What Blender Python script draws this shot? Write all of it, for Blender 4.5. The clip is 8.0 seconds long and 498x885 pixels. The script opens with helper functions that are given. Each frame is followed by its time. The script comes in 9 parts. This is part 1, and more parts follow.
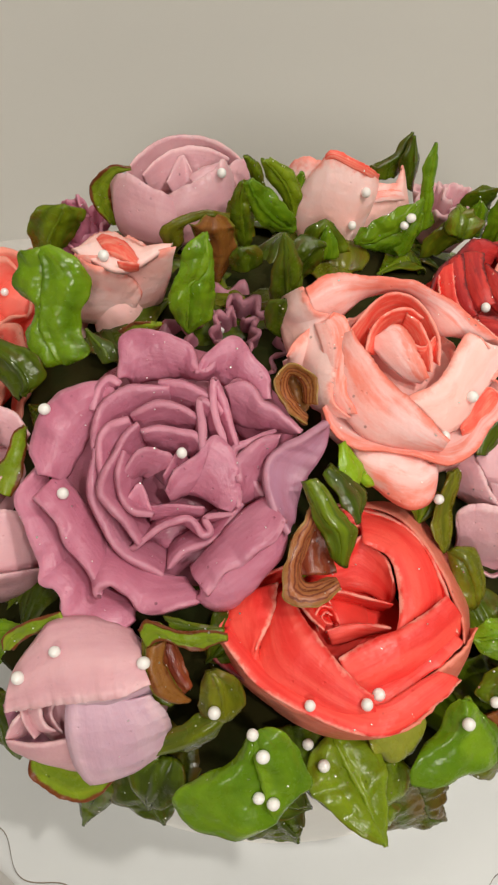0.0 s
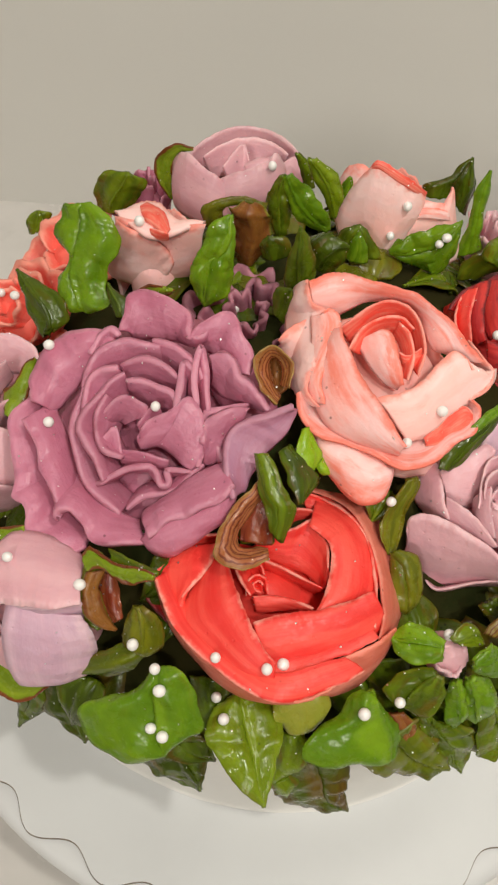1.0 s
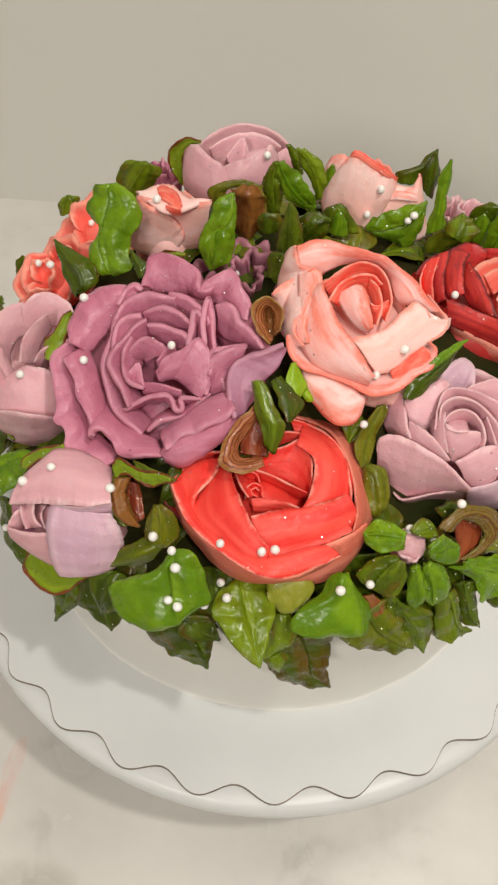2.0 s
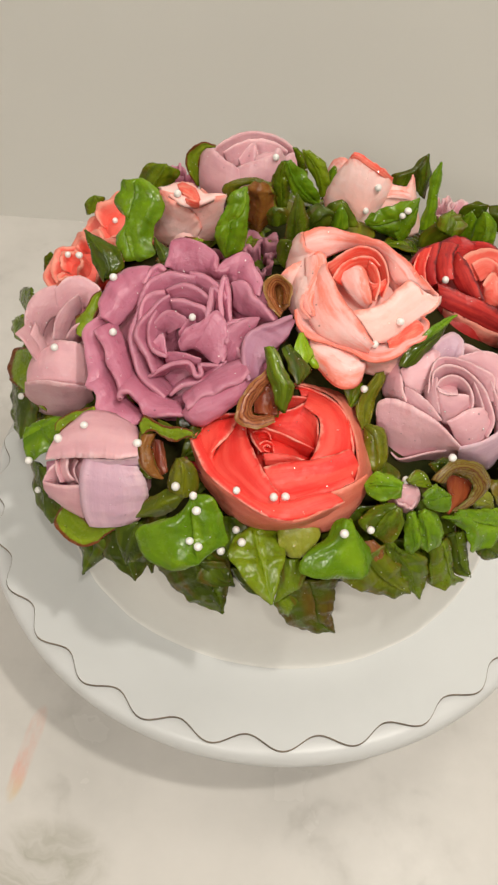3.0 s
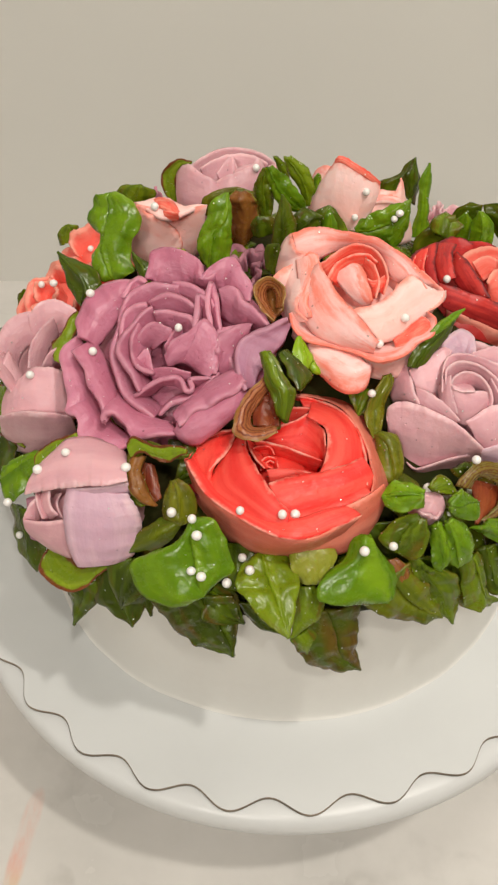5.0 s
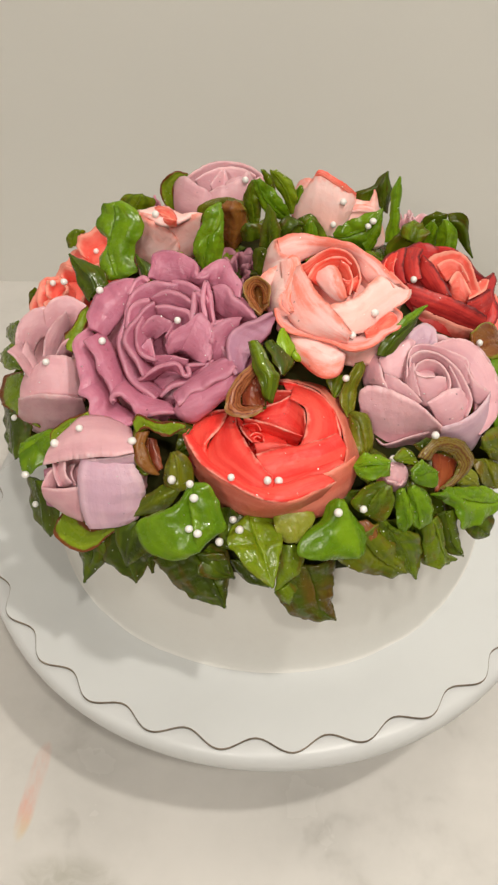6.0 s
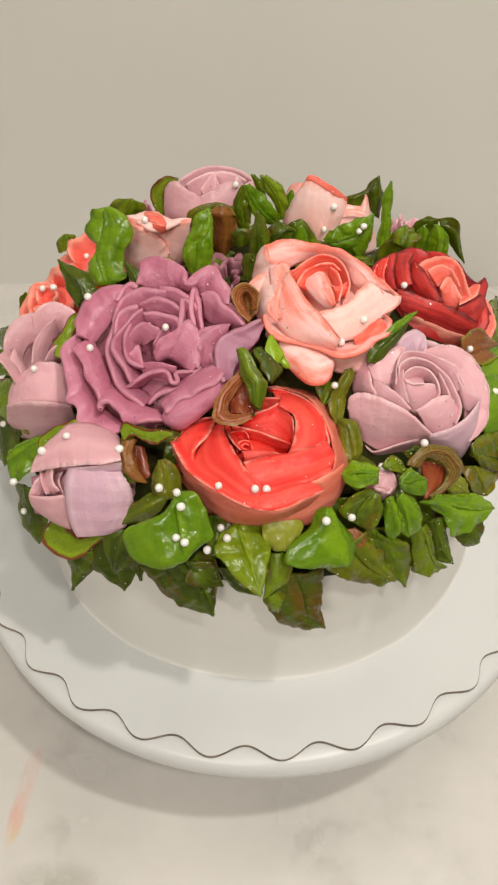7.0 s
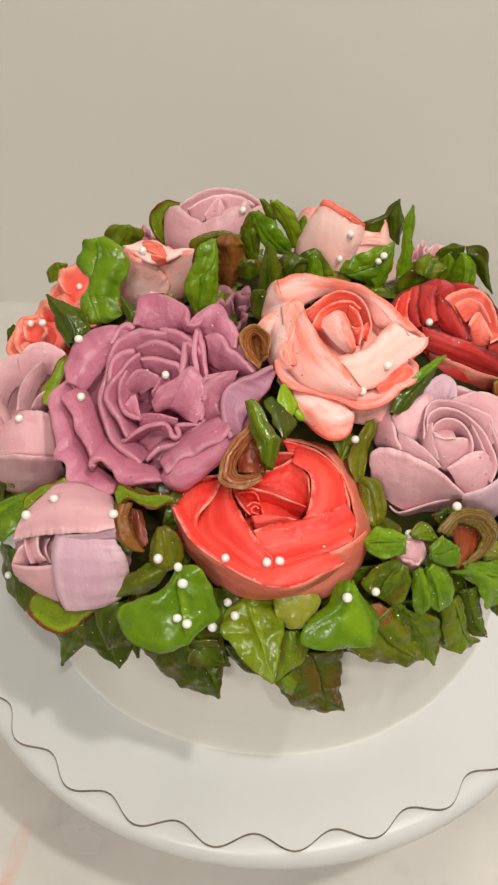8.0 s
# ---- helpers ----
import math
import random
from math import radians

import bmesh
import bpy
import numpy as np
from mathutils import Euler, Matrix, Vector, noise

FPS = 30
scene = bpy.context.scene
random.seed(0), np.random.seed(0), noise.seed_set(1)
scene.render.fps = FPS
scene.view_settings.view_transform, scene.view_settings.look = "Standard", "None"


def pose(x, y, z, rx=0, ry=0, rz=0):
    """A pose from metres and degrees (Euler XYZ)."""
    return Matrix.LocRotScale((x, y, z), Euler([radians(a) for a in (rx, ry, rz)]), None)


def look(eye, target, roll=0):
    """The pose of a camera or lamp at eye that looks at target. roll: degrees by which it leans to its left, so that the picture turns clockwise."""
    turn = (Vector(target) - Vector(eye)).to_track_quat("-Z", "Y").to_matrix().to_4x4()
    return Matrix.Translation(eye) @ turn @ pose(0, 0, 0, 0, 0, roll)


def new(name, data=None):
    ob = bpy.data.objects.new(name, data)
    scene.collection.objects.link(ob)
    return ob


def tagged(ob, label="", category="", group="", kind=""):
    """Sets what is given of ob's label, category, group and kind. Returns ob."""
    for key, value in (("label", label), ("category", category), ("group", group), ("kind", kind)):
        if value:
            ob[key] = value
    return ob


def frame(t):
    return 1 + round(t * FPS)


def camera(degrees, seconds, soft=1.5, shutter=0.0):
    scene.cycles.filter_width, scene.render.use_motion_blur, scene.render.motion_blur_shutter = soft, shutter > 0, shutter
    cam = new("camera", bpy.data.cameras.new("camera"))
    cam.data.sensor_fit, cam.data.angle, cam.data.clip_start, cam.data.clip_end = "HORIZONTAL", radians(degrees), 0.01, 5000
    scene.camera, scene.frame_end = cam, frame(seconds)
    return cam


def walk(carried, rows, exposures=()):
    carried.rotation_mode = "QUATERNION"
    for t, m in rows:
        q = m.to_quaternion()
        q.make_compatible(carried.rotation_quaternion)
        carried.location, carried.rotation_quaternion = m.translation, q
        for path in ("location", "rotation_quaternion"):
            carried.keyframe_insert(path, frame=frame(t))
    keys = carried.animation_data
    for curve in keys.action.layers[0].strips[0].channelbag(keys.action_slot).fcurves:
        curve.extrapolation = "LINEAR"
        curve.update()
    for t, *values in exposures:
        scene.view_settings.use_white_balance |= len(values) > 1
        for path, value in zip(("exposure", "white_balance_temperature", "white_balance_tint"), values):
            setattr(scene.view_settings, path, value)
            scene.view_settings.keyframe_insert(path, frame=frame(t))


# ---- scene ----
cam = camera(33.53, 8.0, soft=2.4)
PATH = [
    (0, (-0.0468, -0.1664, 0.3960), (0.0033, 0.0662, 0.0744), 2.52),
    (0.5, (-0.0117, -0.1753, 0.3988), (-0.0140, 0.0627, 0.0774), 2.75),
    (1, (-0.0090, -0.1849, 0.4040), (-0.0159, 0.0529, 0.0824), 3.12),
    (1.5, (-0.0066, -0.2078, 0.4140), (-0.0148, 0.0320, 0.0940), 2.85),
    (1.7, (-0.0059, -0.2185, 0.4206), (-0.0135, 0.0215, 0.1007), 2.95),
    (2.8, (-0.0047, -0.2715, 0.4379), (-0.0142, -0.0178, 0.1288), 2.90),
    (3, (-0.0077, -0.2756, 0.4362), (-0.0161, -0.0195, 0.1291), 2.96),
    (3.5, (-0.0080, -0.2815, 0.4055), (-0.0157, -0.0128, 0.1093), 2.95),
    (4, (-0.0012, -0.2779, 0.4000), (-0.0092, -0.0003, 0.1122), 1.08),
    (4.5, (-0.0068, -0.2702, 0.4002), (-0.0152, 0.0108, 0.1156), -0.31),
    (4.7, (-0.0104, -0.2675, 0.3986), (-0.0177, 0.0145, 0.1151), -0.52),
    (6, (-0.0103, -0.3065, 0.4227), (-0.0105, -0.0223, 0.1413), 0.40),
    (6.5, (-0.0052, -0.3163, 0.4298), (-0.0052, -0.0326, 0.1478), 0.44),
    (7, (-0.0059, -0.3032, 0.4241), (-0.0061, -0.0194, 0.1423), 0.39),
    (7.5, (-0.0065, -0.2831, 0.4194), (-0.0065, 0.0015, 0.1382), 0.41),
    (8, (-0.0090, -0.2648, 0.4142), (-0.0099, 0.0199, 0.1332), 0.29),
]
walk(cam, [(t, look(eye, target, roll)) for t, eye, target, roll in PATH], [(0, -0.1, 6400, 10), (1.5, -0.07, 6400, 10), (3, 0.0, 6480, 10), (8, 0.02, 6480, 10)])

# ---- light: warm-white kitchen ceiling lamps ----
world = bpy.data.worlds.new("room_air")
scene.world = world
world.use_nodes = True
world.node_tree.nodes["Background"].inputs["Color"].default_value = (0.9, 0.87, 0.82, 1)
world.node_tree.nodes["Background"].inputs["Strength"].default_value = 0.2


def lamp(name, place, size, watts, colour):
    data = bpy.data.lights.new(name, "AREA")
    data.shape, data.size, data.energy, data.color = "DISK", size, watts, colour
    ob = new(name, data)
    ob.matrix_world = look(place, (place[0] * 0.6, place[1] * 0.6, 0))
    return ob


lamp("ceiling_lamp_light", (0.42, -0.36, 1.42), 0.07, 6.5, (1.0, 0.94, 0.842))
lamp("ceiling_lamp_light", (0.24, -0.76, 1.42), 0.07, 6.0, (1.0, 0.94, 0.842))
lamp("ceiling_lamp_light", (0.35, 0.08, 1.42), 0.3, 1.5, (1.0, 0.94, 0.842))
lamp("ceiling_lamp_light", (-0.45, -1.8, 1.42), 0.5, 16.5, (1.0, 0.945, 0.855))


# ---- materials ----
def material(name, rough=0.5, spec=0.5):
    m = bpy.data.materials.new(name)
    m.use_nodes = True
    n, l = m.node_tree.nodes, m.node_tree.links
    b = n["Principled BSDF"]
    b.inputs["Roughness"].default_value = rough
    b.inputs["Specular IOR Level"].default_value = spec
    return m, n, l, b


def rgb(c):
    return (c[0], c[1], c[2], 1)


def noise_node(n, l, vec, scale, detail=4, rough=0.55):
    t = n.new("ShaderNodeTexNoise")
    t.inputs["Scale"].default_value, t.inputs["Detail"].default_value, t.inputs["Roughness"].default_value = scale, detail, rough
    l.new(vec, t.inputs["Vector"])
    return t.outputs["Fac"]


def ramp(n, l, fac, a, b, lo=0.0, hi=1.0):
    r = n.new("ShaderNodeMapRange")
    r.interpolation_type = "SMOOTHSTEP"
    r.inputs["From Min"].default_value, r.inputs["From Max"].default_value = a, b
    r.inputs["To Min"].default_value, r.inputs["To Max"].default_value = lo, hi
    l.new(fac, r.inputs["Value"])
    return r.outputs["Result"]


def mixed(n, l, fac, a, b):
    m = n.new("ShaderNodeMix")
    m.data_type = "RGBA"
    if isinstance(fac, float):
        m.inputs[0].default_value = fac
    else:
        l.new(fac, m.inputs[0])
    for sock, c in ((m.inputs[6], a), (m.inputs[7], b)):
        if isinstance(c, tuple):
            sock.default_value = rgb(c)
        else:
            l.new(c, sock)
    return m.outputs[2]


def math_node(n, l, op, a, b):
    m = n.new("ShaderNodeMath")
    m.operation = op
    for sock, v in ((m.inputs[0], a), (m.inputs[1], b)):
        if isinstance(v, (int, float)):
            sock.default_value = v
        else:
            l.new(v, sock)
    return m.outputs[0]


def mapped(n, l, vec, scale):
    m = n.new("ShaderNodeMapping")
    m.inputs["Scale"].default_value = scale
    l.new(vec, m.inputs["Vector"])
    return m.outputs["Vector"]


def shifted(n, l, vec):
    """Moves a texture for every object, so that no two pieces are marked alike."""
    info, add = n.new("ShaderNodeObjectInfo"), n.new("ShaderNodeVectorMath")
    add.operation = "MULTIPLY_ADD"
    l.new(info.outputs["Random"], add.inputs[0])
    add.inputs[1].default_value = (37, 53, 71)
    l.new(vec, add.inputs[2])
    return add.outputs["Vector"], info.outputs["Random"]


def relief(n, l, b, height, strength, distance):
    bump = n.new("ShaderNodeBump")
    bump.inputs["Strength"].default_value, bump.inputs["Distance"].default_value = strength, distance
    l.new(height, bump.inputs["Height"])
    l.new(bump.outputs["Normal"], b.inputs["Normal"])


def icing(name, base, second, edge, edge_from=0.82, edge_amount=0.8, stain=None, stain_cut=0.6, rough=0.42, streak=9.0, relief_by=0.4, bands=None, gloss=0.42):
    """Piped buttercream: drawn-out streaks along the strip, a lip tinted or painted lighter as if lit, pigment stains,
    tiny air holes.
    """
    m, n, l, b = material(name, rough, gloss)
    tex = n.new("ShaderNodeTexCoord")
    uv, rnd = shifted(n, l, tex.outputs["UV"])
    ob, _ = shifted(n, l, tex.outputs["Object"])
    fine = noise_node(n, l, mapped(n, l, uv, (0.9, streak * 2.2, 1)), 2.0, 4)
    broad = noise_node(n, l, mapped(n, l, uv, (0.7, streak * 0.5, 1)), 1.6, 3)
    blot = noise_node(n, l, ob, 90, 3)
    col = mixed(n, l, ramp(n, l, broad, 0.38, 0.66), base, second)
    col = mixed(n, l, ramp(n, l, fine, 0.45, 0.75, 0, 0.22), col, second)
    sep = n.new("ShaderNodeSeparateXYZ")
    l.new(tex.outputs["UV"], sep.inputs[0])
    mottle = noise_node(n, l, ob, 380, 4, 0.65)
    wob = math_node(n, l, "MULTIPLY_ADD", math_node(n, l, "ADD", blot, math_node(n, l, "MULTIPLY", mottle, 0.8)), 0.35)
    wob.node.inputs[2].default_value = -0.31
    lip = math_node(n, l, "ADD", sep.outputs["Y"], wob)
    if bands:
        turn = math_node(n, l, "SINE", math_node(n, l, "MULTIPLY", lip, 21.0), 0)
        col = mixed(n, l, ramp(n, l, turn, 0.15, 0.85, 0, 0.85), col, bands)
    if stain:
        mark = noise_node(n, l, mapped(n, l, uv, (1.6, 2.2, 1)), 1.7, 4, 0.6)
        mark = math_node(n, l, "ADD", mark, math_node(n, l, "MULTIPLY", lip, 0.22))
        col = mixed(n, l, ramp(n, l, mark, stain_cut, stain_cut + 0.28, 0, 0.8), col, stain)
    # pale flower edges paint in the light on thin rims; coral and dark ones are dye
    col = mixed(n, l, ramp(n, l, lip, edge_from, edge_from + 0.14, 0, edge_amount), col, edge)
    # undissolved grains of pigment
    grain = n.new("ShaderNodeTexVoronoi")
    grain.inputs["Scale"].default_value = 210
    l.new(ob, grain.inputs["Vector"])
    dot = math_node(n, l, "MULTIPLY", ramp(n, l, grain.outputs["Distance"], 0.05, 0.11, 0.75, 0), ramp(n, l, noise_node(n, l, ob, 60, 2), 0.5, 0.62))
    col = mixed(n, l, dot, col, tuple(0.3 * c for c in base))
    hue = n.new("ShaderNodeHueSaturation")
    l.new(col, hue.inputs["Color"])
    l.new(ramp(n, l, rnd, 0, 1, 0.92, 1.08), hue.inputs["Value"])
    l.new(hue.outputs["Color"], b.inputs["Base Color"])
    b.inputs["Subsurface Weight"].default_value = 0.12
    b.inputs["Subsurface Radius"].default_value = (1.0, 0.5, 0.4)
    b.inputs["Subsurface Scale"].default_value = 0.002
    grease = math_node(n, l, "ADD", blot, math_node(n, l, "MULTIPLY", noise_node(n, l, ob, 700, 3), 0.6))
    l.new(ramp(n, l, grease, 0.55, 1.0, rough - 0.08, rough + (0.12 if rough < 0.3 else 0.22)), b.inputs["Roughness"])
    pit = n.new("ShaderNodeTexVoronoi")
    pit.inputs["Scale"].default_value = 330
    l.new(ob, pit.inputs["Vector"])
    holes = math_node(n, l, "MULTIPLY", ramp(n, l, pit.outputs["Distance"], 0.0, 0.15, -1.3, 0), ramp(n, l, blot, 0.45, 0.62))
    h = math_node(n, l, "ADD", math_node(n, l, "MULTIPLY", fine, 0.45), math_node(n, l, "MULTIPLY", noise_node(n, l, ob, 420, 3), 0.5))
    h = math_node(n, l, "ADD", h, holes)
    h = math_node(n, l, "ADD", h, math_node(n, l, "MULTIPLY", noise_node(n, l, ob, 170, 3), 2.2))
    relief(n, l, b, h, relief_by, 0.0006)
    return m


mauve = icing("mauve_icing", (0.4802, 0.1471, 0.2275), (0.5684, 0.2135, 0.3049), (0.6468, 0.2941, 0.3775), 0.9, 0.6, streak=2.5, rough=0.34, relief_by=0.6)
plum = icing("plum_icing", (0.30, 0.105, 0.15), (0.39, 0.155, 0.21), (0.42, 0.18, 0.23), streak=4)
lilac = icing("lilac_icing", (0.6579, 0.3444, 0.3915), (0.7242, 0.4123, 0.4488), (0.816, 0.5336, 0.5539), 0.9, 0.8, streak=3, rough=0.36)
violet = icing("violet_lilac_icing", (0.612, 0.3773, 0.48), (0.6834, 0.4508, 0.5376), (0.7548, 0.5194, 0.576), streak=6)
dusky = icing("dusky_mauve_icing", (0.44, 0.171, 0.2536), (0.47, 0.2137, 0.3218), (0.57, 0.266, 0.3511), streak=3)
peach = icing("peach_icing", (0.955, 0.46, 0.412), (0.97, 0.62, 0.5992), (0.93, 0.2, 0.13), 0.86, 0.85, (0.93, 0.2, 0.125), 0.55, streak=2.5)
peach_red = icing("stained_peach_icing", (0.92, 0.14, 0.09), (0.94, 0.30, 0.22), (0.95, 0.48, 0.39), 0.9, 0.6, (0.92, 0.075, 0.045), 0.5)
blush = icing("blush_icing", (0.95, 0.5304, 0.477), (0.96, 0.6426, 0.6095), (0.93, 0.27, 0.2), 0.87, 0.8, (0.93, 0.25, 0.18), 0.72, streak=2.5)
coral = icing("coral_red_icing", (0.82, 0.036, 0.028), (0.92, 0.092, 0.066), (0.96, 0.38, 0.3), 0.93, 0.9, streak=5, rough=0.4)
brick = icing("brick_red_icing", (0.68, 0.15, 0.095), (0.79, 0.235, 0.16), (0.9, 0.32, 0.24), 0.93, 0.7, streak=5)
crimson = icing("crimson_icing", (0.42, 0.018, 0.02), (0.64, 0.045, 0.035), (0.08, 0.01, 0.014), 0.86, 0.8, (0.13, 0.012, 0.016), 0.68, streak=6)
salmon = icing("salmon_icing", (0.88, 0.135, 0.095), (0.90, 0.22, 0.17), (0.90, 0.36, 0.27), streak=6)
leaf_bright = icing("bright_leaf_icing", (0.0977, 0.1980, 0.0049), (0.1721, 0.2992, 0.0081), (0.1953, 0.3256, 0.0113), 0.95, 0.4, (0.135, 0.15, 0.0065), 0.68, gloss=0.34, rough=0.22, relief_by=0.36, streak=2)
leaf_bright2 = icing("yellow_green_leaf_icing", (0.1395, 0.2021, 0.0065), (0.1935, 0.2709, 0.0085), (0.2340, 0.2838, 0.0130), 0.95, 0.4, (0.135, 0.113, 0.0065), 0.66, gloss=0.34, rough=0.23, relief_by=0.36, streak=2)
leaf_lime = icing("lime_leaf_icing", (0.247, 0.407, 0.0113), (0.296, 0.452, 0.0162), (0.296, 0.452, 0.0162), 0.95, 0.4, gloss=0.34, rough=0.25, relief_by=0.36, streak=2.5)
leaf_mid = icing("mid_leaf_icing", (0.06835, 0.1053, 0.004), (0.1459, 0.2107, 0.0064), (0.1733, 0.2107, 0.0096), 0.95, 0.4, (0.144, 0.0833, 0.0072), 0.6, gloss=0.34, rough=0.20, relief_by=0.36, streak=2)
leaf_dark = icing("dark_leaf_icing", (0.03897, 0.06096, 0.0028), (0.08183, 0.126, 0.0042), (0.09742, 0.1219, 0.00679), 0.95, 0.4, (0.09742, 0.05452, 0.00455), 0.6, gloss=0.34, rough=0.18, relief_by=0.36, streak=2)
leaf_umber = icing("umber_leaf_icing", (0.06071, 0.09677, 0.00462), (0.1216, 0.07741, 0.008316), (0.07478, 0.121, 0.00693), 0.9, 0.6, (0.08364, 0.03548, 0.00616), 0.58, gloss=0.34, rough=0.18, relief_by=0.36, streak=1.5)
leaf_olive = icing("olive_leaf_icing", (0.106, 0.1194, 0.006), (0.1855, 0.1893, 0.0096), (0.1413, 0.06997, 0.00776), 0.96, 0.5, (0.1632, 0.0735, 0.00776), 0.6, gloss=0.34, rough=0.21, relief_by=0.36, streak=2)
leaf_olive2 = icing("glossy_olive_leaf_icing", (0.07949, 0.107, 0.0048), (0.1457, 0.1729, 0.0064), (0.1148, 0.1317, 0.00776), 0.95, 0.4, (0.1392, 0.0833, 0.0064), 0.6, gloss=0.34, rough=0.17, relief_by=0.36, streak=2)
leaf_pale = icing("pale_olive_leaf_icing", (0.271, 0.282, 0.0324), (0.222, 0.249, 0.0243), (0.308, 0.316, 0.0486), 0.9, 0.4, gloss=0.34, rough=0.27, relief_by=0.36, streak=2.5)
leaf_brown = icing("browned_leaf_icing", (0.27, 0.11, 0.022), (0.19, 0.06, 0.015), (0.19, 0.21, 0.018), 0.84, 0.9, (0.15, 0.035, 0.012), 0.58, gloss=0.34, rough=0.23, relief_by=0.36, streak=3)
leaf_rim = icing("edged_leaf_icing", (0.18, 0.27, 0.010), (0.24, 0.32, 0.016), (0.17, 0.04, 0.012), 0.70, 0.98, gloss=0.34, rough=0.24, relief_by=0.36, streak=2.5)
leaf_russet = icing("russet_leaf_icing", (0.22, 0.035, 0.014), (0.29, 0.07, 0.022), (0.25, 0.2, 0.03), 0.95, 0.5, (0.14, 0.02, 0.01), 0.6, gloss=0.34, rough=0.20, relief_by=0.36, streak=3)
leaf_band = icing("banded_leaf_icing", (0.40, 0.13, 0.05), (0.33, 0.14, 0.04), (0.40, 0.26, 0.07), 0.88, 0.8, gloss=0.34, rough=0.22, relief_by=0.36, streak=3, bands=(0.15, 0.026, 0.012))
leaf_ringed = icing("ringed_leaf_icing", (0.22, 0.145, 0.03), (0.17, 0.15, 0.02), (0.17, 0.19, 0.02), 0.93, 0.8, gloss=0.34, rough=0.22, relief_by=0.36, streak=3, bands=(0.12, 0.026, 0.011))


def plain(name, a, b2, scale, rough, bump=0.0, spec=0.5, size=0.001):
    m, n, l, b = material(name, rough, spec)
    tex = n.new("ShaderNodeTexCoord")
    f = noise_node(n, l, tex.outputs["Object"], scale, 5)
    g = noise_node(n, l, tex.outputs["Object"], scale * 9, 3)
    col = mixed(n, l, ramp(n, l, f, 0.35, 0.65), a, b2)
    col = mixed(n, l, ramp(n, l, g, 0.3, 0.7, 0, 0.3), col, b2)
    l.new(col, b.inputs["Base Color"])
    l.new(ramp(n, l, f, 0.3, 0.7, rough - 0.06, rough + 0.08), b.inputs["Roughness"])
    if bump:
        relief(n, l, b, g, bump, size)
    return m


frosting = plain("white_frosting", (0.73, 0.715, 0.68), (0.76, 0.75, 0.715), 22, 0.5, 0.12)
board_white = plain("glossy_white_card", (0.622, 0.636, 0.636), (0.647, 0.661, 0.661), 14, 0.33, 0.03)
board_edge = plain("scorched_card_edge", (0.11, 0.085, 0.06), (0.26, 0.21, 0.16), 90, 0.7)
plastic = plain("white_plastic", (0.625, 0.635, 0.638), (0.655, 0.665, 0.668), 12, 0.35, 0.02)
wall_paint = plain("warm_grey_wall_paint", (0.665, 0.652, 0.612), (0.68, 0.667, 0.627), 3, 0.55, 0.05, 0.35)
ceiling_paint = plain("white_ceiling_paint", (0.8, 0.79, 0.77), (0.82, 0.81, 0.79), 3, 0.7, 0.05)
floor_wood = plain("oak_floor", (0.28, 0.18, 0.1), (0.36, 0.24, 0.14), 6, 0.45, 0.1)
# green icing darkened almost to black: the shade between flowers is in its colour
gap_shade_icing = plain("gap_shade_icing", (0.018, 0.024, 0.005), (0.032, 0.028, 0.008), 60, 0.8, 0.3, 0.06)

pearl_mat, pn, plk, pb = material("pearl_sugar", 0.28, 0.6)
pearl_tex = pn.new("ShaderNodeTexCoord")
pearl_col = mixed(pn, plk, noise_node(pn, plk, pearl_tex.outputs["Object"], 300, 3), (0.86, 0.83, 0.79), (0.93, 0.91, 0.88))
plk.new(pearl_col, pb.inputs["Base Color"])
pb.inputs["Coat Weight"].default_value = 0.5
pb.inputs["Coat Roughness"].default_value = 0.12
pb.inputs["Sheen Weight"].default_value = 0.1


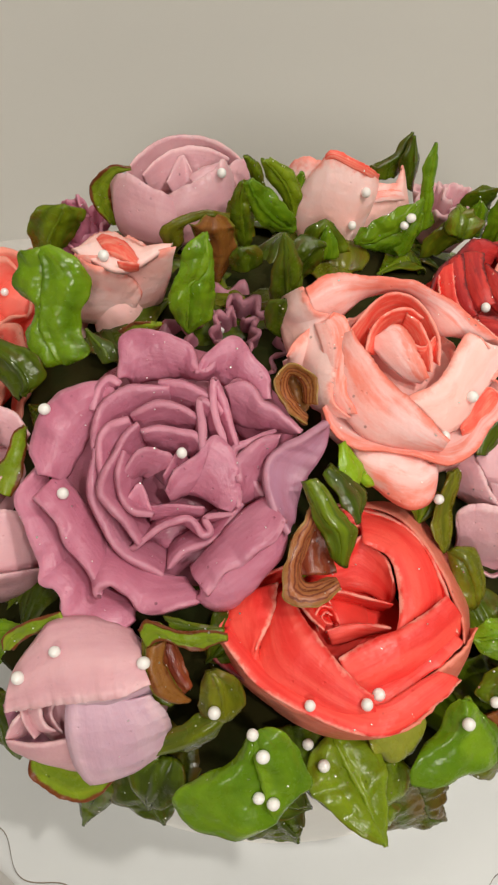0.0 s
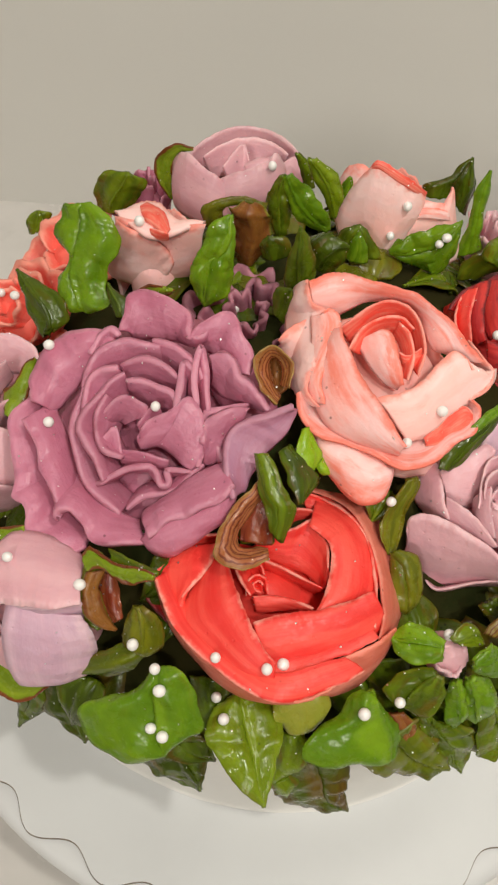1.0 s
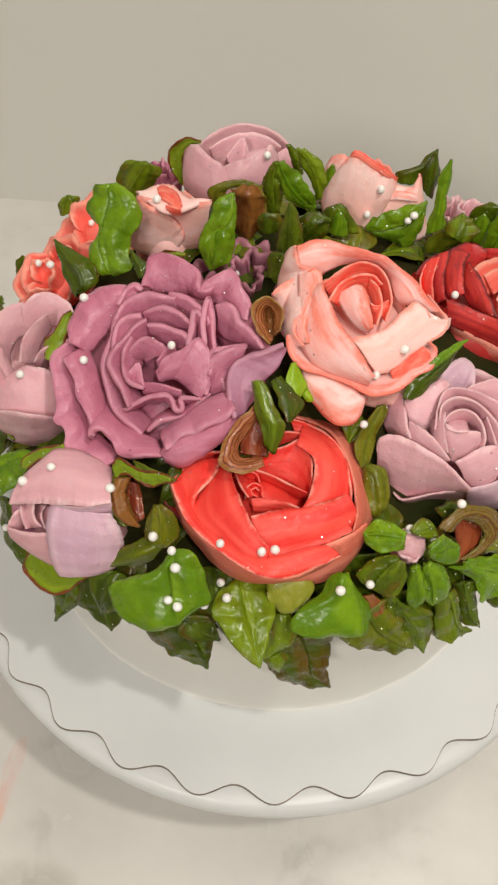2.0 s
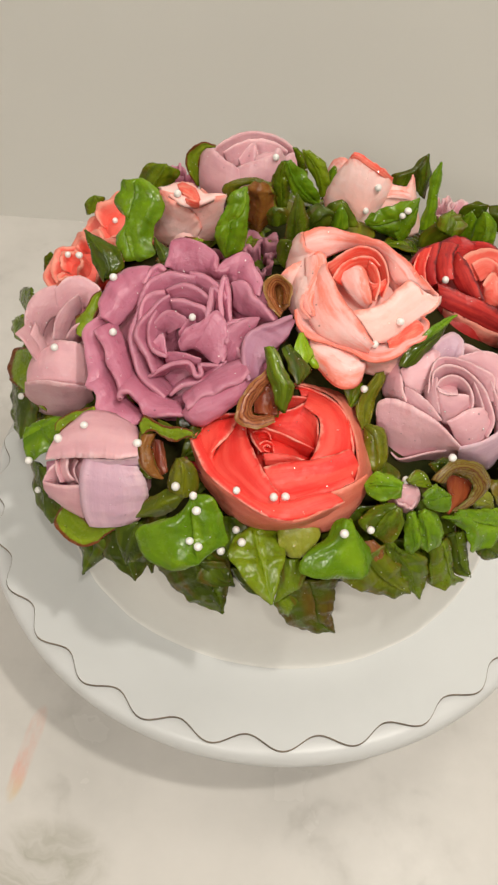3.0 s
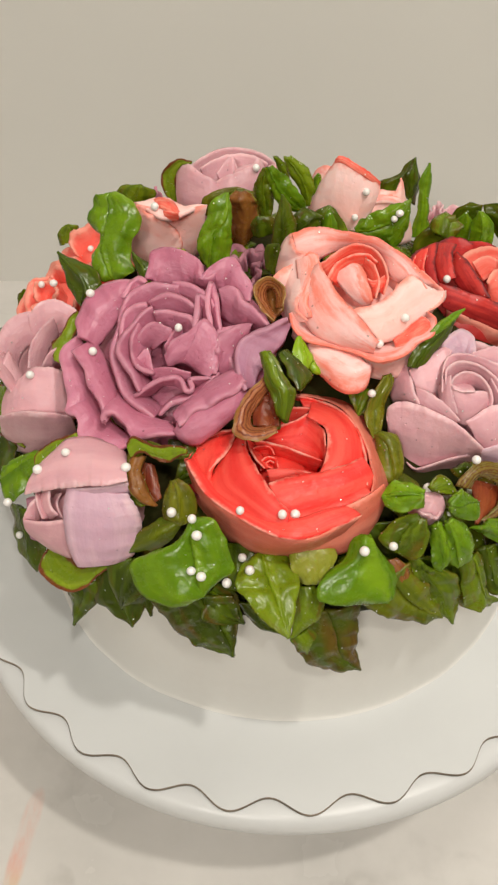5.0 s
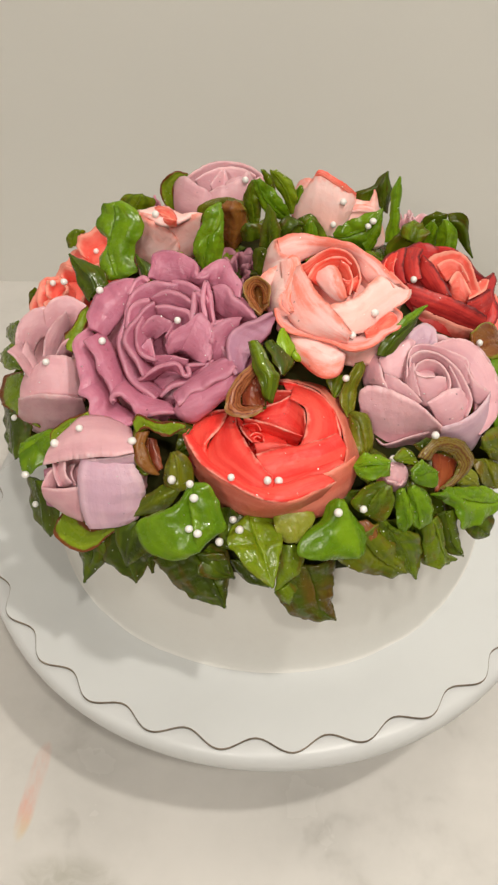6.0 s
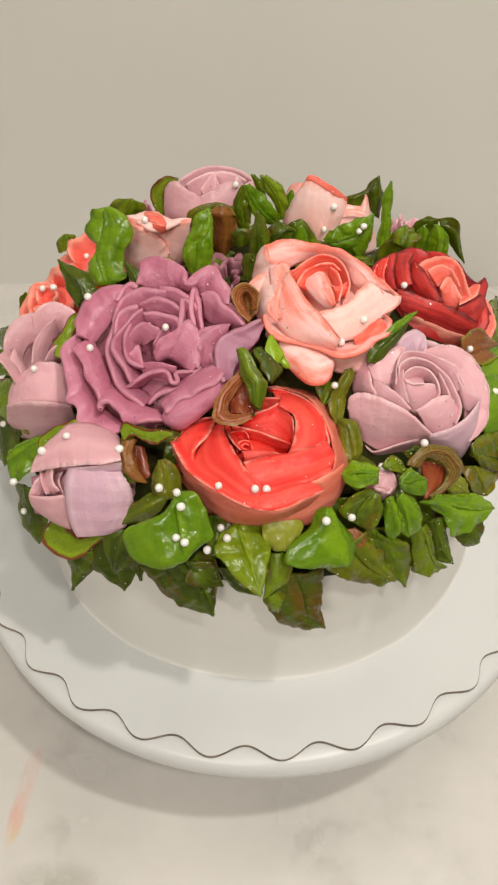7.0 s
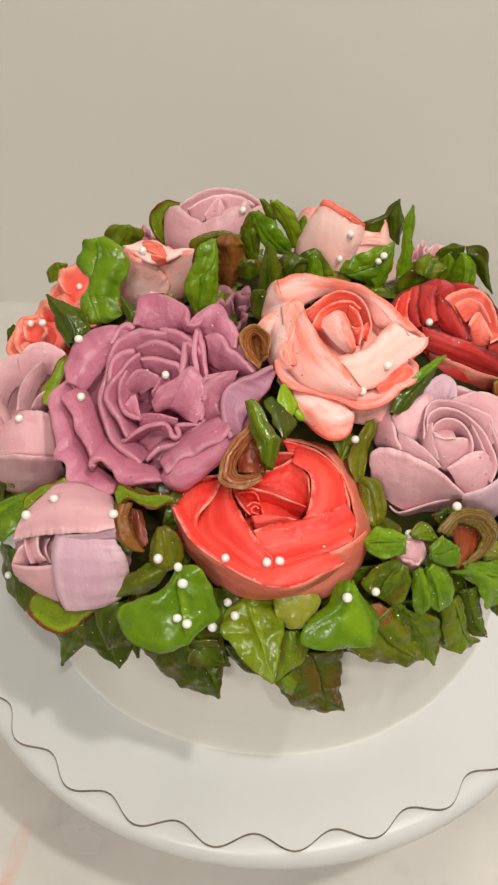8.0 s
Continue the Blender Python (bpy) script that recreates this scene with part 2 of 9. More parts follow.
def marble_material():
    m, n, l, b = material("polished_marble", 0.16, 0.5)
    tex = n.new("ShaderNodeTexCoord")
    o = tex.outputs["Object"]
    cloud = noise_node(n, l, o, 7, 6, 0.6)
    warp = n.new("ShaderNodeVectorMath")
    warp.operation = "MULTIPLY_ADD"
    big = n.new("ShaderNodeTexNoise")
    big.inputs["Scale"].default_value, big.inputs["Detail"].default_value = 9, 5
    l.new(o, big.inputs["Vector"])
    l.new(big.outputs["Color"], warp.inputs[0])
    warp.inputs[1].default_value = (0.16, 0.16, 0)
    l.new(o, warp.inputs[2])
    vein = noise_node(n, l, mapped(n, l, warp.outputs["Vector"], (1.0, 1.7, 1)), 6.5, 3)
    thin = math_node(n, l, "ABSOLUTE", math_node(n, l, "SUBTRACT", vein, 0.5), 0)
    line = math_node(n, l, "MULTIPLY", ramp(n, l, thin, 0.0, 0.045, 1, 0), ramp(n, l, cloud, 0.46, 0.64, 0, 0.5))
    col = mixed(n, l, ramp(n, l, cloud, 0.3, 0.72), (0.73, 0.702, 0.668), (0.60, 0.58, 0.55))
    col = mixed(n, l, line, col, (0.36, 0.34, 0.31))
    sep = n.new("ShaderNodeSeparateXYZ")
    l.new(o, sep.inputs[0])
    rag = noise_node(n, l, mapped(n, l, o, (90, 26, 1)), 1.0, 5, 0.65)
    # a clouded grey-green flaw in the stone near the smear
    fx = math_node(n, l, "POWER", math_node(n, l, "DIVIDE", math_node(n, l, "ADD", sep.outputs["X"], 0.098), 0.036), 2)
    fy = math_node(n, l, "POWER", math_node(n, l, "DIVIDE", math_node(n, l, "ADD", sep.outputs["Y"], 0.184), 0.024), 2)
    flaw = noise_node(n, l, mapped(n, l, warp.outputs["Vector"], (1.0, 1.4, 1)), 34, 5, 0.6)
    flaw = math_node(n, l, "MULTIPLY", ramp(n, l, math_node(n, l, "ADD", fx, fy), 0.1, 1.0, 1, 0), ramp(n, l, flaw, 0.36, 0.66, 0.1, 0.85))
    col = mixed(n, l, flaw, col, (0.40, 0.385, 0.325))
    # a dried smear of red and yellow food colour, drawn out along the counter
    slant = math_node(n, l, "MULTIPLY", math_node(n, l, "ADD", sep.outputs["Y"], 0.142), 0.12)
    dx = math_node(n, l, "SUBTRACT", math_node(n, l, "ADD", sep.outputs["X"], 0.1205), slant)
    dx = math_node(n, l, "ABSOLUTE", math_node(n, l, "DIVIDE", dx, 0.0052), 0)
    dy = math_node(n, l, "ABSOLUTE", math_node(n, l, "DIVIDE", math_node(n, l, "ADD", sep.outputs["Y"], 0.132), 0.027), 0)
    far = math_node(n, l, "ADD", math_node(n, l, "POWER", dx, 2), math_node(n, l, "POWER", dy, 4))
    patch = math_node(n, l, "MULTIPLY", ramp(n, l, far, 0.2, 1.0, 1, 0), ramp(n, l, rag, 0.32, 0.66, 0.15, 0.95))
    dye = mixed(n, l, ramp(n, l, sep.outputs["Y"], -0.156, -0.14), (0.72, 0.5, 0.2), (0.8, 0.3, 0.2))
    col = mixed(n, l, math_node(n, l, "MULTIPLY", patch, 0.62), col, dye)
    l.new(col, b.inputs["Base Color"])
    l.new(ramp(n, l, cloud, 0.3, 0.7, 0.2, 0.3), b.inputs["Roughness"])
    return m


marble = marble_material()


# ---- building helpers ----
def mesh_of(name, verts, faces, mat, uvs=None, smooth=True):
    me = bpy.data.meshes.new(name)
    me.from_pydata([tuple(v) for v in verts], [], faces)
    if uvs is not None:
        layer = me.uv_layers.new(name="UVMap")
        loops = np.empty(len(me.loops), dtype=np.int32)
        me.loops.foreach_get("vertex_index", loops)
        layer.data.foreach_set("uv", np.asarray(uvs, dtype=np.float32)[loops].ravel())
    me.materials.append(mat)
    if smooth:
        me.polygons.foreach_set("use_smooth", [True] * len(me.polygons))
    me.update()
    return me


def part(name, me, parent, label=""):
    ob = new(name, me)
    ob.parent = parent
    return tagged(ob, label)


def solid_sheet(grid, thick):
    """A closed sheet round a grid of points (nu, nv, 3): thick is the thickness at each point."""
    nu, nv, _ = grid.shape
    nrm = np.cross(np.gradient(grid, axis=0), np.gradient(grid, axis=1))
    nrm /= np.linalg.norm(nrm, axis=2, keepdims=True) + 1e-12
    off = nrm * thick[..., None] / 2
    verts = np.concatenate([(grid + off).reshape(-1, 3), (grid - off).reshape(-1, 3)])
    u, v = np.meshgrid(np.linspace(0, 1, nu), np.linspace(0, 1, nv), indexing="ij")
    uv = np.stack([u, v], -1).reshape(-1, 2)
    k, n = nu * nv, lambda a, b: a * nv + b
    faces = []
    for a in range(nu - 1):
        for b in range(nv - 1):
            q = (n(a, b), n(a + 1, b), n(a + 1, b + 1), n(a, b + 1))
            faces.append(q)
            faces.append(tuple(k + i for i in reversed(q)))
    rim = [n(a, 0) for a in range(nu)] + [n(nu - 1, b) for b in range(1, nv)]
    rim += [n(a, nv - 1) for a in range(nu - 2, -1, -1)] + [n(0, b) for b in range(nv - 2, 0, -1)]
    for a, b in zip(rim, rim[1:] + rim[:1]):
        faces.append((b, a, k + a, k + b))
    return verts, faces, np.concatenate([uv, uv])


def rumple(grid, amount, scale, seed):
    out = grid.copy()
    for i in range(grid.shape[0]):
        for j in range(grid.shape[1]):
            p = Vector(grid[i, j]) * scale + Vector((seed * 3.1, seed * 1.7, seed))
            out[i, j] += np.array(noise.noise_vector(p)) * amount
    return out


def lathe(profile, steps=96, wobble=None):
    """A turned body round z from (radius, height) pairs; ends at radius 0 are closed by a fan."""
    verts, faces = [], []
    for r, z in profile:
        for i in range(steps):
            a = 2 * math.pi * i / steps
            rr = r + (wobble(a, z) if wobble and r > 0 else 0)
            verts.append((rr * math.cos(a), rr * math.sin(a), z))
    for j in range(len(profile) - 1):
        for i in range(steps):
            k = (i + 1) % steps
            faces.append((j * steps + i, j * steps + k, (j + 1) * steps + k, (j + 1) * steps + i))
    return verts, faces


def box(x0, x1, y0, y1, z0, z1):
    v = [(x, y, z) for x in (x0, x1) for y in (y0, y1) for z in (z0, z1)]
    f = [(0, 1, 3, 2), (4, 6, 7, 5), (0, 4, 5, 1), (2, 3, 7, 6), (0, 2, 6, 4), (1, 5, 7, 3)]
    return v, f


# ---- the room ----
def slab(name, mat, b, label, category):
    v, f = box(*b)
    return tagged(new(name, mesh_of(name, v, f, mat, smooth=False)), label, category, kind="structure")


slab("wall_back", wall_paint, (-1.7, 1.7, 0.325, 0.425, -0.9, 1.5), "smooth warm grey painted wall behind the counter", "wall")
slab("wall_left", wall_paint, (-1.8, -1.7, -2.6, 0.425, -0.9, 1.5), "warm grey painted side wall of the kitchen", "wall")
slab("wall_right", wall_paint, (1.7, 1.8, -2.6, 0.425, -0.9, 1.5), "warm grey painted side wall of the kitchen", "wall")
slab("wall_front", wall_paint, (-1.7, 1.7, -2.6, -2.5, -0.9, 1.5), "warm grey painted wall facing the counter", "wall")
slab("floor", floor_wood, (-1.8, 1.8, -2.6, 0.425, -1.0, -0.9), "plain brown kitchen floor", "floor")
slab("ceiling", ceiling_paint, (-1.8, 1.8, -2.6, 0.425, 1.5, 1.6), "plain white kitchen ceiling", "ceiling")
slab("countertop", marble, (-1.7, 1.7, -0.34, 0.325, -0.03, 0.0), "polished cream marble countertop with faint grey veins", "countertop")
slab("counter_base", plastic, (-1.7, 1.7, -0.31, 0.325, -0.9, -0.03), "plain white cabinet front under the countertop", "cabinet")

# ---- turntable, board and cake ----
BOARD = 0.085


def turntable():
    top = new("cake_turntable")
    tagged(top, "white plastic revolving cake turntable on the marble counter", "turntable")
    z = BOARD - 0.0016
    v, f = lathe([(0, z - 0.004), (0.06, z - 0.004), (0.064, z - 0.0003), (0.1465, z - 0.0003), (0.1500, z - 0.0006), (0.1518, z - 0.0016), (0.1530, z - 0.0034), (0.1536, z - 0.0062), (0.1530, z - 0.0125), (0.1515, z - 0.0145), (0.149, z - 0.0145), (0.1485, z - 0.010), (0.06, z - 0.010), (0, z - 0.010)], 128)
    part("plate", mesh_of("plate", v, f, plastic), top)
    v, f = lathe([(0, z - 0.0095), (0.034, z - 0.0095), (0.030, z - 0.016), (0.028, 0.035), (0.034, 0.022), (0, 0.022)], 48)
    part("column", mesh_of("column", v, f, plastic), top)
    v, f = lathe([(0, 0.024), (0.034, 0.023), (0.060, 0.018), (0.090, 0.010), (0.096, 0.006), (0.096, 0.0005), (0.092, 0.0), (0, 0.0)], 72)
    part("base", mesh_of("base", v, f, plastic), top)


def cake_board():
    """A round card with thirty scallops, its cut edge scorched brown."""
    top = new("cake_board")
    tagged(top, "white round cake board with a scalloped scorched edge", "cake board")
    steps, z1, z0 = 720, BOARD, BOARD - 0.0013
    phase = 1.144 - 30 * math.radians(-12.336)

    def ring(dr, z):
        out = []
        for i in range(steps):
            a = 2 * math.pi * i / steps
            r = 0.1479 + 0.0032 * math.cos(30 * a + phase) + dr
            out.append((r * math.cos(a), r * math.sin(a), z))
        return out

    rows = [[(0.05 * math.cos(2 * math.pi * i / steps), 0.05 * math.sin(2 * math.pi * i / steps), z1) for i in range(steps)], ring(-0.004, z1), ring(-0.0003, z1)]
    v = [(0, 0, z1)] + [p for r in rows for p in r]
    f = [(0, 1 + i, 1 + (i + 1) % steps) for i in range(steps)]
    for j in range(2):
        for i in range(steps):
            k = (i + 1) % steps
            f.append((1 + j * steps + i, 1 + (j + 1) * steps + i, 1 + (j + 1) * steps + k, 1 + j * steps + k))
    card = part("card", mesh_of("card", v, f, board_white), top)
    rows = [ring(-0.0003, z1), ring(-0.0001, z1 - 0.0001), ring(0.0, z1 - 0.0004), ring(0.0, z0), ring(-0.03, z0)]
    v = [p for r in rows for p in r]
    f = []
    for j in range(4):
        for i in range(steps):
            k = (i + 1) % steps
            f.append((j * steps + i, (j + 1) * steps + i, (j + 1) * steps + k, j * steps + k))
    part("scalloped_edge", mesh_of("scalloped_edge", v, f, board_edge), card, "thin scorched brown cut edge")


CAKE_TOP = 0.172


def cake():
    top = new("cake")
    tagged(top, "round white frosted cake standing on a scalloped board", "cake")

    def wobble(a, z):
        return 0.0009 * noise.noise(Vector((math.cos(a) * 2, math.sin(a) * 2, z * 30))) + 0.0004 * noise.noise(Vector((math.cos(a) * 9, math.sin(a) * 9, z * 60)))

    prof = [(0.1136, BOARD + 0.0001), (0.1131, BOARD + 0.0006), (0.1128, BOARD + 0.002), (0.1128, BOARD + 0.006), (0.1128, 0.11), (0.1126, 0.13), (0.1125, 0.15), (0.1123, CAKE_TOP - 0.006), (0.1108, CAKE_TOP - 0.002), (0.107, CAKE_TOP), (0.05, CAKE_TOP + 0.001), (0, CAKE_TOP + 0.001)]
    v, f = lathe(prof, 144, wobble)
    body = part("frosted_body", mesh_of("frosted_body", v, f, frosting), top)
    # the mound laps over the rim, its dark colour standing in for shade there
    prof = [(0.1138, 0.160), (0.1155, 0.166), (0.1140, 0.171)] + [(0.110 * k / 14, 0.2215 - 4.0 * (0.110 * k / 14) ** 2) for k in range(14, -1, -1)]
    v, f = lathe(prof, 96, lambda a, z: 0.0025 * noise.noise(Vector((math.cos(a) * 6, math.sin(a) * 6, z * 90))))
    part("icing_mound", mesh_of("icing_mound", v, f, gap_shade_icing), top, "green icing mound under the flowers, coloured near-black as gap shade")


turntable()
cake_board()
cake()


# ---- piped flowers ----
MM = 0.001


def flower(name, top, axis, height, label, category="icing flower", group="icing flowers on the cake", turn=0.0, scale=1.0):
    """An empty thing at a flower's foot; its own z runs along axis, x to the right, height millimetres up to top."""
    z = Vector(axis).normalized()
    x = (Vector((1, 0, 0)) - z * z.x).normalized()
    y = z.cross(x)
    ob = new(name)
    m = Matrix((x, y, z)).transposed().to_4x4()
    m.translation = Vector(top) - z * height * scale * MM
    ob.matrix_world = m @ pose(0, 0, 0, 0, 0, turn) @ Matrix.Diagonal((scale, scale, scale, 1))
    return tagged(ob, label, category, group)


PETALS = [0]


def petal(thing, mat, a, span, r0, r1, z0, z1, lip=0.0, skew=0.0, ruffle=0.0, waves=2.0, arch=0.3, thick=1.5, droop=0.0, rough=0.5, name="petal"):
    """One piped strip, in millimetres and degrees: it stands at angle a over span, from radius r0 at height z0 to r1 at z1;
    lip rolls its top outwards, skew winds it inwards, ruffle waves its edge, arch rounds its ends, droop lets the lip sink."""
    PETALS[0] += 1
    seed = PETALS[0]
    rnd = random.Random(seed)
    nu, nv = max(17, int(span / 4) + 5), 10
    ph = rnd.uniform(0, 6.28)
    g = np.zeros((nu, nv, 3))
    th = np.zeros((nu, nv))
    for i in range(nu):
        s = -1 + 2 * i / (nu - 1)
        ang = math.radians(a + s * span / 2)
        end = abs(s) ** 2.6
        for j in range(nv):
            v = j / (nv - 1)
            r = r0 + (r1 - r0) * v ** 1.15 + lip * v ** 4
            r = r * (1 + skew * s) - 0.35 * abs(r1 - r0) * end * v * (1 if r1 > r0 else -0.4)
            wave = math.sin(waves * math.pi * s + ph)
            r += ruffle * v ** 1.6 * wave
            z = z0 + (z1 - (z1 - z0) * arch * end - z0) * v - droop * v ** 4
            z += 0.5 * ruffle * v * v * math.cos(waves * math.pi * s * 1.3 + ph)
            rag = noise.noise(Vector((s * span * 0.035, seed * 2.3, 0.5))) + 0.5 * noise.noise(Vector((s * span * 0.11, seed * 1.3, 4.5)))
            z += 0.05 * (z1 - z0) * rag * v * v
            r += 0.5 * rag * v * v
            g[i, j] = (r * math.cos(ang), r * math.sin(ang), z)
            th[i, j] = thick * (1.3 - 0.62 * v ** 2) * (1 - 0.45 * end) * (1 + 0.25 * rag)
    g = rumple(g, rough, 0.16, seed)
    v, f, uv = solid_sheet(g * MM, th * MM)
    return part(name, mesh_of(name, v, f, mat, uv), thing)


def ring(thing, mat, n, first, span, r0, r1, z0, z1, **more):
    """n petals wound round, each a little unlike the next."""
    rnd = random.Random(int(first * 7 + n + r1 * 13))
    for k in range(n):
        j = lambda w: rnd.uniform(-w, w)
        petal(thing, mat, first + 360 * k / n + j(8), span * (1 + j(0.1)), r0 + j(0.4), r1 + j(0.9), z0, z1 + j(1.2), **more)


def core(thing, mat, r, z0, z1):
    """A rounded plug of icing that closes a flower's heart."""
    prof = [(r, z0), (r * 1.02, z0 + (z1 - z0) * 0.6), (r * 0.8, z0 + (z1 - z0) * 0.9), (0, z1)]
    v, f = lathe([(p * MM, q * MM) for p, q in prof], 24)
    uv = [(0.5, 0.3)] * len(v)
    return part("heart", mesh_of("heart", v, f, mat, uv), thing)


def smooth_line(points, n):
    """n points on a smooth line through a few control points."""
    p = np.array(points, float)
    if len(p) == 2:
        k = np.linspace(0, 1, n)[:, None]
        return p[0] * (1 - k) + p[1] * k
    ext = np.vstack([2 * p[0] - p[1], p, 2 * p[-1] - p[-2]])
    length = np.r_[0, np.cumsum(np.linalg.norm(np.diff(p, axis=0), axis=1))]
    out = []
    for d in np.linspace(0, length[-1], n):
        k = min(max(int(np.searchsorted(length, d, side="right")) - 1, 0), len(p) - 2)
        t = (d - length[k]) / max(length[k + 1] - length[k], 1e-9)
        a, b, c, e = ext[k : k + 4]
        out.append(0.5 * (2 * b + (c - a) * t + (2 * a - 5 * b + 4 * c - e) * t**2 + (3 * b - a - 3 * c + e) * t**3))
    return np.array(out)


def strip(thing, mat, rim, foot, bulge=1.0, thick=1.7, ruffle=0.0, waves=2.0, rough=0.45, roll=0.0, edge=0.86):
    """One piped petal drawn from its foot line to its rim line, in the flower's own millimetres. bulge: how far its middle
    swells out, roll: how far the rim turns over, ruffle: waves along the rim, edge: how far it thins there."""
    PETALS[0] += 1
    seed = PETALS[0]
    rnd = random.Random(seed)
    size = np.linalg.norm(np.diff(np.array(rim, float), axis=0), axis=1).sum()
    nu, nv = int(min(96, max(18, size / 0.55))), 12
    top, low = smooth_line(rim, nu), smooth_line(foot, nu)
    v = np.linspace(0, 1, nv)[None, :, None]
    g = low[:, None] * (1 - v) + top[:, None] * v
    n = np.cross(np.gradient(g, axis=0), np.gradient(g, axis=1))
    n /= np.linalg.norm(n, axis=2, keepdims=True) + 1e-9
    if n.reshape(-1, 3).mean(0) @ np.array((0, -0.35, 0.94)) < 0:
        n = -n
    s = np.linspace(-1, 1, nu)[:, None, None]
    ph = rnd.uniform(0, 6.28)
    rag = np.array([noise.noise(Vector((k * size * 0.06, seed * 2.3, 0.5))) + 0.6 * noise.noise(Vector((k * size * 0.16, seed * 1.3, 4.5))) for k in np.linspace(-1, 1, nu)])[:, None, None]
    nick = np.array([0.5 * noise.noise(Vector((k * size * 0.6, seed * 0.9, 1.5))) + 0.4 * noise.noise(Vector((k * size * 1.3, seed * 0.4, 2.5))) for k in np.linspace(-1, 1, nu)])[:, None, None]
    g = g + n * (bulge * 4 * v * (1 - v) * (1 - 0.5 * s**2) - roll * v**5 + ruffle * v**2 * np.sin(waves * math.pi * s + ph + 1.6 * rag) + 0.35 * rag * v**3 + 0.3 * nick * v**9)
    g = g + (top - low)[:, None] / (np.linalg.norm(top - low, axis=1)[:, None, None] + 1e-9) * (0.55 * rag * v**3 + 0.5 * nick * v**9)
    th = thick * (1.2 - edge * v[..., 0] ** 3) * (1 - 0.35 * np.abs(s[..., 0]) ** 6) * (1 + 0.22 * rag[..., 0])
    if edge < 0.6:
        for _ in range(7):
            g[1:-1] = 0.25 * g[:-2] + 0.5 * g[1:-1] + 0.25 * g[2:]
    g = rumple(rumple(g, rough, 0.13, seed), 0.07, 0.5, seed)
    vs, f, uv = solid_sheet(g * MM, th * MM)
    return part("petal", mesh_of("petal", vs, f, mat, uv), thing)



f = flower("peony", (-0.0405, -0.049, 0.231), (-0.1, -0.46, 0.88), 25, "large ruffled mauve buttercream peony with layered wavy petals")
core(f, mauve, 33, -10, 11)
core(f, plum, 6, 8, 15)
strip(f, mauve, ((-9.5, 22.7, 22.0), (-10.3, 29.3, 22.0), (-9.3, 32.8, 22.0), (-4.7, 34.0, 22.0), (1.4, 33.0, 22.0), (6.1, 30.4, 22.0), (7.9, 26.3, 22.0), (9.2, 23.2, 22.0), (11.6, 22.0, 22.0), (13.5, 23.9, 22.0)), ((-8.9, 22.8, 16.0), (-2.4, 23.0, 16.0), (3.7, 23.2, 16.0), (8.2, 22.1, 16.0), (11.8, 22.8, 16.0)), thick=2.6, edge=0.42, bulge=1.6, roll=0.6, ruffle=1.0, waves=2.6)
strip(f, mauve, ((9.4, 20.7, 22.5), (11.2, 24.6, 22.5), (14.2, 27.5, 22.5), (17.9, 28.9, 22.5), (21.3, 27.2, 22.5), (24.2, 21.8, 22.5), (26.1, 16.6, 22.5), (26.7, 11.9, 22.5)), ((10.2, 22.0, 16.0), (13.9, 20.1, 16.0), (17.9, 17.3, 16.0), (21.6, 13.3, 16.0)), thick=2.6, edge=0.42, bulge=1.4, roll=0.6, ruffle=1.1, waves=2.6)
strip(f, mauve, ((16.1, 15.5, 24.5), (18.4, 17.1, 24.5), (20.7, 15.8, 24.5), (23.2, 11.9, 24.5), (27.1, 7.5, 24.5), (32.8, 2.2, 24.5)), ((15.4, 10.1, 16.0), (19.2, 7.8, 16.0), (23.2, 6.8, 16.0), (29.1, 4.9, 16.0)), thick=2.6, edge=0.42, bulge=0.8, roll=0.5, ruffle=0.9, waves=2.4)
strip(f, mauve, ((15.1, -7.5, 25.0), (16.0, -2.4, 25.0), (18.8, 0.8, 25.0), (22.5, 2.1, 25.0), (27.2, 2.3, 25.0)), ((14.3, -12.2, 17.0), (18.0, -11.5, 17.0), (20.3, -6.2, 17.0), (22.5, -2.1, 17.0)), thick=2.6, edge=0.42, bulge=0.8, roll=0.4, ruffle=0.9, waves=2.0)
strip(f, dusky, ((25.5, -22.0, 27.0), (22.4, -13.7, 26.0), (21.8, -6.1, 25.0), (24.3, -2.1, 25.0), (31.4, -0.1, 25.0), (39.1, 2.4, 26.0)), ((26.5, -19.4, 21.0), (29.0, -13.8, 21.0), (31.6, -9.5, 21.0), (34.9, -5.9, 21.0), (37.7, -2.3, 21.0), (39.1, 3.6, 21.0)), bulge=-1.4, thick=2.6, roll=0.5, ruffle=0.2, waves=2.4, edge=0.5)
strip(f, mauve, ((3.5, -33.5, 27.0), (8.1, -29.9, 27.0), (14.4, -26.8, 27.0), (20.7, -24.0, 27.0), (25.0, -18.9, 27.0)), ((1.0, -27.1, 20.0), (9.3, -21.3, 20.0), (15.7, -15.9, 20.0), (22.2, -12.4, 20.0)), thick=2.6, edge=0.42, bulge=1.6, roll=0.4, ruffle=0.8, waves=2.4)
strip(f, mauve, ((0.9, -33.0, 20.0), (5.6, -37.8, 20.0), (9.9, -37.0, 20.0), (14.8, -33.3, 20.0), (20.8, -27.5, 20.0), (24.1, -20.3, 20.0)), ((2.8, -32.0, 25.0), (8.1, -29.4, 25.0), (14.3, -26.4, 25.0), (20.6, -23.5, 25.0), (24.0, -18.9, 25.0)), thick=2.6, edge=0.42, bulge=2.0, roll=0.4, ruffle=1.0, waves=2.8)
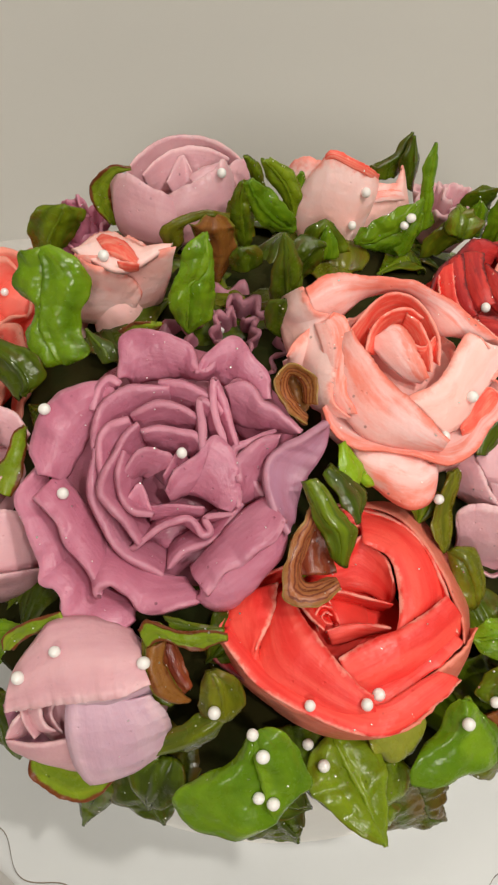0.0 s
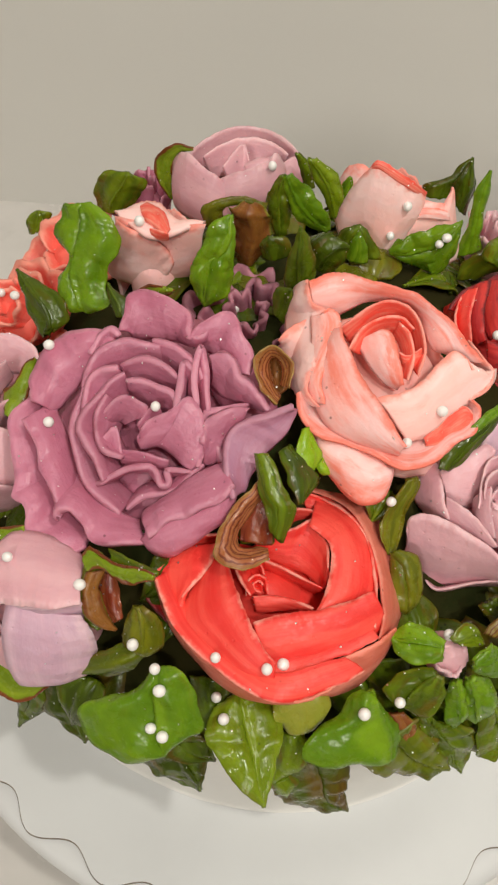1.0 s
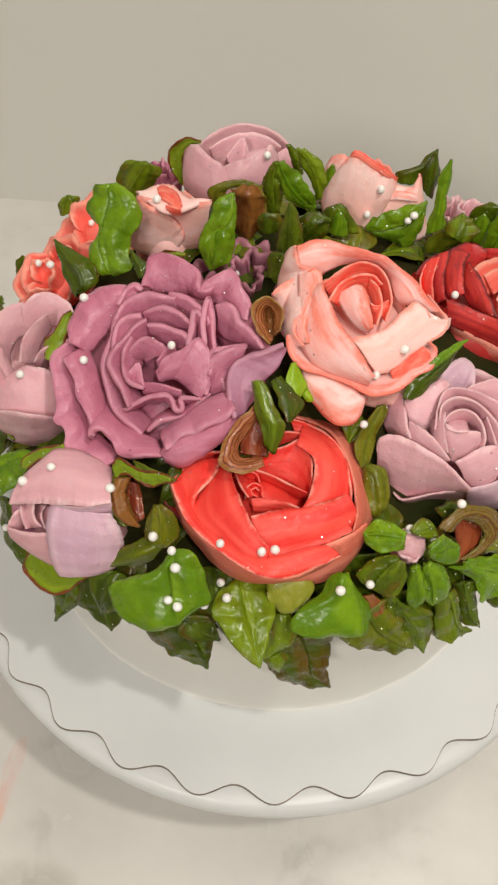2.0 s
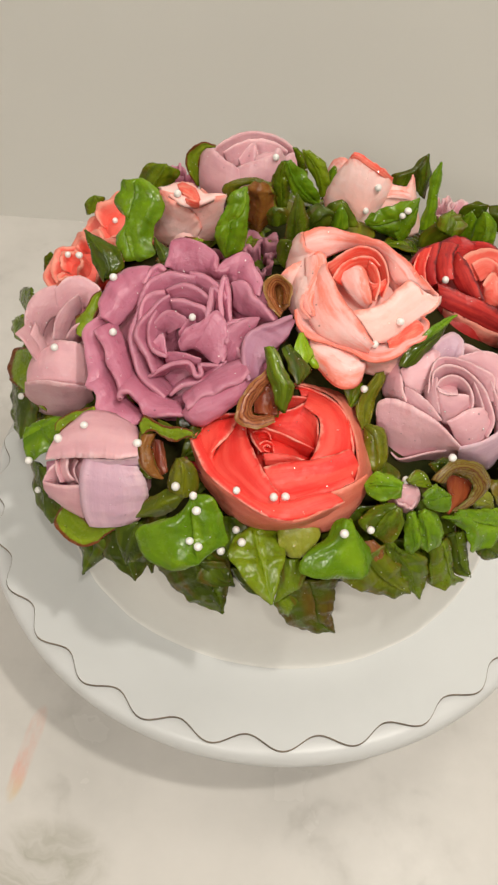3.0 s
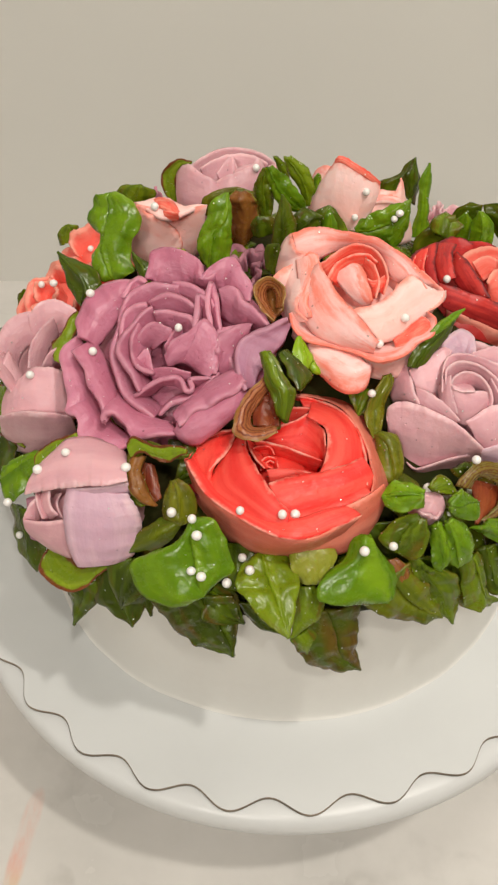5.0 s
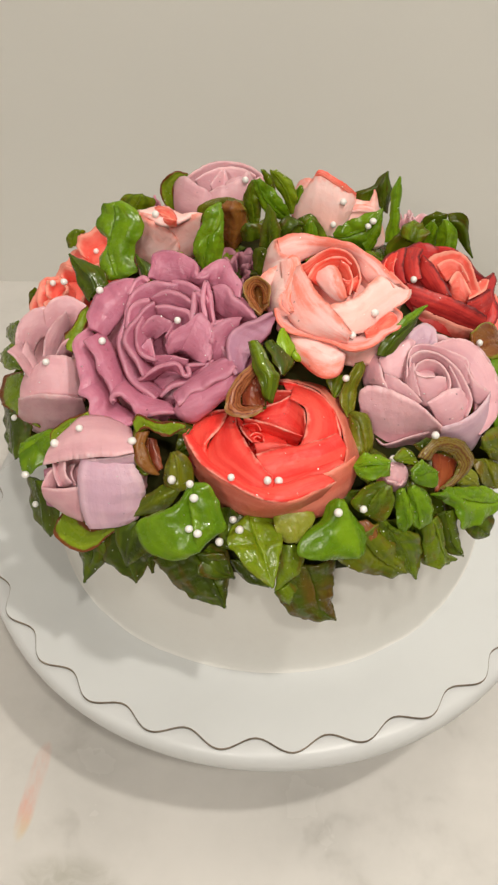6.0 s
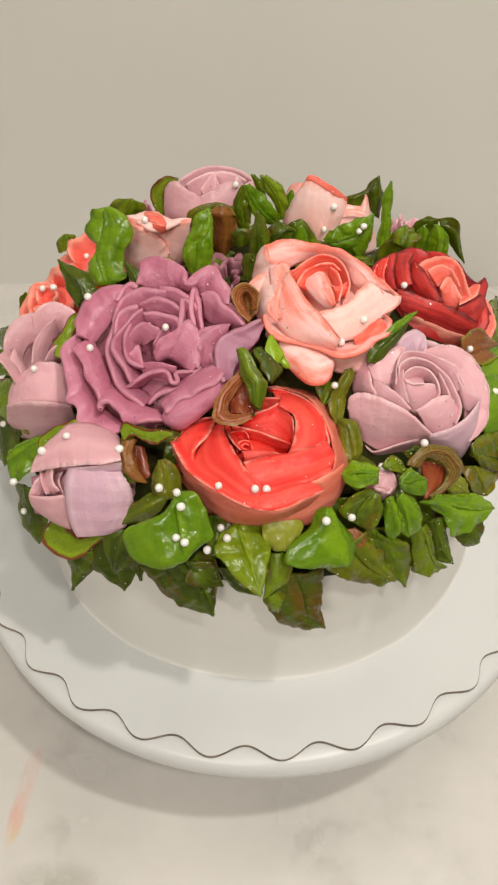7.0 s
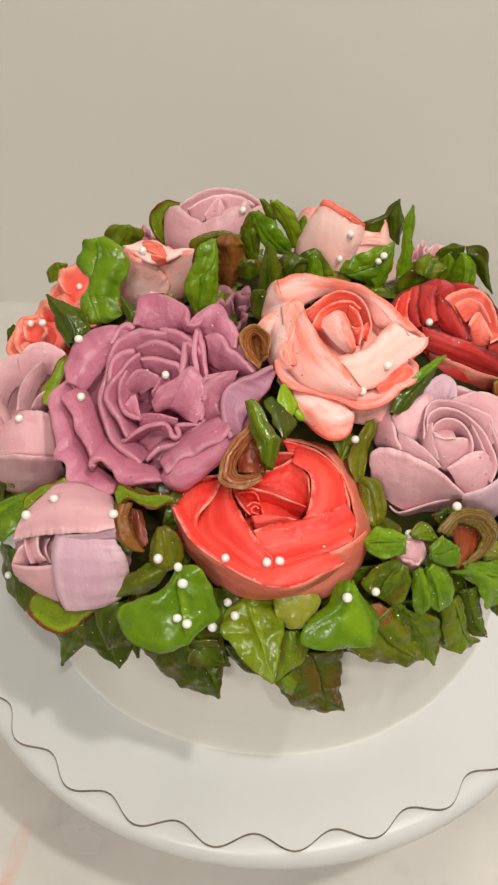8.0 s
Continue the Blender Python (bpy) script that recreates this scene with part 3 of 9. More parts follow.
strip(f, mauve, ((-34.2, -4.1, 23.5), (-31.6, -9.1, 23.5), (-28.5, -15.8, 23.5), (-25.7, -21.5, 23.5), (-22.1, -26.5, 24.0), (-20.2, -29.3, 23.0), (-21.5, -31.7, 22.0), (-22.2, -29.7, 24.0), (-19.7, -26.9, 25.5), (-16.8, -27.4, 25.0), (-15.9, -30.6, 23.0), (-12.5, -34.5, 23.5), (-7.1, -36.4, 23.5), (-1.5, -36.1, 23.5), (2.5, -34.2, 23.5)), ((-29.3, 1.9, 16.5), (-26.0, -4.6, 16.5), (-23.5, -11.0, 16.5), (-20.2, -17.7, 16.5), (-16.5, -22.5, 16.5), (-11.4, -26.0, 16.5), (-5.8, -28.8, 16.5), (-1.2, -29.4, 16.5)), thick=2.6, edge=0.42, bulge=0.9, roll=0.5, ruffle=1.2, waves=5)
strip(f, mauve, ((-34.1, 2.6, 19.5), (-38.0, 1.2, 19.5), (-39.8, -1.9, 19.5), (-39.8, -8.3, 19.5), (-37.4, -14.6, 19.5), (-35.6, -20.3, 21.0), (-37.3, -24.8, 20.0), (-34.2, -25.2, 21.5), (-32.0, -27.6, 21.0), (-31.7, -33.7, 19.0), (-27.2, -37.5, 19.5), (-21.3, -39.1, 19.5), (-15.3, -36.5, 19.5)), ((-33.7, 1.4, 14.0), (-33.7, -4.0, 14.0), (-31.0, -11.5, 14.0), (-27.4, -18.9, 14.0), (-23.9, -26.1, 14.0), (-19.6, -30.3, 14.0), (-13.9, -33.4, 14.0)), thick=2.6, edge=0.42, bulge=1.1, roll=0.5, ruffle=1.3, waves=5)
strip(f, mauve, ((-34.1, 1.2, 21.5), (-34.2, 8.7, 21.5), (-31.3, 15.5, 21.5), (-25.6, 20.8, 21.5), (-19.3, 22.3, 21.5), (-14.0, 21.4, 21.5), (-12.6, 18.7, 21.5)), ((-29.1, -0.3, 16.5), (-25.8, 3.9, 16.5), (-22.2, 9.2, 16.5), (-20.5, 14.6, 16.5), (-19.5, 18.5, 16.5)), thick=2.6, edge=0.42, bulge=2.4, roll=0.6, ruffle=0.9, waves=3)
strip(f, mauve, ((-18.5, 15.4, 22.5), (-16.1, 20.9, 22.5), (-13.0, 23.2, 22.5), (-10.5, 20.7, 22.5)), ((-19.2, 17.0, 16.0), (-15.5, 20.2, 16.0), (-12.6, 23.0, 16.0)), thick=2.6, edge=0.42, bulge=0.6)
strip(f, mauve, ((-19.7, 5.5, 23.0), (-18.4, 11.1, 24.0), (-15.8, 16.2, 24.0), (-8.8, 19.6, 24.0), (-4.0, 19.0, 24.0), (1.7, 18.7, 24.0)), ((-14.8, 2.4, 12.0), (-13.8, 6.5, 13.0), (-11.9, 10.3, 13.0), (-3.2, 12.3, 13.0), (1.0, 12.1, 13.0)), bulge=0.5, thick=2.2, ruffle=0.25, waves=1.8, edge=0.5)
strip(f, mauve, ((-0.8, 20.4, 23.0), (6.4, 18.3, 24.0), (12.3, 13.2, 24.0), (13.9, 9.9, 24.0)), ((-0.8, 13.4, 12.0), (4.5, 11.8, 13.0), (8.8, 8.0, 13.0), (10.1, 5.6, 13.0)), bulge=0.5, thick=2.2, ruffle=0.2, waves=1.8, edge=0.5)
strip(f, mauve, ((16.6, 16.7, 23.0), (18.9, 17.9, 23.0), (24.0, 11.8, 22.0), (28.6, 6.7, 21.0)), ((12.1, 10.6, 14.0), (13.8, 11.5, 14.0), (17.5, 7.0, 13.0), (20.9, 3.2, 12.0)), bulge=0.5, thick=2.2, ruffle=0.25, waves=1.8, edge=0.5)
strip(f, mauve, ((13.3, -0.9, 25.0), (11.9, 11.1, 26.0), (12.6, 18.4, 25.0), (14.6, 14.1, 24.0), (16.2, 1.1, 24.0)), ((11.1, -1.8, 17.0), (9.9, 8.3, 18.0), (10.5, 14.4, 17.0), (12.1, 10.8, 16.0), (13.4, -0.1, 16.0)), bulge=0.5, thick=2.2, ruffle=0.25, waves=1.8, edge=0.5)
strip(f, mauve, ((7.6, 0.4, 26.0), (8.2, 9.1, 26.0), (9.1, 13.7, 26.0), (12.1, 11.6, 25.0)), ((5.9, -1.0, 17.0), (6.3, 6.0, 17.0), (7.1, 9.7, 17.0), (9.5, 8.0, 16.0)), bulge=0.5, thick=2.2, ruffle=0.25, waves=1.8, edge=0.5)
strip(f, mauve, ((-17.9, -1.9, 24.0), (-17.8, 6.8, 25.0), (-14.0, 10.9, 25.0), (-9.1, 11.6, 25.0)), ((-13.5, -3.1, 13.0), (-13.4, 3.3, 14.0), (-10.6, 6.3, 14.0), (-7.0, 6.8, 14.0)), bulge=0.5, thick=2.2, ruffle=0.25, waves=1.8, edge=0.5)
strip(f, mauve, ((-6.7, -27.9, 18.0), (-14.8, -22.0, 20.0), (-18.6, -16.5, 21.0), (-21.5, -8.8, 22.0), (-20.9, -1.4, 23.0), (-18.6, 5.6, 24.0)), ((-5.2, -22.4, 9.0), (-11.2, -18.0, 11.0), (-14.0, -13.9, 12.0), (-15.7, -2.7, 14.0), (-14.0, 2.5, 15.0)), bulge=0.5, thick=2.2, ruffle=0.25, waves=1.8, edge=0.5)
strip(f, mauve, ((-8.7, 12.2, 25.0), (-2.4, 14.2, 26.0), (4.1, 12.4, 26.0), (8.0, 9.4, 25.0)), ((-6.7, 7.3, 14.0), (-2.0, 8.8, 15.0), (2.8, 7.5, 15.0), (5.7, 5.3, 14.0)), bulge=0.5, thick=2.2, ruffle=0.25, waves=1.8, edge=0.5)
strip(f, mauve, ((-11.2, -19.6, 22.0), (-16.3, -10.0, 24.0), (-18.7, -5.5, 25.0), (-16.5, 0.0, 26.0), (-11.3, 6.9, 26.0), (-7.0, 9.7, 26.0)), ((-8.5, -16.3, 13.0), (-12.3, -9.1, 15.0), (-14.1, -5.8, 16.0), (-8.6, 3.4, 17.0), (-5.4, 5.5, 17.0)), bulge=0.5, thick=2.2, ruffle=0.25, waves=1.8, edge=0.5)
strip(f, mauve, ((-6.7, 8.2, 26.0), (-0.2, 7.4, 26.0), (6.4, 5.2, 26.0), (7.9, 2.1, 25.0)), ((-5.2, 4.4, 17.0), (-0.4, 3.7, 17.0), (4.5, 2.2, 17.0), (5.6, -0.1, 16.0)), bulge=0.5, thick=2.2, ruffle=0.25, waves=1.8, edge=0.5)
strip(f, mauve, ((-6.9, -12.5, 21.0), (-11.5, -11.6, 23.0), (-13.8, -6.8, 24.0), (-14.0, -2.5, 26.0), (-11.3, 3.6, 26.0)), ((-5.1, -10.7, 12.0), (-8.3, -10.1, 14.0), (-10.0, -6.7, 15.0), (-10.1, -3.8, 17.0), (-8.2, 0.5, 17.0)), bulge=0.5, thick=2.2, ruffle=0.25, waves=1.8, edge=0.5)
strip(f, mauve, ((-14.1, -20.1, 19.0), (-11.5, -19.7, 21.0), (-6.2, -16.1, 22.0), (1.0, -14.5, 22.0), (3.8, -17.2, 22.0), (4.7, -20.0, 21.0), (6.9, -19.3, 21.0), (5.6, -15.2, 21.0), (13.0, -15.8, 22.0)), ((-10.1, -16.0, 11.0), (-4.6, -13.3, 14.0), (2.4, -14.0, 14.0), (4.6, -15.5, 13.0), (8.8, -13.1, 14.0)), bulge=0.5, thick=2.2, ruffle=0.25, waves=1.8, edge=0.5)
strip(f, mauve, ((-5.5, -26.0, 17.0), (0.4, -23.0, 18.0), (8.1, -20.6, 19.0), (15.6, -13.1, 20.0)), ((-4.3, -21.1, 11.0), (0.1, -18.9, 12.0), (5.9, -17.1, 13.0), (11.5, -11.5, 14.0)), bulge=0.5, thick=2.2, ruffle=0.25, waves=1.8, edge=0.5)
strip(f, mauve, ((14.5, -13.9, 22.0), (15.5, -6.2, 23.0), (15.6, 0.8, 23.0), (19.4, 1.7, 23.0), (26.8, 4.0, 21.0)), ((11.7, -12.6, 15.0), (12.5, -6.3, 16.0), (12.7, -0.6, 16.0), (15.8, 0.2, 16.0), (21.8, 2.1, 14.0)), bulge=0.5, thick=2.2, ruffle=0.25, waves=1.8, edge=0.5)
strip(f, mauve, ((22.3, -12.8, 19.0), (19.4, -7.5, 21.0), (19.0, -1.8, 22.0), (19.8, 0.8, 23.0)), ((18.1, -11.7, 12.0), (15.8, -7.3, 14.0), (15.4, -2.6, 15.0), (16.1, -0.5, 16.0)), bulge=0.5, thick=2.2, ruffle=0.25, waves=1.8, edge=0.5)
strip(f, mauve, ((-1.0, -1.6, 24.0), (0.1, 1.1, 26.0), (-6.2, 3.5, 27.0), (-10.9, 0.0, 26.0), (-13.5, -6.2, 24.0)), ((-7.1, -2.9, 19.0), (-8.8, -1.6, 19.0), (-11.1, -2.8, 19.0), (-13.3, -4.8, 19.0)), bulge=1.0, thick=1.6)
strip(f, mauve, ((-3.1, -6.9, 22.0), (0.4, -2.6, 25.0), (6.6, 0.9, 26.0), (11.4, 4.2, 26.0), (15.2, -1.0, 25.0), (15.6, -9.5, 23.0), (12.6, -14.6, 20.0)), ((-2.3, -8.9, 18.0), (1.8, -8.2, 19.0), (5.7, -9.1, 19.0), (8.3, -10.6, 17.0)), bulge=1.6, thick=1.8)
strip(f, mauve, ((-13.5, -8.6, 22.0), (-8.6, -4.7, 23.0), (-7.0, -11.7, 20.0)), ((-12.2, -11.1, 17.0), (-9.3, -11.2, 17.0)), bulge=0.6, thick=1.5)
strip(f, mauve, ((-7.2, -10.4, 20.0), (-0.4, -11.0, 21.0), (6.0, -12.4, 20.0)), ((-8.0, -12.9, 16.0), (5.3, -14.0, 16.0)), bulge=0.6, thick=1.5)
strip(f, mauve, ((-3.0, -3.6, 23.0), (0.7, 0.3, 25.0), (3.1, 1.8, 26.0)), ((-3.3, -5.1, 18.0), (-0.6, -3.5, 18.0), (3.6, -0.4, 20.0)), bulge=0.6, thick=1.4)

f = flower("rose", (0.0236, -0.0288, 0.2392), (0.02, -0.08, 1), 27, "pale peach buttercream rose with coral-stained petal edges", scale=1.0047)
core(f, peach, 18, -8, 20.5)
petal(f, blush, 100, 200, 14, 20, -8, 19, arch=0.2)
strip(f, blush, ((-30.3, 4.1, 22.7), (-27.6, 8.3, 23.5), (-22.6, 11.9, 24.1), (-16.0, 15.0, 24.6)), ((-28.8, 10.0, 12.7), (-26.7, 2.5, 11.3), (-24.0, -3.6, 10.1), (-19.4, -3.9, 10.0)), thick=1.6, bulge=1.5)
strip(f, blush, ((-24.4, -12.3, 21.4), (-22.6, -19.1, 20.0), (-17.0, -23.8, 18.9), (-10.5, -24.6, 18.7), (-4.0, -26.6, 18.2), (2.0, -29.6, 17.3), (7.1, -29.7, 16.6), (13.0, -26.7, 16.4), (19.1, -20.9, 16.9), (24.3, -16.1, 17.2), (26.3, -10.3, 18.2), (23.9, -7.8, 19.1)), ((-22.5, -8.5, 7.9), (-16.0, -16.1, 6.3), (-7.2, -21.3, 5.2), (2.4, -24.5, 4.4), (12.3, -23.2, 3.4), (20.3, -16.5, 3.8), (25.8, -8.7, 4.8), (27.9, -2.6, 5.7)), thick=1.6, bulge=1.6, rough=0.75)
strip(f, blush, ((22.3, 9.0, 24.2), (27.2, 3.8, 22.5), (29.7, 0.8, 21.5), (28.1, -4.7, 20.6), (23.0, -9.3, 20.3)), ((24.2, 14.8, 12.0), (27.4, 9.6, 10.6), (28.1, 5.2, 9.7), (24.5, -0.9, 8.9)), thick=1.6, bulge=1.0)
strip(f, peach, ((-19.4, -19.6, 12.9), (-16.0, -26.5, 11.5), (-11.9, -32.4, 10.1), (-6.4, -36.9, 9.1), (-1.7, -36.9, 9.0), (1.8, -32.7, 9.9), (1.4, -28.0, 11.0)), ((-16.8, -21.2, 16.3), (-12.0, -22.8, 15.9), (-6.4, -24.3, 15.5), (-1.8, -25.9, 15.1), (0.2, -28.5, 14.6)), thick=2.4, bulge=2.4, edge=0.5)
strip(f, blush, ((-23.3, 20.7, 30.1), (-22.1, 13.7, 28.8), (-18.3, 11.3, 28.3), (-16.4, 5.8, 27.3), (-19.5, -3.7, 25.5), (-21.8, -12.1, 23.8), (-18.4, -17.2, 22.7)), ((-26.6, 28.6, 17.2), (-27.7, 18.1, 15.4), (-25.9, 5.1, 13.0), (-23.8, -5.3, 11.0)), thick=1.6, bulge=1.6)
strip(f, peach, ((-23.5, 19.4, 31.2), (-18.9, 22.1, 31.7), (-13.9, 22.8, 31.8), (-5.9, 21.6, 31.5), (2.0, 20.1, 31.2), (10.0, 17.3, 29.6), (16.2, 13.3, 28.0), (21.8, 6.6, 26.0), (26.4, 1.8, 24.4)), ((-21.1, 11.4, 22.8), (-15.5, 14.3, 23.3), (-9.8, 18.2, 23.9), (-3.2, 21.2, 24.4), (4.9, 21.5, 24.2), (9.7, 16.8, 22.7), (12.5, 9.0, 20.8), (17.5, 7.3, 19.8)), thick=1.6, bulge=0.8, ruffle=0.5, waves=3, rough=0.75)
strip(f, peach, ((-18.0, 10.1, 29.2), (-15.6, 11.2, 29.4), (-13.7, 7.2, 28.7), (-15.7, -1.3, 27.0), (-18.1, -9.5, 25.4), (-17.2, -16.8, 23.9)), ((-21.7, 11.4, 25.3), (-20.5, 1.8, 23.4), (-21.7, -7.9, 21.5), (-19.7, -14.0, 20.3)), thick=1.6, bulge=1.0, ruffle=0.4, waves=3)
strip(f, peach_red, ((-14.5, 5.4, 28.1), (-8.1, 11.8, 29.2), (-1.7, 15.2, 29.8), (4.9, 14.9, 29.3), (8.4, 9.9, 27.9), (9.8, 1.4, 26.0), (8.2, -5.8, 24.8)), ((-7.8, 6.3, 19.3), (-4.7, 12.1, 20.3), (0.9, 15.5, 20.9), (4.9, 14.4, 20.4), (6.8, 9.5, 19.2), (6.9, 4.0, 18.1)), thick=1.6, bulge=-0.6)
strip(f, peach_red, ((-11.6, -1.2, 27.6), (-8.4, 5.3, 28.9), (-3.4, 9.3, 29.6), (2.6, 10.4, 29.6), (6.4, 7.6, 28.6)), ((-5.2, 3.7, 20.0), (-3.1, 7.8, 20.7), (1.0, 10.6, 21.2), (4.6, 9.4, 20.7)), thick=1.6, bulge=-0.4)
strip(f, peach_red, ((2.0, 9.2, 29.1), (5.4, 5.8, 28.0), (6.6, -0.8, 26.5), (4.8, -7.8, 25.3)), ((2.2, 9.1, 23.4), (4.2, 6.9, 22.7), (4.7, 2.0, 21.7), (3.7, -3.0, 20.8)), thick=1.6, bulge=0.2)
strip(f, peach, ((-2.5, 6.2, 29.1), (0.5, 4.6, 28.8), (2.2, -2.1, 27.3), (3.8, -9.8, 25.5)), ((-8.4, 4.7, 24.5), (-6.2, -0.7, 23.5), (-2.0, -5.3, 22.5), (2.9, -7.8, 21.8)), thick=1.6, bulge=1.0)
strip(f, peach_red, ((2.4, 0.1, 27.0), (5.1, -0.4, 26.5), (8.8, 2.7, 26.7)), ((4.1, -0.3, 22.5), (6.0, -0.9, 22.1), (8.9, 1.0, 22.1)), thick=1.2, bulge=0.2)
strip(f, peach, ((-24.4, -13.0, 22.0), (-22.6, -19.8, 20.6), (-17.0, -24.4, 19.5), (-10.5, -25.3, 19.3), (-4.1, -27.2, 18.8), (1.9, -30.2, 17.9), (7.0, -30.3, 17.2), (12.8, -27.3, 17.0), (18.9, -21.6, 17.5), (24.1, -16.8, 17.8), (26.1, -10.9, 18.8), (23.7, -8.5, 19.7)), ((-19.5, -6.7, 18.1), (-17.6, -12.8, 16.8), (-11.9, -17.2, 15.9), (-4.3, -18.7, 15.5), (3.3, -20.4, 14.8), (9.2, -19.5, 14.2), (15.3, -15.0, 14.4), (20.6, -10.0, 14.7), (23.5, -5.7, 15.2)), thick=1.6, bulge=-0.4, roll=0.5, rough=0.75)
strip(f, peach_red, ((9.9, -21.4, 18.5), (14.5, -15.8, 19.1), (21.1, -10.4, 19.4), (23.9, -12.0, 18.7)), ((11.0, -21.8, 15.9), (15.6, -20.2, 15.6), (21.1, -16.2, 15.7), (24.1, -12.5, 16.1)), thick=1.0, bulge=0.3)
strip(f, blush, ((-4.0, -14.3, 26.0), (3.4, -12.9, 25.9), (8.4, -7.9, 26.2), (12.6, -2.5, 26.8), (17.2, 1.7, 27.0), (20.7, 1.1, 26.4), (22.4, -2.5, 25.5)), ((5.8, -22.8, 17.6), (11.0, -19.7, 17.5), (17.2, -12.9, 18.2), (23.5, -7.2, 18.5), (29.4, -1.5, 18.9), (30.8, 3.1, 19.7)), thick=1.6, bulge=1.6, rough=0.75)
strip(f, peach, ((-13.9, 4.6, 30.2), (-12.8, -0.5, 29.2), (-9.1, -7.1, 27.8), (-5.1, -13.6, 26.4), (-0.5, -20.2, 25.0), (4.8, -27.3, 22.8)), ((-16.6, 7.0, 24.4), (-19.3, -3.0, 22.5), (-19.4, -12.5, 20.6), (-14.5, -20.6, 18.9), (-5.7, -24.2, 18.0), (4.0, -25.7, 17.2)), thick=1.6, bulge=1.8, rough=0.75)

f = flower("rose", (-0.005, -0.0835, 0.207), (0.02, -0.12, 0.99), 29, "coral-red buttercream rose with brick-red outer petals")
core(f, coral, 22, 0, 23)
core(f, coral, 11, 8, 25)
petal(f, brick, 90, 190, 24, 25, -2, 20, arch=0.2)
strip(f, brick, ((-29.8, -2.3, 29.3), (-27.2, -7.4, 29.3), (-22.8, -14.7, 29.3), (-16.7, -20.4, 29.3), (-10.4, -24.8, 29.3), (-3.4, -28.6, 29.3), (4.3, -31.1, 29.3), (11.1, -30.2, 29.4), (18.9, -26.3, 29.4), (25.7, -21.9, 29.0)), ((-31.0, 8.7, 8.0), (-26.7, -1.1, 8.0), (-20.8, -9.9, 8.0), (-13.3, -19.6, 8.0), (-1.2, -23.9, 8.0), (9.9, -24.2, 8.0)), thick=1.7, bulge=2.0, rough=0.3)
strip(f, brick, ((-0.4, -27.0, 29.5), (6.9, -24.7, 29.5), (15.6, -21.4, 29.5), (22.7, -18.2, 29.5), (29.1, -14.4, 29.5), (33.8, -10.3, 29.5)), ((5.3, -23.9, 9.0), (15.4, -24.6, 9.0), (24.7, -21.5, 9.0), (31.6, -14.3, 9.0), (35.9, -4.0, 9.0)), thick=1.7, bulge=2.0, rough=0.3)
strip(f, brick, ((6.1, 27.4, 28.8), (13.5, 26.3, 28.8), (21.4, 22.3, 28.8), (26.4, 15.0, 28.8), (29.1, 6.4, 28.8), (30.1, -1.4, 28.8), (30.4, -8.8, 28.8), (29.4, -13.9, 28.8)), ((5.6, 38.9, 17.0), (13.5, 40.8, 17.0), (22.9, 38.4, 17.0), (30.3, 30.6, 17.0), (34.1, 20.8, 17.0), (36.4, 10.5, 17.0), (37.0, -0.2, 17.0), (35.3, -8.3, 17.0)), thick=1.7, bulge=0.8, rough=0.3)
strip(f, crimson, ((-30.0, 2.1, 24.0), (-32.5, -2.4, 24.0), (-31.2, -7.3, 24.0), (-24.9, -12.9, 24.0)), ((-28.2, 3.8, 18.0), (-27.9, -0.9, 18.0), (-23.7, -6.9, 18.0)), thick=1.7, bulge=0.6)
strip(f, coral, ((5.7, 26.2, 29.5), (13.1, 24.9, 29.5), (20.7, 20.7, 29.5), (25.7, 13.7, 29.5), (28.2, 5.4, 29.5), (29.1, -2.7, 29.5), (28.6, -10.9, 29.5)), ((7.7, 26.6, 22.0), (14.6, 25.8, 22.0), (21.0, 21.4, 22.0), (25.4, 15.5, 22.0), (26.6, 8.7, 22.0), (24.8, 2.7, 22.0), (20.5, -2.1, 22.0)), thick=1.7, bulge=-0.6)
strip(f, coral, ((-30.2, -1.7, 28.5), (-24.5, 6.6, 28.5), (-19.5, 10.7, 28.5), (-14.5, 11.8, 28.5), (-7.0, 14.0, 28.5)), ((-24.6, 3.1, 22.0), (-20.1, 7.6, 22.0), (-15.4, 10.6, 22.0), (-9.7, 12.3, 22.0)), thick=1.7, bulge=-0.4)
strip(f, coral, ((1.5, 19.3, 30.0), (8.2, 21.0, 30.0), (14.8, 20.0, 30.0), (20.8, 16.3, 30.0)), ((-2.1, 16.2, 23.0), (6.0, 19.0, 23.0), (13.5, 20.8, 23.0), (19.2, 18.0, 23.0)), thick=1.7, bulge=-0.5)
strip(f, coral, ((-2.2, 9.1, 30.6), (3.3, 13.2, 30.6), (7.1, 15.3, 30.6), (10.4, 17.4, 30.6), (13.3, 14.0, 30.6), (15.7, 9.7, 30.6), (15.9, 4.1, 30.6)), ((-4.9, 10.7, 23.0), (0.8, 8.0, 23.0), (5.6, 6.3, 23.0), (9.7, 5.0, 23.0), (12.3, 3.2, 23.0), (14.2, 1.4, 23.0), (14.9, -0.4, 23.0)), thick=1.7, bulge=-0.6)
strip(f, coral, ((12.6, -9.3, 32.0), (14.5, -4.4, 32.0), (16.1, 3.0, 32.0), (15.6, 9.6, 32.0), (13.0, 12.8, 32.0), (10.1, 14.9, 32.0)), ((22.2, -3.7, 26.5), (29.1, 0.7, 26.5), (29.5, 10.6, 26.5), (25.4, 17.8, 26.5), (19.1, 23.7, 26.5), (12.3, 25.5, 26.5)), thick=1.7, bulge=1.2)
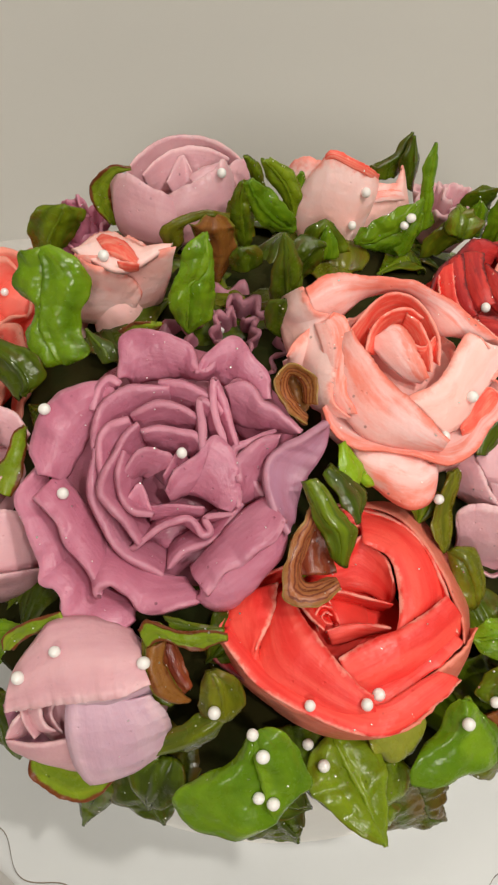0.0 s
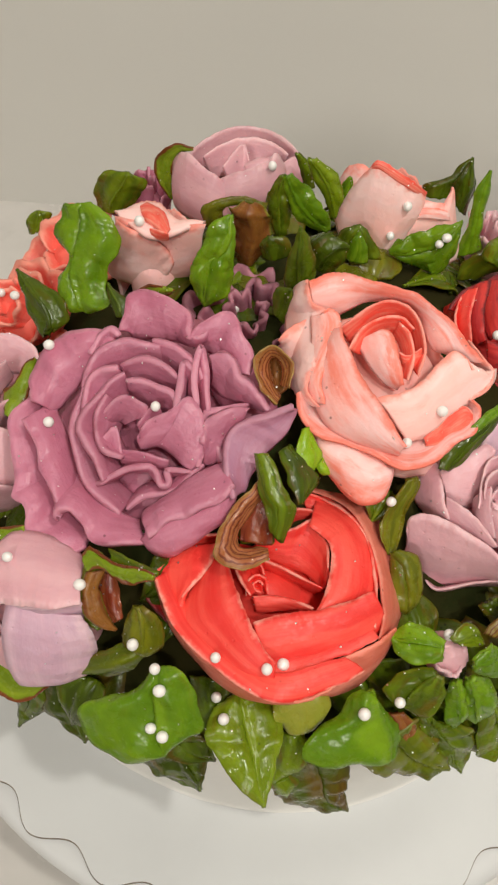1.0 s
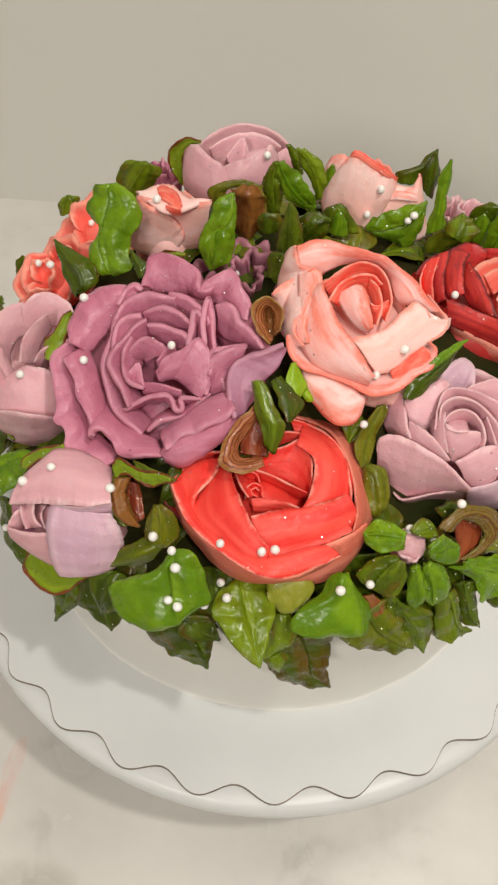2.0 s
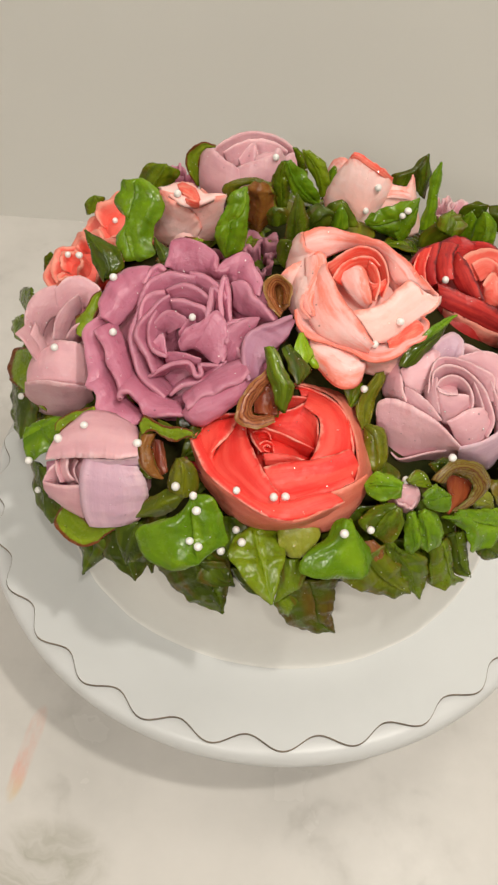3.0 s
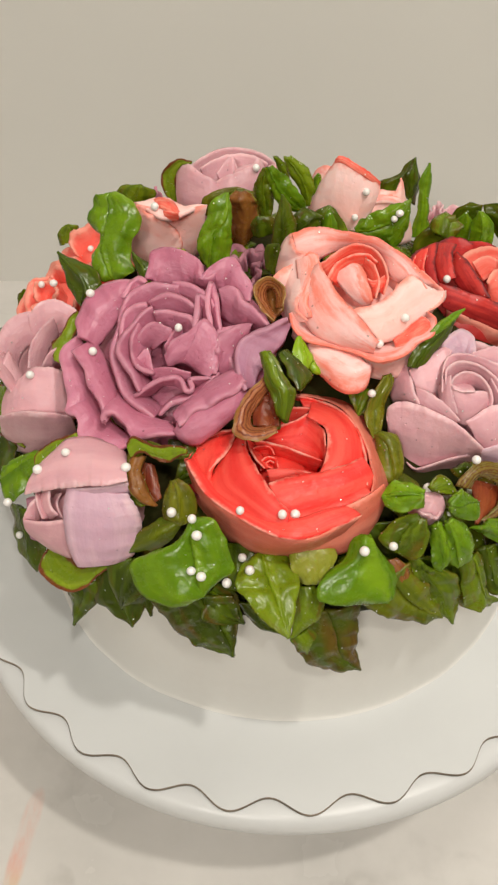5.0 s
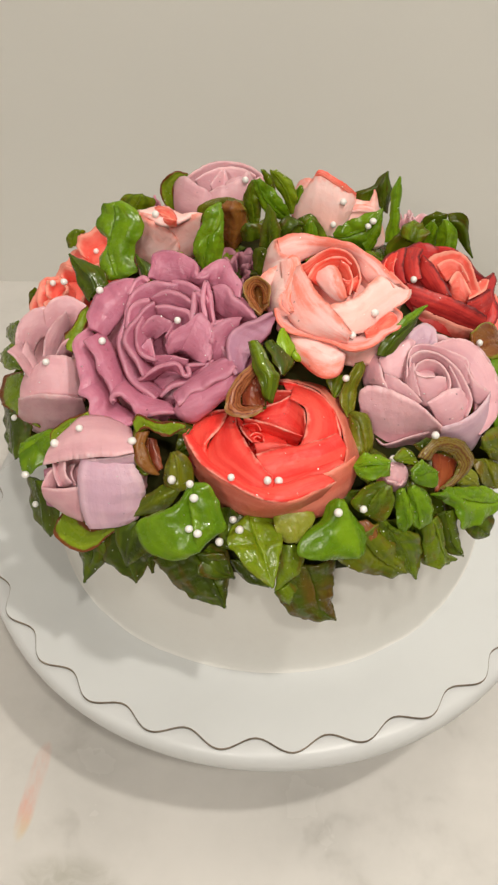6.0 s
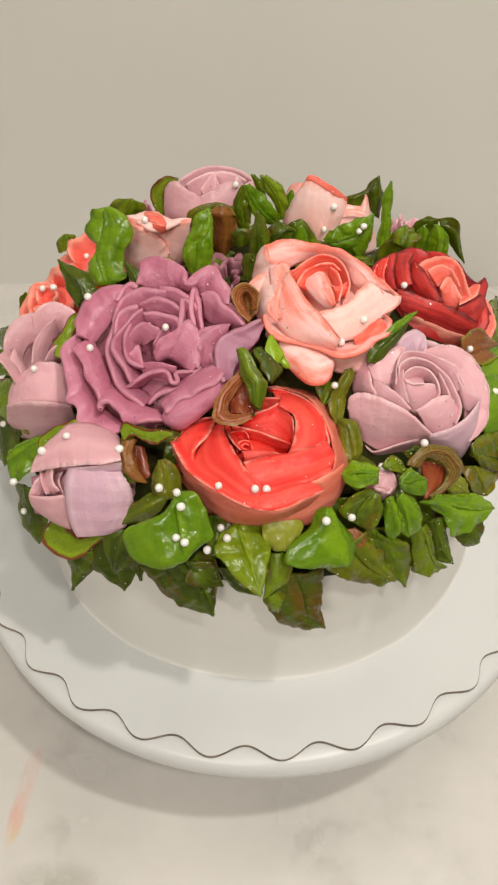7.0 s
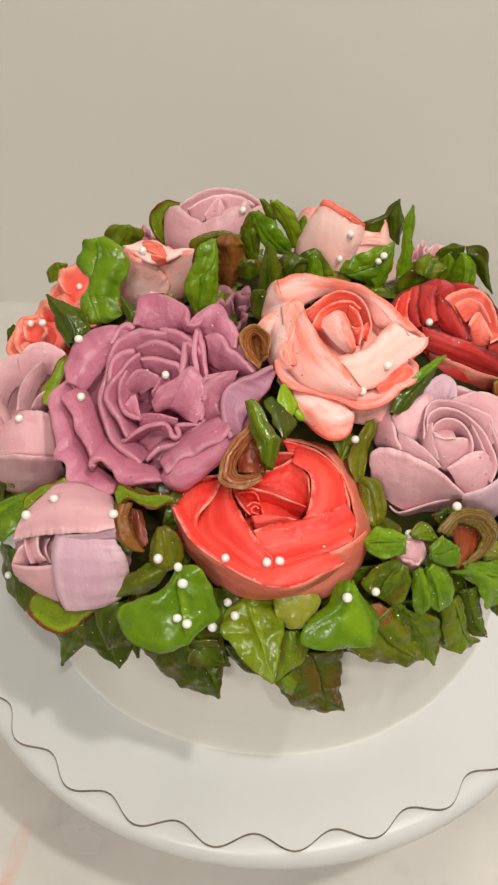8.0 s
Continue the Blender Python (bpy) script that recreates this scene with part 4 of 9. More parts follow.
strip(f, coral, ((-29.7, -3.1, 30.4), (-27.1, -8.2, 30.4), (-22.7, -15.5, 30.4), (-16.6, -21.2, 30.4), (-10.4, -25.5, 30.4), (-3.4, -29.3, 30.4), (4.2, -31.8, 30.4), (11.1, -30.2, 29.4), (18.9, -26.3, 29.4), (25.7, -21.9, 29.0)), ((-24.4, 2.3, 25.0), (-19.9, -4.5, 25.0), (-15.3, -12.1, 25.0), (-9.7, -18.0, 26.0), (-2.6, -23.4, 27.5), (4.3, -25.0, 29.8), (12.1, -22.4, 30.0), (20.9, -19.2, 29.6)), thick=1.7, bulge=0.5, roll=0.4)
strip(f, coral, ((-13.2, 8.0, 31.5), (-15.2, 1.8, 31.5), (-17.7, -2.9, 31.5), (-21.7, -7.9, 31.5)), ((-25.6, 6.7, 26.5), (-28.4, 1.5, 26.5), (-26.1, -5.3, 26.5), (-21.3, -11.8, 26.5)), thick=1.7, bulge=0.9)
strip(f, coral, ((-10.7, 5.5, 33.0), (-10.0, 0.1, 33.0), (-7.5, -6.5, 33.0), (-3.8, -13.6, 33.0), (0.1, -19.4, 33.0), (3.1, -22.8, 33.0)), ((-15.5, 4.3, 27.0), (-20.1, -6.4, 27.0), (-20.4, -13.9, 27.0), (-13.2, -20.9, 27.0), (-4.3, -26.0, 27.0), (4.4, -28.5, 27.0)), thick=1.7, bulge=1.4)
strip(f, coral, ((-7.8, 7.0, 30.0), (-2.2, 5.1, 30.0), (4.3, 2.7, 30.0), (14.3, -1.5, 30.0)), ((-5.3, 5.0, 21.0), (-0.0, 4.7, 21.0), (7.6, 2.6, 21.0), (13.6, 0.0, 21.0)), thick=1.7, bulge=-0.5)
strip(f, coral, ((-2.7, -13.3, 32.6), (3.3, -10.9, 32.6), (11.3, -8.9, 32.6), (19.4, -6.2, 32.6), (27.1, -2.1, 32.6)), ((-0.3, -24.4, 26.0), (8.9, -21.4, 26.0), (17.8, -17.7, 26.0), (26.0, -13.8, 26.0), (31.7, -8.3, 26.0)), thick=1.7, bulge=1.8)
strip(f, coral, ((-3.5, -5.2, 29.0), (2.5, -4.4, 29.0), (8.0, -5.3, 29.0), (12.5, -6.7, 29.0)), ((-2.2, -7.8, 25.5), (5.4, -6.2, 25.5), (12.4, -5.5, 25.5)), thick=1.7, bulge=0.4)
strip(f, coral, ((-5.6, -4.5, 27.5), (-5.5, -0.8, 27.5), (-3.2, 1.1, 27.5), (-0.2, 0.3, 27.5), (0.6, -3.8, 27.5)), ((-3.7, 2.0, 20.0), (-3.4, 3.7, 20.0), (-2.3, 4.4, 20.0), (-1.1, 3.5, 20.0), (-1.1, 1.7, 20.0)), thick=1.4, bulge=0.1)
strip(f, coral, ((-1.3, -3.6, 27.5), (-3.1, -2.8, 27.5), (-3.5, -1.2, 27.5), (-2.0, -0.2, 27.5), (-0.7, -1.3, 27.5)), ((-1.9, 2.6, 20.0), (-2.4, 3.3, 20.0), (-2.4, 4.0, 20.0), (-1.9, 4.2, 20.0), (-1.5, 3.5, 20.0)), thick=1.2, bulge=0.1)
strip(f, coral, ((-10.2, 7.4, 30.0), (-9.3, 2.7, 30.0), (-7.2, -1.6, 30.0), (-4.2, -5.3, 30.0)), ((-6.4, 6.9, 23.5), (-5.4, 4.1, 23.5), (-4.2, 1.8, 23.5), (-2.3, -0.5, 23.5)), thick=1.4, bulge=0.1)
strip(f, coral, ((14.7, 13.7, 29.8), (18.4, 10.5, 29.8), (20.0, 4.4, 29.8), (18.7, -2.6, 29.8)), ((17.8, 15.7, 27.0), (22.9, 12.4, 27.0), (24.4, 5.8, 27.0), (21.9, -2.2, 27.0)), thick=1.3, bulge=0.8)
strip(f, coral, ((-9.8, 2.1, 29.0), (-6.6, 4.5, 29.0), (-2.5, 4.2, 29.0), (-1.0, 1.0, 29.0)), ((-6.5, 4.5, 21.0), (-4.6, 6.9, 21.0), (-2.7, 7.0, 21.0), (-1.9, 5.1, 21.0)), thick=1.4, bulge=-0.2)
strip(f, coral, ((7.4, 27.1, 28.0), (13.6, 26.0, 28.0), (20.8, 21.7, 28.0), (25.7, 14.9, 28.0), (28.3, 6.5, 28.0), (29.1, -1.6, 28.0), (28.7, -8.3, 28.0)), ((9.3, 22.7, 27.2), (14.1, 20.9, 27.2), (19.2, 17.0, 27.2), (23.2, 11.8, 27.2), (25.1, 5.2, 27.2), (24.1, -1.1, 27.2), (21.7, -5.1, 27.2)), thick=1.4, bulge=0.3)
strip(f, coral, ((2.6, -25.9, 28.9), (8.7, -23.9, 28.9), (15.7, -21.0, 28.9), (22.8, -17.8, 28.9), (29.8, -13.1, 28.9)), ((3.1, -20.0, 28.0), (11.4, -17.6, 28.0), (19.5, -13.7, 28.0), (26.0, -8.6, 28.0)), thick=1.3, bulge=0.2)

f = flower("rose", (0.063, -0.056, 0.219), (0.16, -0.32, 0.93), 27, "lilac buttercream rose with smooth wide open petals")
core(f, lilac, 18, -6, 17)
petal(f, lilac, 70, 170, 13, 22, -4, 17, arch=0.2)
strip(f, violet, ((-10.0, 11.0, 21.0), (-7.7, 17.4, 22.0), (-2.7, 21.9, 22.0), (1.2, 20.7, 22.0), (2.6, 16.3, 22.0), (1.6, 11.2, 22.0)), ((-5.1, 8.1, 16.0), (-1.5, 9.9, 16.0), (2.0, 9.4, 17.0)), thick=1.9, bulge=1.0, roll=0.6)
strip(f, lilac, ((-0.5, 10.3, 23.0), (6.7, 14.2, 23.0), (13.9, 15.9, 22.0), (19.9, 14.4, 21.0), (24.7, 8.9, 20.0), (28.2, 1.9, 18.5), (29.1, -6.7, 17.0), (27.4, -15.1, 15.0), (24.6, -18.8, 13.0), (20.8, -21.5, 11.0)), ((4.4, 7.8, 19.0), (12.2, 8.2, 18.0), (17.0, 3.0, 17.0), (18.6, -4.5, 16.0), (18.7, -11.4, 14.0), (18.3, -16.5, 11.0), (18.2, -18.7, 9.0)), thick=1.8, bulge=-0.5, roll=0.6)
strip(f, lilac, ((20.8, 15.6, 19.0), (25.9, 9.7, 18.0), (29.2, 2.6, 16.5), (29.8, -5.5, 15.0), (28.2, -13.7, 13.0), (21.7, -20.2, 9.0)), ((28.5, 13.4, 4.0), (31.9, 6.3, 2.0), (31.9, -1.1, 0.0), (30.6, -5.8, -2.0), (26.1, -11.2, -3.0)), thick=1.6, bulge=0.8)
strip(f, lilac, ((-22.3, 8.5, 18.0), (-20.9, 1.2, 20.0), (-20.2, -5.7, 21.0), (-19.2, -9.9, 21.0)), ((-26.0, 7.7, 12.0), (-24.7, 2.4, 10.0), (-24.0, -2.9, 10.0), (-20.3, -8.0, 13.0)), thick=1.7, bulge=1.0)
strip(f, lilac, ((-21.7, 3.2, 20.0), (-18.6, 5.9, 22.0), (-13.9, 9.0, 23.0), (-10.0, 11.6, 24.0), (-7.8, 9.8, 25.0)), ((-18.4, -4.3, 17.0), (-14.6, -5.0, 17.0), (-10.7, -3.5, 17.0), (-7.4, 1.7, 17.0)), thick=1.7, bulge=1.0, roll=0.4)
strip(f, lilac, ((-20.6, -3.7, 22.0), (-17.4, -6.1, 23.5), (-13.2, -9.3, 24.3), (-10.0, -13.0, 24.5), (-7.3, -16.6, 24.0)), ((-19.3, -9.8, 19.0), (-13.7, -12.6, 18.5), (-8.1, -16.2, 18.0)), thick=1.6, bulge=0.5)
strip(f, lilac, ((-13.2, -7.1, 25.5), (-12.5, -1.0, 26.0), (-11.1, 5.0, 26.0), (-8.0, 8.1, 26.0), (-1.9, 8.4, 26.5), (5.4, 7.4, 26.0), (12.8, 4.8, 25.0), (13.7, 0.3, 24.0), (15.1, -4.3, 23.0)), ((-6.9, -0.2, 18.0), (-6.2, 3.4, 19.0), (-3.4, 5.9, 19.0), (3.0, 6.0, 19.0), (9.5, 1.8, 19.0), (12.6, -6.0, 19.0)), thick=1.5, bulge=0.2)
strip(f, lilac, ((13.0, 2.4, 24.0), (14.8, -2.8, 24.0), (17.9, -5.3, 23.0), (23.4, -7.1, 21.0)), ((16.8, -7.1, 18.0), (18.3, -10.2, 17.0), (20.9, -10.4, 16.0)), thick=1.4, bulge=0.6, rough=0.7)
strip(f, lilac, ((-12.1, -4.8, 27.0), (-11.3, 0.9, 27.3), (-6.4, 4.5, 27.6), (-0.3, 4.1, 27.6), (4.9, 1.0, 27.0), (9.4, -3.2, 26.0), (12.5, -9.4, 25.0), (13.3, -14.8, 23.5), (11.9, -19.8, 21.0)), ((-6.5, -1.5, 18.0), (-5.0, 2.5, 18.0), (0.7, 4.2, 18.0), (6.2, -0.7, 18.0), (9.4, -8.4, 18.0), (9.8, -14.7, 17.0)), thick=1.5, bulge=0.2)
strip(f, lilac, ((5.2, 0.3, 26.0), (8.1, -6.5, 25.5), (9.6, -12.1, 24.5), (9.4, -17.5, 23.0)), ((5.9, -1.4, 20.0), (7.2, -7.6, 20.0), (8.0, -13.3, 19.0)), thick=1.3, bulge=0.2)
strip(f, lilac, ((-10.4, -4.9, 27.5), (-9.3, -2.4, 28.3), (-5.2, 0.0, 28.6), (-0.5, -0.6, 28.3), (2.8, -4.1, 27.7), (4.1, -9.2, 26.7), (3.2, -13.0, 25.0)), ((-5.1, -3.1, 20.0), (-2.8, -0.9, 20.0), (1.4, -2.1, 20.0), (3.2, -6.5, 20.0)), thick=1.4, bulge=0.1)
strip(f, lilac, ((-10.2, -0.9, 27.0), (-10.2, -4.9, 27.6), (-9.6, -9.2, 27.0), (-8.0, -14.6, 25.0)), ((-12.3, -3.1, 22.0), (-11.6, -8.6, 21.0), (-8.9, -12.4, 20.0)), thick=1.4, bulge=1.0)
strip(f, lilac, ((-10.3, -5.7, 28.4), (-7.4, -6.8, 28.6), (-2.8, -7.1, 28.6), (1.7, -6.8, 28.0)), ((-7.4, -11.2, 20.0), (-4.7, -14.3, 19.0), (-0.6, -13.7, 19.0), (4.4, -9.5, 20.0)), thick=1.4, bulge=1.8)
strip(f, lilac, ((-10.1, -7.5, 28.8), (-6.9, -8.2, 28.8), (-2.7, -7.7, 28.8)), ((-6.9, -1.2, 22.0), (-4.0, -0.9, 22.0), (-0.7, -1.6, 22.0)), thick=1.1, bulge=0.2)
strip(f, lilac, ((-5.8, -17.0, 25.0), (-1.8, -14.6, 26.0), (2.9, -11.6, 26.7), (7.8, -10.0, 26.0), (10.4, -11.7, 25.0)), ((2.2, -21.1, 16.0), (7.3, -21.7, 15.0), (12.4, -19.1, 16.0), (14.9, -12.6, 17.0)), thick=1.5, bulge=1.8)
strip(f, lilac, ((-29.1, -12.7, 14.0), (-29.1, -9.6, 17.0), (-26.6, -8.7, 20.0), (-21.9, -9.9, 22.0), (-14.4, -13.9, 23.5), (-6.6, -18.8, 23.5), (-1.7, -21.8, 22.0), (2.1, -24.2, 20.0)), ((-26.4, -17.6, 6.0), (-22.2, -21.9, 2.0), (-16.0, -24.5, 2.0), (-8.2, -23.2, 5.0), (-2.2, -22.6, 9.0), (3.9, -22.5, 15.0)), thick=1.7, bulge=1.4)
strip(f, lilac, ((-20.2, -24.0, 6.5), (-17.7, -26.1, 6.5), (-13.8, -25.5, 8.0), (-6.5, -23.7, 11.5), (2.9, -23.4, 18.0)), ((-15.5, -25.6, 0.0), (-9.3, -24.2, -4.0), (0.4, -22.1, -5.0), (10.6, -21.8, -2.0)), thick=1.7, bulge=0.4, roll=-0.5)
strip(f, violet, ((1.4, -23.8, 17.5), (5.2, -22.9, 19.0), (10.3, -20.9, 20.5), (16.0, -16.4, 21.2), (19.8, -11.8, 21.2), (23.9, -6.2, 20.0)), ((8.9, -23.0, -1.0), (15.6, -24.0, -1.0), (21.2, -22.9, 1.0), (22.7, -19.7, 5.0), (23.8, -14.4, 9.0)), thick=1.7, bulge=1.2)

f = flower("rose", (0.0765, 0.0059, 0.2173), (0.26, -0.12, 0.95), 27, "crimson buttercream rose with darkened petal edges", scale=1.0246)
core(f, crimson, 19, -4, 17)
petal(f, crimson, 70, 170, 22, 25, -4, 18, arch=0.2)
strip(f, crimson, ((-28.9, 3.9, 21.0), (-25.7, 10.0, 23.0), (-15.5, 19.0, 24.0), (-6.4, 25.4, 24.0), (1.4, 23.5, 24.0)), ((-19.4, 8.0, 16.0), (-10.3, 13.7, 17.0), (1.0, 21.0, 18.0)), thick=1.9, bulge=1.0)
strip(f, crimson, ((-2.3, 23.9, 24.0), (7.5, 26.0, 24.0), (14.5, 22.6, 24.0), (18.8, 14.8, 23.5), (24.2, 12.9, 22.5), (28.8, 18.2, 22.0), (29.8, 14.0, 21.0), (27.7, 4.2, 20.0), (29.9, -2.3, 18.5)), ((5.2, 23.2, 17.0), (13.8, 22.3, 17.0), (18.7, 15.7, 17.0), (22.1, 6.8, 16.0), (26.9, 0.4, 14.0)), thick=1.8, bulge=0.6)
strip(f, salmon, ((27.8, 5.1, 20.0), (30.6, -1.5, 19.0), (32.2, -6.5, 17.0), (30.0, -13.2, 15.0)), ((28.4, 4.9, 16.0), (26.1, -1.4, 14.0), (23.1, -8.0, 13.0), (21.3, -11.9, 12.0)), thick=1.8, bulge=0.5, roll=0.5)
strip(f, crimson, ((24.3, 2.9, 21.0), (27.3, -2.7, 20.0), (28.0, -8.0, 18.0), (25.8, -12.9, 15.0)), ((23.8, 1.3, 17.0), (22.8, -3.8, 15.0), (20.9, -10.6, 12.0)), thick=1.5, bulge=1.0)
strip(f, crimson, ((29.5, -5.5, 16.0), (32.8, -5.8, 15.0), (31.1, -11.3, 13.0), (21.7, -12.3, 11.0)), ((36.4, 2.9, 4.0), (35.2, -1.2, 2.0), (27.2, -5.3, 2.0)), thick=1.5, bulge=0.5)
strip(f, coral, ((-24.9, 9.9, 23.0), (-28.5, -1.7, 24.0), (-26.7, -8.6, 22.0)), ((-26.1, 11.2, 14.0), (-25.4, 5.4, 11.0), (-22.2, -2.0, 11.0)), thick=1.6, bulge=1.0)
strip(f, coral, ((-20.6, 12.1, 25.0), (-23.8, 0.0, 25.5), (-23.3, -9.3, 24.0)), ((-24.6, 11.1, 20.0), (-25.7, 2.2, 18.0), (-22.8, -6.4, 17.0)), thick=1.6, bulge=1.0)
strip(f, crimson, ((-16.2, 15.6, 26.0), (-19.6, 1.9, 26.7), (-19.0, -7.8, 25.5)), ((-20.9, 13.2, 22.0), (-22.7, 1.3, 21.0), (-20.4, -7.4, 20.0)), thick=1.6, bulge=1.1)
strip(f, crimson, ((-8.8, 16.1, 27.0), (-12.6, 4.2, 28.0), (-11.9, -4.5, 27.2)), ((-15.8, 17.7, 23.0), (-17.7, 5.2, 23.0), (-16.1, -4.5, 22.0)), thick=1.7, bulge=1.2)
strip(f, crimson, ((-9.0, 12.6, 26.5), (-4.8, 2.9, 28.0), (-1.8, -4.8, 28.0), (1.4, -10.9, 26.3)), ((-8.9, 10.8, 22.0), (-8.6, 0.4, 21.0), (-2.7, -5.3, 21.0)), thick=1.7, bulge=1.0)
strip(f, salmon, ((-8.8, 7.4, 27.0), (-3.5, 13.1, 28.0), (4.7, 17.6, 28.5), (11.2, 17.6, 28.0), (14.0, 9.9, 27.5), (15.0, 1.2, 27.0), (15.8, -3.9, 26.0)), ((0.7, 3.3, 21.0), (6.0, 11.2, 21.0), (11.1, 12.8, 21.0), (12.1, 4.9, 21.0), (12.3, -3.0, 21.0)), thick=1.7, bulge=-0.5)
strip(f, salmon, ((-2.9, 8.3, 26.5), (3.3, 12.4, 27.5), (8.7, 10.3, 27.4), (11.7, 2.1, 26.6)), ((3.0, 3.7, 22.0), (5.8, 7.7, 22.0), (9.4, 8.8, 22.0), (10.8, 3.0, 22.0)), thick=1.4, bulge=0.2)
strip(f, salmon, ((0.2, -3.6, 27.5), (2.3, 0.7, 28.6), (5.4, 3.2, 28.6), (8.0, 0.6, 28.2), (11.0, -6.3, 26.5)), ((4.9, -1.9, 20.0), (8.2, -5.5, 19.0), (13.2, -3.9, 20.0)), thick=1.5, bulge=1.4)
strip(f, salmon, ((9.9, -9.1, 25.0), (14.0, -6.3, 26.0), (20.4, 0.8, 25.7), (22.9, 8.1, 25.0)), ((14.1, 2.5, 22.0), (18.1, 6.5, 22.0), (22.3, 10.9, 22.0)), thick=1.4, bulge=0.2)
strip(f, crimson, ((9.5, -9.8, 24.5), (14.3, -6.6, 25.3), (22.3, 1.8, 24.6)), ((11.1, -11.4, 18.0), (19.8, -9.3, 17.0), (26.2, -1.8, 17.0)), thick=1.5, bulge=0.8)
strip(f, crimson, ((-18.8, -7.9, 25.0), (-12.4, -8.3, 25.5), (-4.8, -10.2, 26.0), (4.3, -12.2, 26.0), (12.7, -14.1, 25.0), (18.9, -14.6, 23.0)), ((-14.6, -11.6, 18.0), (-5.4, -13.5, 17.5), (6.1, -14.4, 16.0), (19.2, -15.2, 14.0)), thick=1.8, bulge=1.2)
strip(f, crimson, ((-14.5, -10.6, 20.5), (-5.9, -12.2, 20.0), (5.6, -13.5, 18.5), (18.0, -14.8, 16.5)), ((-11.2, -10.8, 14.0), (-2.7, -12.4, 13.0), (8.6, -14.0, 12.0), (20.7, -14.5, 10.0)), thick=1.5, bulge=0.8)
strip(f, salmon, ((-13.3, -12.5, 18.5), (-4.6, -14.1, 18.0), (6.7, -15.8, 16.5), (18.1, -16.9, 15.0)), ((-4.9, -7.8, 3.0), (5.3, -12.5, -1.0), (16.4, -12.2, -2.0), (25.8, -6.9, -1.0)), thick=1.7, bulge=1.2)

f = flower("rose", (-0.0971, -0.0272, 0.2025), (-0.36, -0.36, 0.86), 24, "half-open lilac buttercream rose at the cake's rim", scale=1.0072)
core(f, lilac, 13, -6, 10)
petal(f, lilac, 110, 160, 12, 18, -4, 14, arch=0.2)
strip(f, lilac, ((-8.8, -5.8, 32.0), (-8.3, 2.0, 35.1), (-6.2, 7.2, 36.5), (-1.8, 12.0, 35.9), (3.2, 14.1, 33.9), (5.4, 11.3, 31.5)), ((-9.1, -8.6, 19.4), (-6.4, -1.8, 24.6), (-2.5, 3.7, 26.1), (1.1, 5.6, 24.0)), bulge=1.2, thick=1.9)
strip(f, lilac, ((3.2, 12.1, 34.3), (7.3, 15.1, 34.9), (10.4, 17.2, 33.6), (15.1, 17.1, 31.5), (19.6, 14.4, 28.3), (22.8, 7.9, 27.1)), ((-0.1, 5.6, 24.4), (5.5, 8.6, 24.6), (12.5, 8.7, 21.9), (14.9, 4.1, 20.5)), bulge=1.0, thick=1.9)
strip(f, lilac, ((-4.1, -11.3, 43.7), (-1.4, -14.3, 40.7), (-0.4, -19.3, 33.2), (0.4, -22.4, 24.8)), ((-5.7, -2.2, 34.6), (-2.5, -9.2, 32.1), (-0.9, -13.4, 26.2), (0.7, -17.6, 20.2)), bulge=0.6, thick=1.7)
strip(f, lilac, ((-2.2, -3.2, 36.2), (-0.9, -7.0, 31.5), (0.6, -11.3, 25.4)), ((-2.8, -11.0, 38.5), (-1.7, -15.2, 33.0), (0.4, -19.4, 27.0)), bulge=1.2, thick=1.6)
strip(f, lilac, ((2.1, -7.4, 29.1), (4.9, -1.3, 32.7), (10.0, 4.6, 34.7), (15.8, 7.9, 35.4)), ((2.5, -4.5, 19.9), (7.1, 0.6, 25.7), (12.0, 6.1, 26.7)), bulge=0.8, thick=1.6)
strip(f, lilac, ((8.8, -8.4, 29.6), (13.3, -4.6, 32.1), (17.7, -1.9, 31.6)), ((6.3, -7.9, 20.8), (12.1, -4.2, 22.4), (15.7, -1.2, 23.3)), bulge=0.6, thick=1.5)
strip(f, lilac, ((-4.4, -14.2, 30.9), (3.7, -14.3, 33.1), (9.9, -11.6, 34.9), (18.1, -12.5, 32.1), (22.0, -12.7, 24.7)), ((-6.4, -25.3, 28.4), (3.8, -26.4, 29.9), (12.2, -27.2, 27.4), (18.1, -26.1, 19.5)), bulge=1.6, thick=1.9)
strip(f, lilac, ((-5.8, -26.3, 31.0), (6.7, -27.7, 33.9), (15.0, -28.4, 31.4), (20.5, -28.1, 24.7)), ((-23.7, -22.1, 6.0), (-14.6, -28.6, 6.0), (-3.6, -32.3, 6.0), (6.3, -30.8, 6.0), (11.4, -27.4, 6.0)), bulge=0.6, thick=1.9)

f = flower("rosebud", (-0.0688, -0.0994, 0.2039), (-0.1, -0.6, 0.79), 20, "closed lilac buttercream rosebud wrapped in wide flat strips", scale=0.9816)
core(f, lilac, 16, -8, 9)
strip(f, lilac, ((-19.4, 2.1, 14.0), (-10.9, 3.0, 17.0), (1.4, 3.8, 20.5), (8.2, 4.1, 21.5), (16.5, 6.0, 19.0)), ((-16.3, 11.2, 10.0), (-9.9, 17.7, 9.0), (-6.1, 21.0, 8.0), (3.3, 20.6, 8.0), (12.3, 16.0, 8.0)), bulge=2.0, thick=1.9)
strip(f, violet, ((15.9, 2.1, 16.0), (19.3, -5.5, 11.0), (17.7, -12.8, 6.0), (13.3, -19.1, 1.0)), ((-3.6, 4.0, 17.0), (-4.8, -3.3, 16.0), (-5.4, -11.5, 12.0), (-3.3, -21.7, 5.0)), bulge=2.6, thick=2.0)
